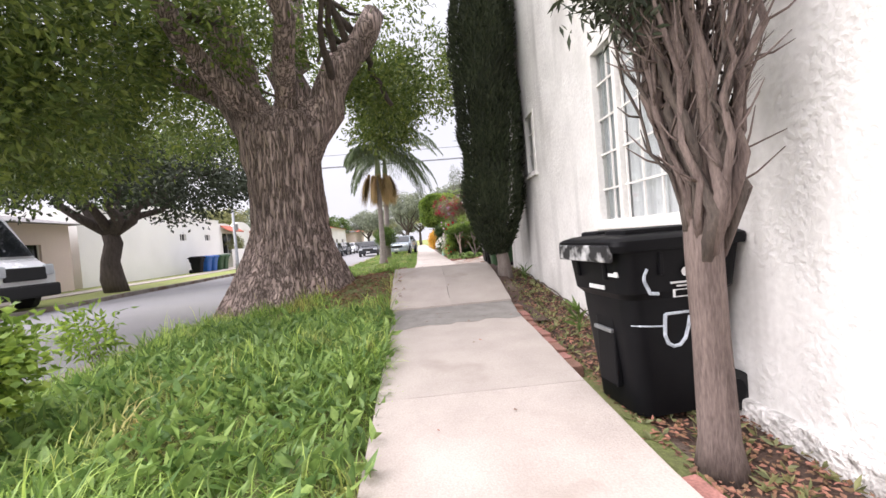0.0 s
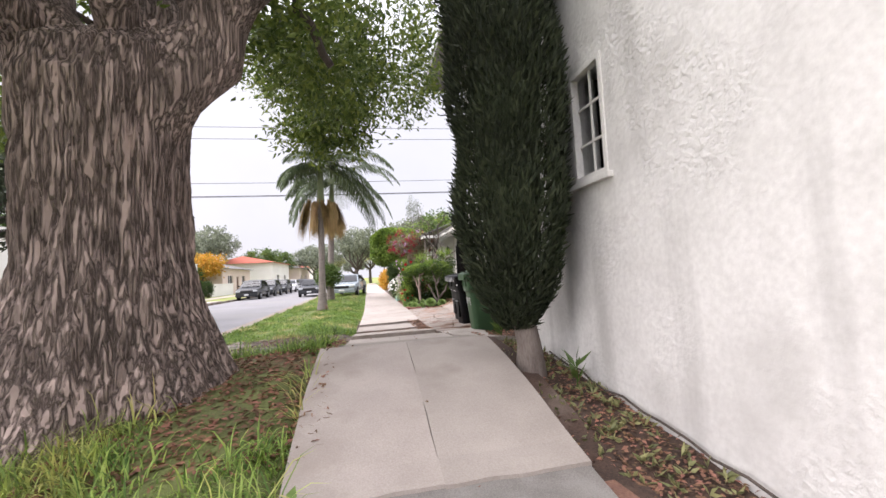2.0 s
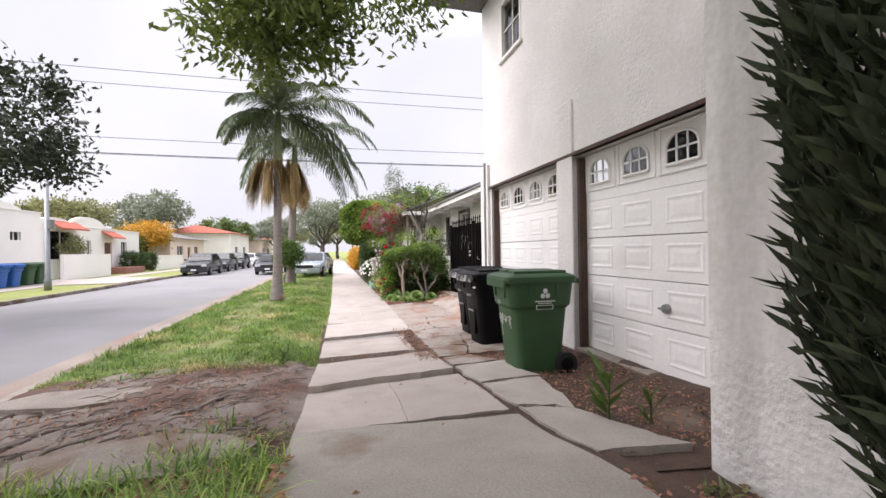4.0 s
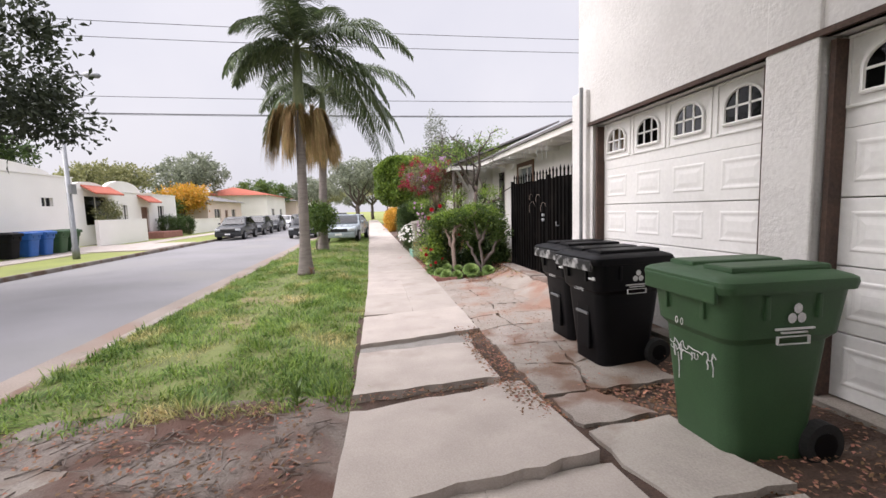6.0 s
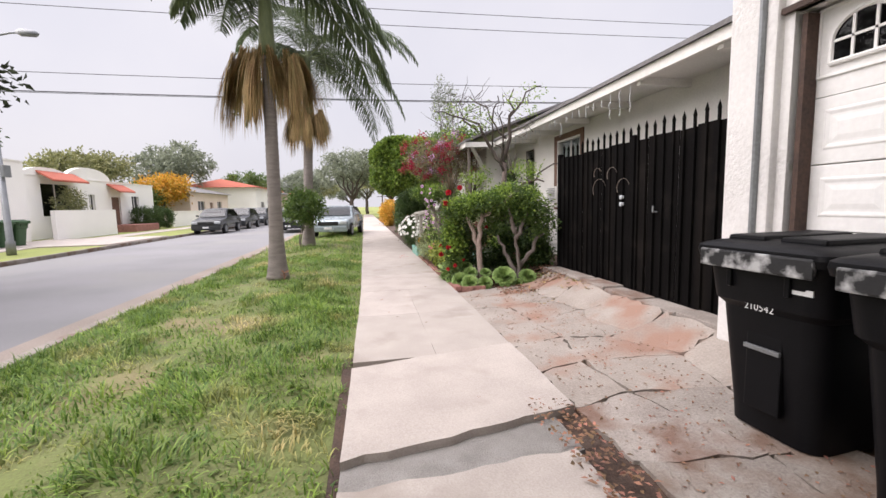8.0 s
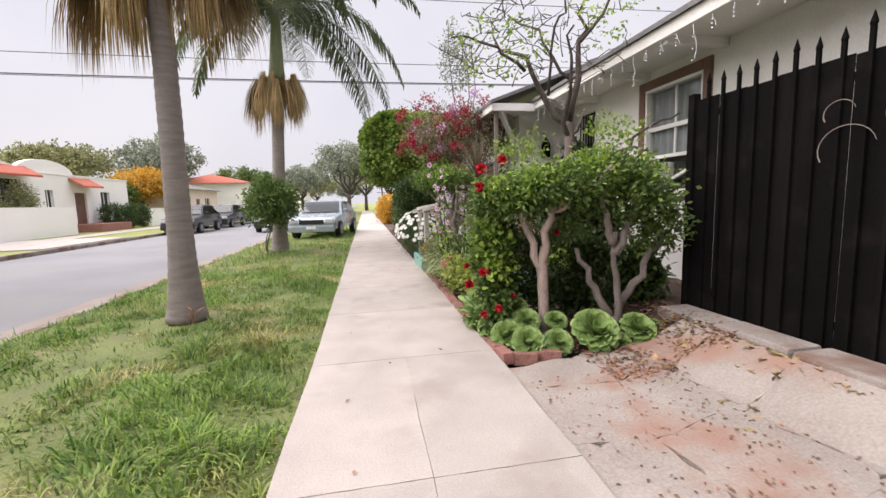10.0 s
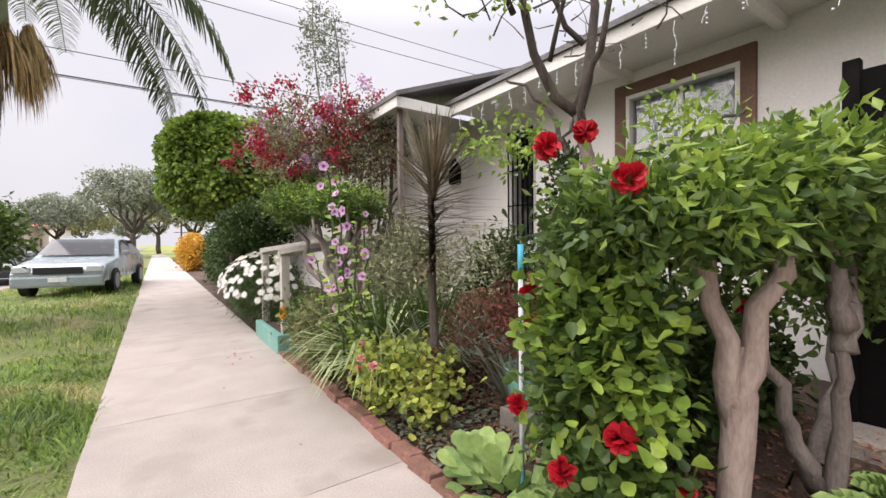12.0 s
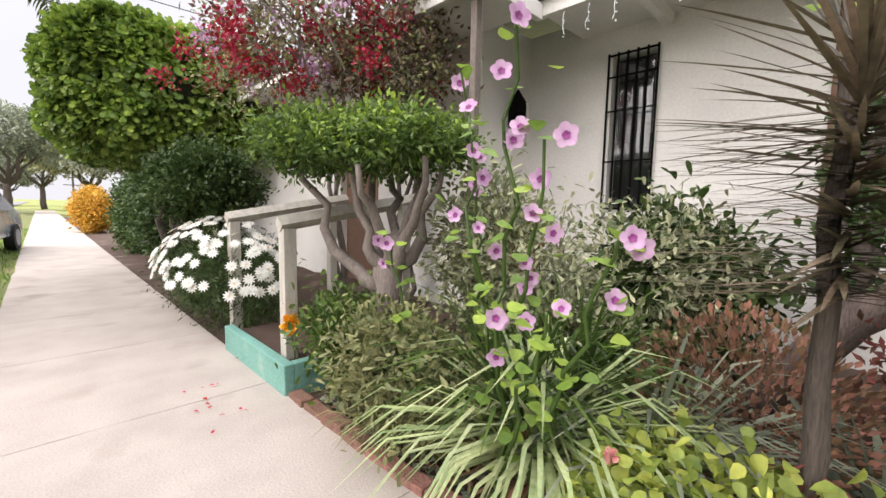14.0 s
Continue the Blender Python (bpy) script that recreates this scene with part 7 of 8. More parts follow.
def far_house(name, x0, x1, y0, y1, H, m, lab, wins, roof="flat", doors=(), humps=()):
    """Front faces the street (+x) at x1. wins, doors: (y0, y1, z0, z1)."""
    d = thing(name, ((x0 + x1) / 2, (y0 + y1) / 2, -0.05), lab, "house")
    wall_with_holes("front_wall", "y", x1 - 0.25, 0.25, y0, y1, -0.1, H, list(wins) + list(doors), m, d)
    part("side_wall", wbox(x0, y0, -0.1, x1 - 0.25, y0 + 0.25, H), m, d, world=True)
    part("side_wall", wbox(x0, y1 - 0.25, -0.1, x1 - 0.25, y1, H), m, d, world=True)
    part("back_wall", wbox(x0 - 0.25, y0, -0.1, x0, y1, H), m, d, world=True)
    if roof == "flat":
        part("roof", wbox(x0, y0 + 0.25, H - 0.4, x1 - 0.25, y1 - 0.25, H - 0.3), ROOF, d, world=True)
        part("coping", wbox(x1 - 0.28, y0 - 0.03, H, x1 + 0.04, y1 + 0.03, H + 0.07), STUCCO_FAR, d, world=True)
    else:
        b = nb()
        xm = (x0 + x1) / 2
        e = 0.5
        vs = [b.verts.new(v) for v in ((x0 - e, y0 - e, H), (x1 + e, y0 - e, H), (x1 + e, y1 + e, H), (x0 - e, y1 + e, H), (xm, y0 + 1.5, H + 1.3), (xm, y1 - 1.5, H + 1.3))]
        for f in ((0, 1, 4), (1, 2, 5, 4), (2, 3, 5), (3, 0, 4, 5), (3, 2, 1, 0)):
            b.faces.new([vs[i] for i in f])
        bmesh.ops.recalc_face_normals(b, faces=b.faces)
        part("roof", b, {"hip": ROOF, "red": ROOF_RED}[roof], d, world=True)
    for a in wins:
        w = part("window", wbox(x1 - 0.2, a[0], a[2], x1 - 0.15, a[1], a[3]), CAR_GLASS, d, world=True)
        for q in ((a[0] + a[1]) / 2 - 0.03, a[0], a[1] - 0.06):
            part("frame_bar", wbox(x1 - 0.14, q, a[2], x1 - 0.1, q + 0.06, a[3]), TRIM_WHITE, w)
        # thin black sheet painted as the shade behind the glass
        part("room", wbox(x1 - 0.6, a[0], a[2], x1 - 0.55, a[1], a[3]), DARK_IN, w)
    for a in doors:
        part("door", wbox(x1 - 0.2, a[0], a[2], x1 - 0.12, a[1], a[3]), BROWN_TRIM, d, world=True)
    for yc, w2, hh in humps:
        b = nb()
        n = 12
        f = [b.verts.new((x1 - 0.25, yc + w2 * math.cos(math.pi * k / n), H + hh * math.sin(math.pi * k / n))) for k in range(n + 1)]
        g = [b.verts.new((x1, v.co.y, v.co.z)) for v in f]
        b.faces.new(f), b.faces.new(g[::-1])
        for k in range(n):
            b.faces.new((f[k], f[k + 1], g[k + 1], g[k]))
        bmesh.ops.recalc_face_normals(b, faces=b.faces)
        part("parapet_curve", b, m, d, world=True)
    return d


far_house("white_house", -26, -16.2, 21.5, 36.0, 3.9, STUCCO_FAR, "long white stucco house with curved parapet", [(30.2, 31.0, 2.3, 2.75), (33.6, 34.4, 2.3, 2.75)], "flat", (), [(29, 5.5, 0.6)])
hb = far_house("spanish_house", -27, -17.0, 37.0, 50.5, 3.4, STUCCO_FAR, "white Spanish-style house with small red tile awnings", [(38.2, 40.6, 1.2, 3.0), (42.2, 42.8, 1.4, 2.5), (47.2, 48.2, 1.2, 2.5)], "flat", [(44.6, 45.7, 0.1, 2.4)], [(42.5, 2.2, 0.8), (38.8, 1.8, 0.5)])
for y0, y1, z in ((38.0, 41.0, 3.1), (44.2, 46.2, 2.7)):
    b = nb()
    vs = [b.verts.new(v) for v in ((-17.0, y0, z + 0.5), (-17.0, y1, z + 0.5), (-16.2, y1, z), (-16.2, y0, z))]
    f = b.faces.new(vs)
    e = bmesh.ops.extrude_face_region(b, geom=[f])
    bmesh.ops.translate(b, verts=[v for v in e["geom"] if isinstance(v, bmesh.types.BMVert)], vec=(0, 0, 0.1))
    bmesh.ops.recalc_face_normals(b, faces=b.faces)
    part("tile_awning", b, ROOF_RED, hb, "red clay tile awning", world=True)
part("porch_step", wbox(-17.0, 43.8, -0.1, -15.2, 47.0, 0.45, bevel=0.02), BRICK, hb, "red brick porch step", world=True)
far_house("tan_house", -27, -15.8, 4, 20.5, 3.0, STUCCO_PINK, "pale tan house with an arched porch and low roof", [(7.0, 10.0, 0.2, 2.3), (17.6, 19.0, 0.9, 2.1)], "hip", [(13.0, 15.6, 0.0, 2.3)])
far_house("yellow_house", -26, -17, 58, 70, 3.2, STUCCO_PINK, "cream bungalow with a low gable roof", [(60, 62, 1, 2.3), (66, 67.5, 1, 2.3)], "hip", [(63.5, 64.5, 0, 2.2)])
far_house("red_roof_house", -25, -15, 76, 90, 4.5, STUCCO_FAR, "white house with a red tiled roof far down the street", [(79, 81, 1, 2.4), (85, 87, 1, 2.4)], "red")
far_house("far_house", -24, -14, 96, 112, 4.0, STUCCO_PINK, "pale house at the end of the street", [(99, 101, 1, 2.4), (105, 107, 1, 2.4)], "hip")
far_house("far_house", -24, -14, 118, 134, 4.5, STUCCO_FAR, "white house at the end of the street", [(121, 123, 1, 2.4)], "red")
lw = nb()
box(lw, -16.0, 51, -0.1, -15.8, 58, 1.25)
box(lw, -16.05, 51, 1.25, -15.75, 58, 1.32)
tagged(part("garden_wall", lw, STUCCO_FAR), "low white stucco garden wall across the street", "wall", kind="structure")
lw = nb()
box(lw, -15.4, 36.2, -0.1, -15.2, 41.5, 1.5)
tagged(part("garden_wall_low", lw, STUCCO_FAR), "low white stucco wall before the house", "wall", kind="structure")

for k, (yv, xx, m, lab) in enumerate(((29.2, -14.7, BLACK_PLASTIC, "black"), (30.1, -14.6, BLUE_PLASTIC, "blue"), (30.95, -14.6, BLUE_PLASTIC, "blue"), (31.9, -14.6, GREEN_PLASTIC, "green"), (32.7, -14.6, GREEN_PLASTIC, "green"))):
    wheelie_bin((xx, yv, -0.02), 180, m, m, lab + " wheeled bin on the pavement across the street", "green")

lamp = thing("street_lamp", (-11.7, 28.4, -0.06), "grey steel street lamp with a curved arm", "street lamp")
part("pole", tube(nb(), [(-11.7, 28.4, -0.1), (-11.7, 28.4, 0.4), (-11.7, 28.4, 0.45), (-11.7, 28.4, 6.7)], [0.13, 0.13, 0.1, 0.06], 14), STEEL, lamp, world=True, smooth=True)
part("arm", tube(nb(), [(-11.7, 28.4, 6.6), (-11.6, 28.4, 6.95), (-11.3, 28.4, 7.2), (-10.9, 28.4, 7.3), (-10.6, 28.4, 7.32)], [0.05, 0.045, 0.04, 0.035, 0.035], 10), STEEL, lamp, world=True, smooth=True)
part("lantern", tube(nb(), [(-10.75, 28.4, 7.33), (-10.6, 28.4, 7.32), (-10.2, 28.4, 7.30), (-10.1, 28.4, 7.3)], [0.04, 0.12, 0.11, 0.03], 12), STEEL, lamp, world=True, smooth=True)
part("service_box", wbox(-11.62, 28.25, 2.6, -11.5, 28.55, 3.0, bevel=0.01), STEEL, lamp, world=True)

for k, (x, yv, H) in enumerate(((-30, 85, 11), (4.6, 110, 10.5), (-48, 44, 16.6), (34, 44, 16.6))):
    p = thing("utility_pole", (x, yv, 0), "tall wooden utility pole with crossarms", "utility pole", "utility poles")
    part("pole", tube(nb(), [(0, 0, -0.3), (0, 0, H)], [0.16, 0.11], 10), BARK_DARK, p)
    for z in (H - 0.5, H - 1.6, H - 5.8, H - 7.0):
        part("crossarm", wbox(-1.2, -0.06, z, 1.2, 0.06, z + 0.12), BARK_DARK, p)
for k, (z0, z1, r0) in enumerate(((16.22, 16.2, 0.022), (15.12, 15.1, 0.022), (10.95, 10.92, 0.022), (9.75, 9.72, 0.035), (9.66, 9.64, 0.02))):
    a, c = (-48, 44 + 0.03 * (k % 2), z0), (34, 44 + 0.03 * (k % 2), z1)
    t = part("overhead_cable", tube(nb(), bend(a, c, 14, 0.5), [r0] * 14, 5), CABLE)
    tagged(t, "thin dark overhead cable across the street", "cable", "overhead cables")

for k, (x, yv, H, R, m, lab, lf) in enumerate((
        (-19, 56, 4.6, 2.4, YELLOW_LEAF, "orange-flowering tree beyond the white wall", 0.3), (-20, 53.5, 3.6, 1.8, LEAF_MID, "small green tree beside the white wall", 0.25), (-29, 46, 9.0, 3.4, LEAF_DARK, "dark round tree behind the white house", 0.35),
        (-24, 72, 10, 4.5, LEAF_GREY, "hazy grey-green tree behind the houses", 0.4), (-30, 64, 8, 4.5, LEAF_OLIVE, "olive tree behind the houses", 0.4), (-20, 93, 8, 5, LEAF_MID, "green street tree far off", 0.4),
        (5.5, 54, 8.0, 3.6, LEAF_GREY, "tall grey-green tree beside the pavement", 0.32), (-1.2, 70, 9.0, 4.0, LEAF_GREY, "grey-green street tree far along the verge", 0.35), (4.5, 76, 9, 4.5, LEAF_OLIVE, "olive street tree far off", 0.4), (-12, 104, 9, 5, LEAF_GREY, "hazy street tree far off", 0.45),
        (1, 100, 11, 6, LEAF_GREY, "hazy grey-green street tree far off", 0.45), (9, 44, 7, 3.5, LEAF_MID, "green tree behind the hedge", 0.3), (-13, 140, 9, 6, LEAF_OLIVE, "tree at the end of the street", 0.5), (-4, 150, 10, 7, LEAF_GREY, "tree at the end of the street", 0.5))):
    tree("street_tree", (x, yv, -0.1), H, R, 0.18 + H * 0.012, lab, m, lf, 240, k + 11, 0.3, 30, spread=0.3)
for k, (x, yv) in enumerate(((-16.2, 46.6), (-16.0, 48.2), (-15.8, 49.6))):
    shrub((x, yv, -0.05), [((x, yv, 0.85), (0.55, 0.55, 0.85), 120)], "rounded dark green bush before the white house", LEAF_DARK, 0.12, 0.06, 26, 0.1, 3, 0.8, 0.2, 0.03)
shrub((-16.3, 39.4, 0.5), [((-16.4, 39.4, 1.9), (0.4, 1.1, 0.8), 90)], "leafy olive bush before the window", LEAF_OLIVE, 0.14, 0.06, 26, 0.12, 3, 1.4, 0.3, 0.03)
sap = shrub((-1.85, 26.1, 0.0), [((-1.65, 26.2, 1.35), (0.6, 0.6, 0.5), 170)], "young leafy sapling beside the palm", LEAF_MID, 0.1, 0.05, 28, 0.1, 3, 1.4, 0.3, 0.018)
shrub((-2.4, 2.55, -0.1), [((-2.4, 2.55, 0.48), (0.42, 0.45, 0.36), 230)], "clipped bright green bush at the kerb", LEAF_BRIGHT, 0.07, 0.04, 30, 0.07, 4, 0.5, 0.2, 0.02)
shrub((-3.0, 4.5, -0.1), [((-3.0, 4.5, 0.3), (0.22, 0.22, 0.22), 30)], "small leafy sapling at the kerb", LEAF_BRIGHT, 0.09, 0.03, 16, 0.07, 3, 0.45, 0.15, 0.008)
# ---- grass, litter, cracks ----
def mow(name, x0, x1, y0, y1, n, Lr, lab, holes=(), m=GRASS):
    xs, ys = RNG.uniform(x0, x1, n), RNG.uniform(y0, y1, n)
    dens = np.array([noise.noise(Vector((a * 0.9, c * 0.9, 2.0))) for a, c in zip(xs, ys)])
    edge = np.array([XL(c) for c in ys])
    ok = (xs < edge + RNG.normal(size=n) * 0.02) & (RNG.uniform(-0.75, 0.6, n) < dens + 0.25)
    for hx, hy, hr in holes:
        ok &= np.hypot(xs - hx, ys - hy) > hr * RNG.uniform(0.8, 1.2, n)
    xs, ys, dens = xs[ok], ys[ok], dens[ok]
    k = len(xs)
    P = np.stack([xs, ys, [G(a, c) - 0.015 for a, c in zip(xs, ys)]], 1)
    tuft_n = np.array([(noise.noise(Vector((a * 3.1, c * 3.1, 7.0))), noise.noise(Vector((a * 2.3, c * 2.3, 17.0))), noise.noise(Vector((a * 2.3, c * 2.3, 27.0)))) for a, c in zip(xs, ys)])
    D = np.stack([RNG.normal(size=k) * 0.45 + tuft_n[:, 1] * 1.3, RNG.normal(size=k) * 0.45 + tuft_n[:, 2] * 1.3, np.ones(k)], 1)
    L = RNG.uniform(*Lr, k) * (1 + 0.6 * dens) * np.clip(1 + 1.1 * tuft_n[:, 0], 0.35, 1.9)
    ob = part(name, blade_mesh(name, P, D, L, RNG.uniform(0.006, 0.013, k), 0.5), m)
    return tagged(ob, lab, "grass", kind="stuff")


TREE = [(-1.93, 7.75, 1.25), (-0.75, 7.6, 0.75), (-0.6, 6.7, 0.5)]
mow("grass_near", -3.0, 0.05, -1.0, 9.4, 75000, (0.09, 0.27), "lush uncut grass on the parkway strip", TREE, GRASS_LUSH)
mow("grass_mid", -3.0, 0.2, 12.3, 24.0, 80000, (0.05, 0.13), "patchy green grass on the parkway strip", [(-1.37, 20.0, 0.4)])
mow("grass_far", -3.0, 0.25, 24.0, 45.0, 30000, (0.09, 0.2), "green grass further along the parkway strip")
mow("grass_apron", -3.0, 0.0, 9.2, 10.0, 2500, (0.05, 0.13), "thin grass at the edge of the bare dirt")
n = 1500
xs, ys = RNG.uniform(-2.4, -0.05, n), RNG.uniform(0.2, 5.6, n)
P = np.stack([xs, ys, [G(a, c) + 0.02 for a, c in zip(xs, ys)]], 1)
P = np.repeat(P, 5, 0) + RNG.normal(size=(n * 5, 3)) * [0.05, 0.05, 0.03] + [0, 0, 0.06]
tagged(part("broadleaf_weeds", leaf_mesh("broadleaf_weeds", P, RNG.normal(size=(n * 5, 3)) * [1, 1, 0.3] + [0, 0, 0.75], RNG.uniform(0.06, 0.17, n * 5), RNG.uniform(0.025, 0.06, n * 5)), LEAF_WEED), "broad-leaved weeds in the uncut grass", "weeds", kind="stuff")
n = 2500
ys = RNG.uniform(1.0, 8.3, n)
xs = np.array([RNG.uniform(XR(c) + 0.1, 2.2) for c in ys])
P = np.stack([xs, ys, [G(a, c) + 0.01 for a, c in zip(xs, ys)]], 1)
tagged(part("strip_weeds", leaf_mesh("strip_weeds", P[:420].repeat(4, 0), RNG.normal(size=(1680, 3)) * [1, 1, 0.3] + [0, 0, 0.7], RNG.uniform(0.04, 0.09, 1680), 0.022), LEAF_OLIVE), "sparse weeds along the foot of the wall", "weeds", kind="stuff")


def litter(name, n, area, size, m, lab, lift=0.012):
    x0, x1, y0, y1 = area
    xs, ys = RNG.uniform(x0, x1, n), RNG.uniform(y0, y1, n)
    z = [max(G(a, c), S(c) if XL(c) < a < XR(c) else -1) + lift for a, c in zip(xs, ys)]
    P = np.stack([xs, ys, z], 1)
    D = RNG.normal(size=(n, 3)) * [1, 1, 0.15]
    tagged(part(name, leaf_mesh(name, P, D, RNG.uniform(0.5, 1.3, n) * size, RNG.uniform(0.4, 0.7, n) * size, 0.2, np.tile([0, 0, 1.0], (n, 1))), m), lab, "fallen leaves", kind="stuff")


litter("strip_leaf_litter", 6000, (1.52, 2.2, 0.3, 8.3), 0.042, LEAF_BROWN, "brown leaf litter along the wall")
litter("tree_leaf_litter", 3600, (-1.6, 0.05, 6.1, 9.2), 0.06, LEAF_BROWN, "brown leaf litter at the foot of the big tree")
litter("drive_leaf_litter", 3400, (1.7, 3.2, 8.7, 12.2), 0.036, LEAF_BROWN, "brown leaf litter on the broken driveway")
litter("bin_leaf_litter", 700, (1.75, 3.25, 11.4, 12.35), 0.05, LEAF_BROWN, "dry leaf litter between the bins", 0.02)
litter("gap_leaf_litter", 1300, (1.3, 1.85, 11.6, 14.2), 0.04, LEAF_BROWN, "dry leaf litter in the gap beside the slabs")
litter("seam_leaf_litter", 160, (0.05, 1.5, 12.28, 12.45), 0.035, LEAF_BROWN, "leaf litter in the gap between two slabs", 0.0)
litter("dirt_leaf_litter", 2600, (-2.6, -0.1, 9.5, 12.5), 0.042, LEAF_BROWN, "dry leaves and chips on the bare dirt")
litter("gate_leaf_litter", 900, (2.5, 3.3, 16.6, 18.1), 0.07, STRAW, "straw-coloured fallen leaves by the gate", 0.03)
litter("bed_leaf_litter", 1800, (2.3, 3.5, 17.4, 18.9), 0.042, LEAF_BROWN, "brown leaf litter between the bed and the gate", 0.055)
litter("slab_leaf_litter", 1300, (1.7, 3.25, 12.2, 17.6), 0.028, LEAF_BROWN, "small dry leaves scattered over the cracked driveway", 0.05)
litter("garden_leaf_litter", 5200, (1.78, 3.6, 18.7, 22.3), 0.045, LEAF_BROWN, "dead brown leaves covering the soil of the bed", 0.05)
litter("garden_straw", 2600, (1.78, 3.2, 18.9, 22.3), 0.06, LEAF_GREY, "grey dry stalks lying in the bed", 0.06)
litter("path_leaf_litter", 60, (0.0, 1.6, 1.0, 24.0), 0.04, LEAF_BROWN, "a few small dry leaves on the pavement")
litter("fallen_petal", 12, (1.15, 1.5, 22.2, 22.9), 0.035, RED_PETAL, "fallen red petals on the pavement")
b = nb()
r = random.Random(3)
for k in range(300):
    x, yv = r.uniform(-2.6, -0.1), r.uniform(9.6, 12.3)
    a, L = r.uniform(0, 6.28), r.uniform(0.08, 0.3)
    z = G(x, yv) + 0.02
    tube(b, [(x, yv, z), (x + L * 0.5 * math.cos(a), yv + L * 0.5 * math.sin(a), z + 0.01), (x + L * math.cos(a + 0.4), yv + L * math.sin(a + 0.4), z)], [0.005] * 3, 4)
tagged(part("twig_litter", b, BARK_GREY), "broken twigs on the bare dirt", "twigs", kind="stuff")

for k, (a, c) in enumerate((((-2.4, 10.3), (-1.3, 10.9)), ((-1.6, 9.9), (-0.5, 11.2)), ((-2.7, 11.3), (-1.7, 11.9)), ((-1.9, 10.5), (-2.6, 9.7)))):
    pts = [Vector((p.x, p.y, G(p.x, p.y) + 0.005)) for p in bend((a[0], a[1], 0), (c[0], c[1], 0), 12, 0, 0.05, k)]
    ob = part("surface_root", tube(nb(), pts, taper(0.035, 0.012, 12), 8, 0.3), BARK_GREY, smooth=True)
    tagged(ob, "thin grey tree root lying on the bare dirt", "root", "surface roots")

# cracked driveway slabs
drive = tagged(new("driveway"), "badly cracked old concrete driveway pieces over red soil", "driveway", kind="structure")
r = random.Random(21)
ys = [8.75, 9.7, 10.55, 11.5, 12.15, 12.8, 13.4, 14.1, 14.7, 15.4, 16.1, 16.9, 17.5, 18.0]
xs = [1.64, 2.2, 2.75, 3.24]
pt = {(i, j): (x + (r.uniform(-0.16, 0.16) if 0 < i < 3 else 0), yv + r.uniform(-0.16, 0.16)) for i, x in enumerate(xs) for j, yv in enumerate(ys)}
for j in range(len(ys) - 1):
    for i in range(3):
        if (j < 3 and i > 0) or (i == 2 and j < 6) or (i == 1 and j == 3):
            continue
        q = [pt[i, j], pt[i + 1, j], pt[i + 1, j + 1], pt[i, j + 1]]
        cx, cy = sum(p[0] for p in q) / 4, sum(p[1] for p in q) / 4
        gap = 0.994 if j > 6 else 0.965 if j > 3 else 0.92
        pts = []
        for a, c in zip(q, q[1:] + q[:1]):
            for t in (0, 0.17, 0.34, 0.5, 0.67, 0.84):
                e = (a[0] + (c[0] - a[0]) * t + r.uniform(-0.03, 0.03), a[1] + (c[1] - a[1]) * t + r.uniform(-0.03, 0.03))
                pts.append((cx + (e[0] - cx) * gap, cy + (e[1] - cy) * gap))
        b = nb()
        tilt = r.uniform(-0.025, 0.025) * (0.25 if j > 6 else 1.0)
        top = [b.verts.new((p, v, G(p, v) + 0.045 + tilt * (p - cx) + 0.5 * tilt * (v - cy))) for p, v in pts]
        f = b.faces.new(top)
        e = bmesh.ops.extrude_face_region(b, geom=[f])
        bmesh.ops.translate(b, verts=[v for v in e["geom"] if isinstance(v, bmesh.types.BMVert)], vec=(0, 0, -0.12))
        bmesh.ops.recalc_face_normals(b, faces=b.faces)
        part("concrete_piece", b, CONCRETE_RED if j > 6 else CONCRETE_MID if j < 3 else CONCRETE_OLD, drive)
# broken apron slab pieces in the dirt
for k, (x, yv, sx, sy) in enumerate(((-0.9, 9.55, 0.7, 0.35), (-2.2, 11.6, 0.8, 0.3), (-2.5, 9.9, 0.6, 0.4))):
    b = nb()
    n = 9
    rr = random.Random(k)
    top = [b.verts.new((x + sx * rr.uniform(0.75, 1.1) * math.cos(t), yv + sy * rr.uniform(0.75, 1.1) * math.sin(t), G(x, yv) + 0.05)) for t in np.linspace(0, 6.2832, n, endpoint=False)]
    f = b.faces.new(top)
    e = bmesh.ops.extrude_face_region(b, geom=[f])
    bmesh.ops.translate(b, verts=[v for v in e["geom"] if isinstance(v, bmesh.types.BMVert)], vec=(0, 0, -0.15))
    bmesh.ops.recalc_face_normals(b, faces=b.faces)
    part("concrete_piece", b, CONCRETE_OLD, drive)


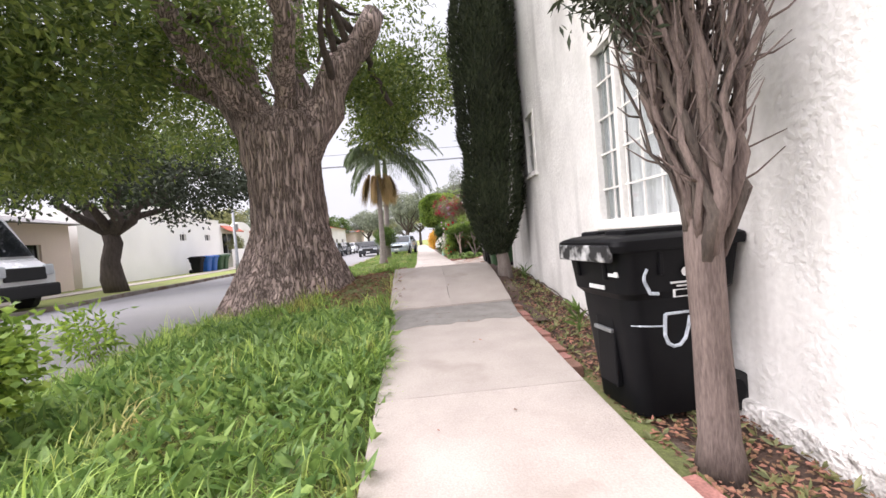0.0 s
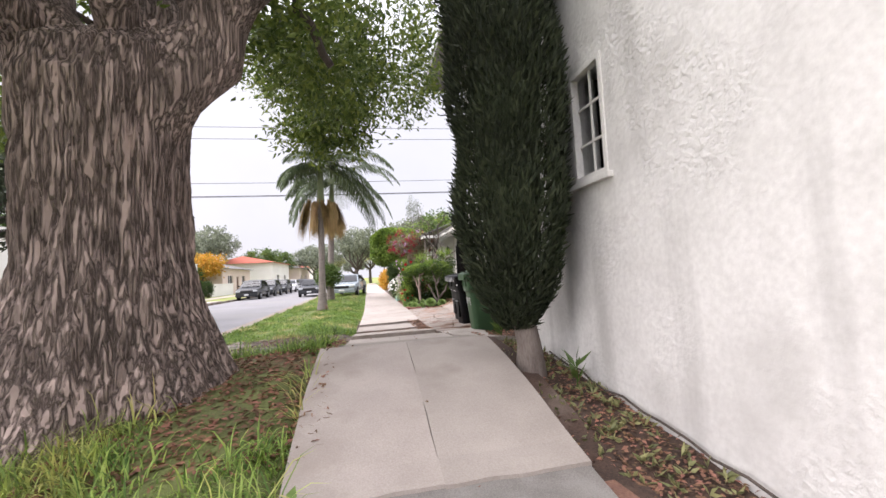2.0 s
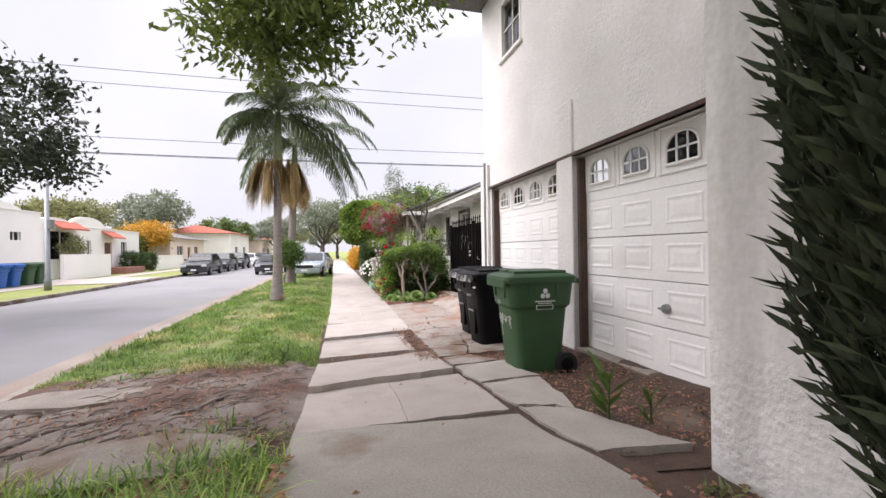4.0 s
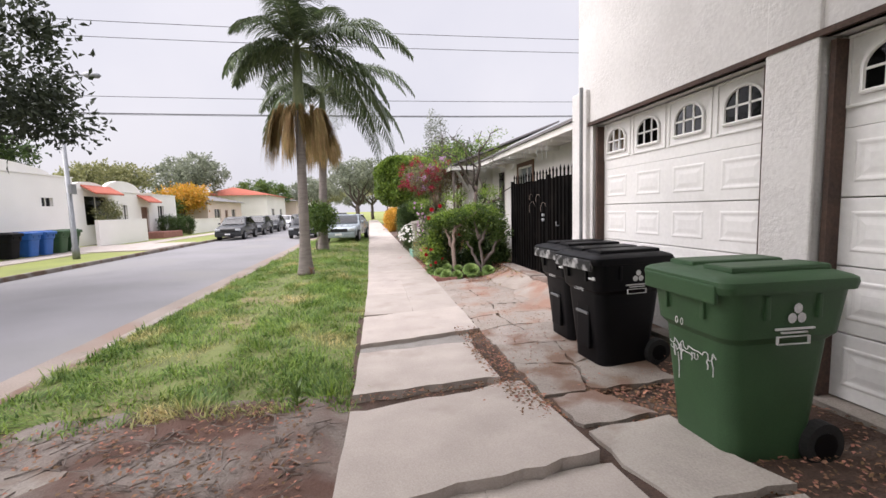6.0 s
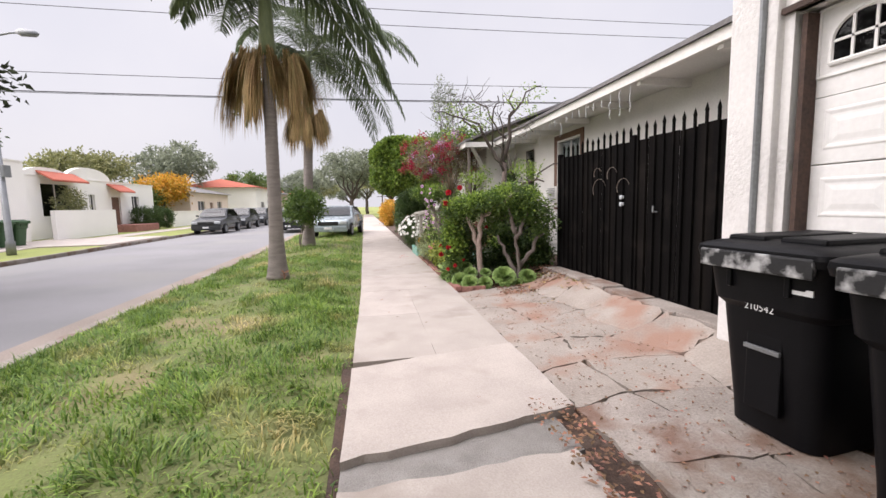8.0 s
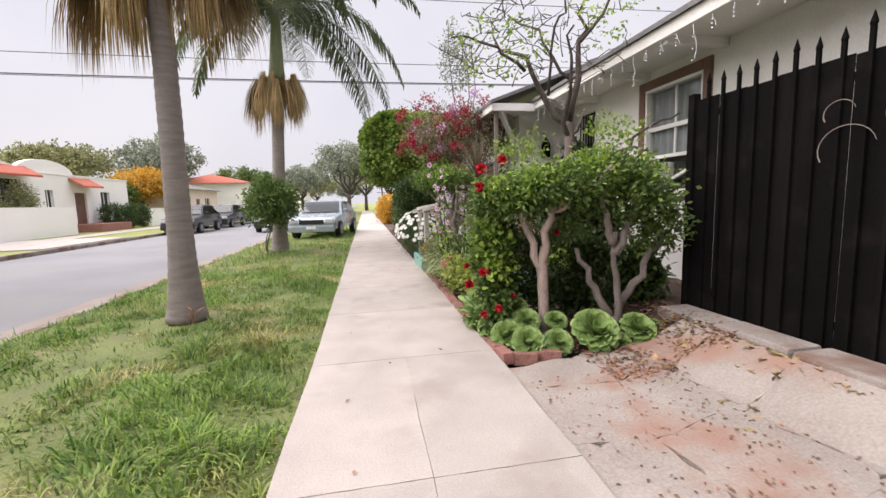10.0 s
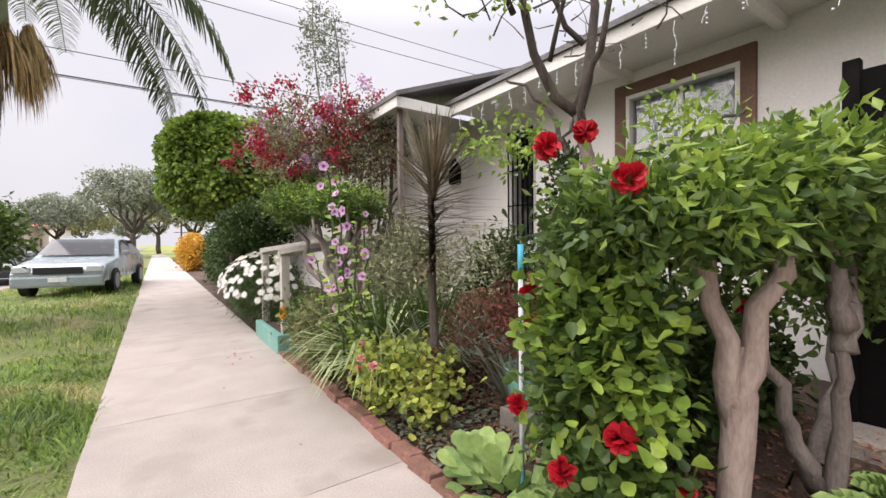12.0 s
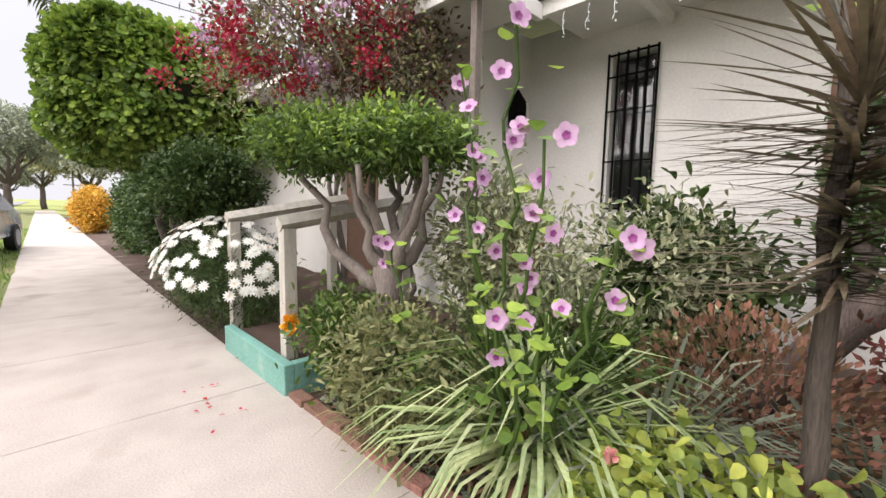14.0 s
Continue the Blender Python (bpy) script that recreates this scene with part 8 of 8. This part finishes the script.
def weed(at, n, L, lab, m=LEAF_MID):
    d = thing("weed", at, lab, "weed")
    a = RNG.uniform(0, 6.283, n)
    el = RNG.uniform(0.35, 1.2, n)
    D = np.stack([np.cos(a) * np.cos(el), np.sin(a) * np.cos(el), np.sin(el)], 1)
    P = np.tile(at, (n, 1)) + np.stack([np.zeros(n), np.zeros(n), RNG.uniform(0, L * 0.8, n)], 1)
    part("stalk", tube(nb(), [at, (at[0] + 0.01, at[1], at[2] + L * 0.9)], [0.008, 0.004], 6), m, d, world=True)
    for i in range(n):
        part("leaf", leaf_mesh("leaf", P[i:i + 1], D[i:i + 1], L * RNG.uniform(0.5, 0.8), L * 0.16, 0.15, np.array([[0, 0, 1.0]])), m, d, world=True)
    return d


weed((2.22, 9.35, G(2.22, 9.35)), 14, 0.38, "tall leafy weed in the soil beside the garage pier")
weed((2.45, 9.2, G(2.45, 9.2)), 10, 0.25, "small weed in the soil beside the garage pier")
weed((1.9, 4.35, G(1.9, 4.35)), 16, 0.3, "broad-leaved weed at the foot of the wall")
weed((2.0, 6.75, G(2.0, 6.75)), 12, 0.26, "leafy weed beside the cypress trunk")
weed((-0.35, 12.4, G(-0.35, 12.4)), 14, 0.22, "small leafy weed at the edge of the grass")
weed((-0.1, 12.55, G(-0.1, 12.55)), 8, 0.16, "pale yellow-green weed by the pavement", LEAF_BRIGHT)
weed((-1.2, 19.7, G(-1.2, 19.7)), 12, 0.2, "dry brown weed at the foot of the palm", LEAF_BROWN)
blk = part("concrete_block", wbox(1.98, 3.6, G(2.1, 3.7) - 0.05, 2.16, 3.95, G(2.1, 3.7) + 0.13, bevel=0.02), CONCRETE_OLD)
tagged(blk, "broken grey concrete block against the wall", "block")
b = nb()
tube(b, bend((2.16, 7.6, G(2.16, 7.6) + 0.06), (2.17, 4.6, G(2.17, 4.6) + 0.05), 16, 0, 0.006, 4), [0.009] * 16, 6)
tagged(part("dry_vine", b, BARK_DARK), "thin dry vine trailing along the foot of the wall", "vine")
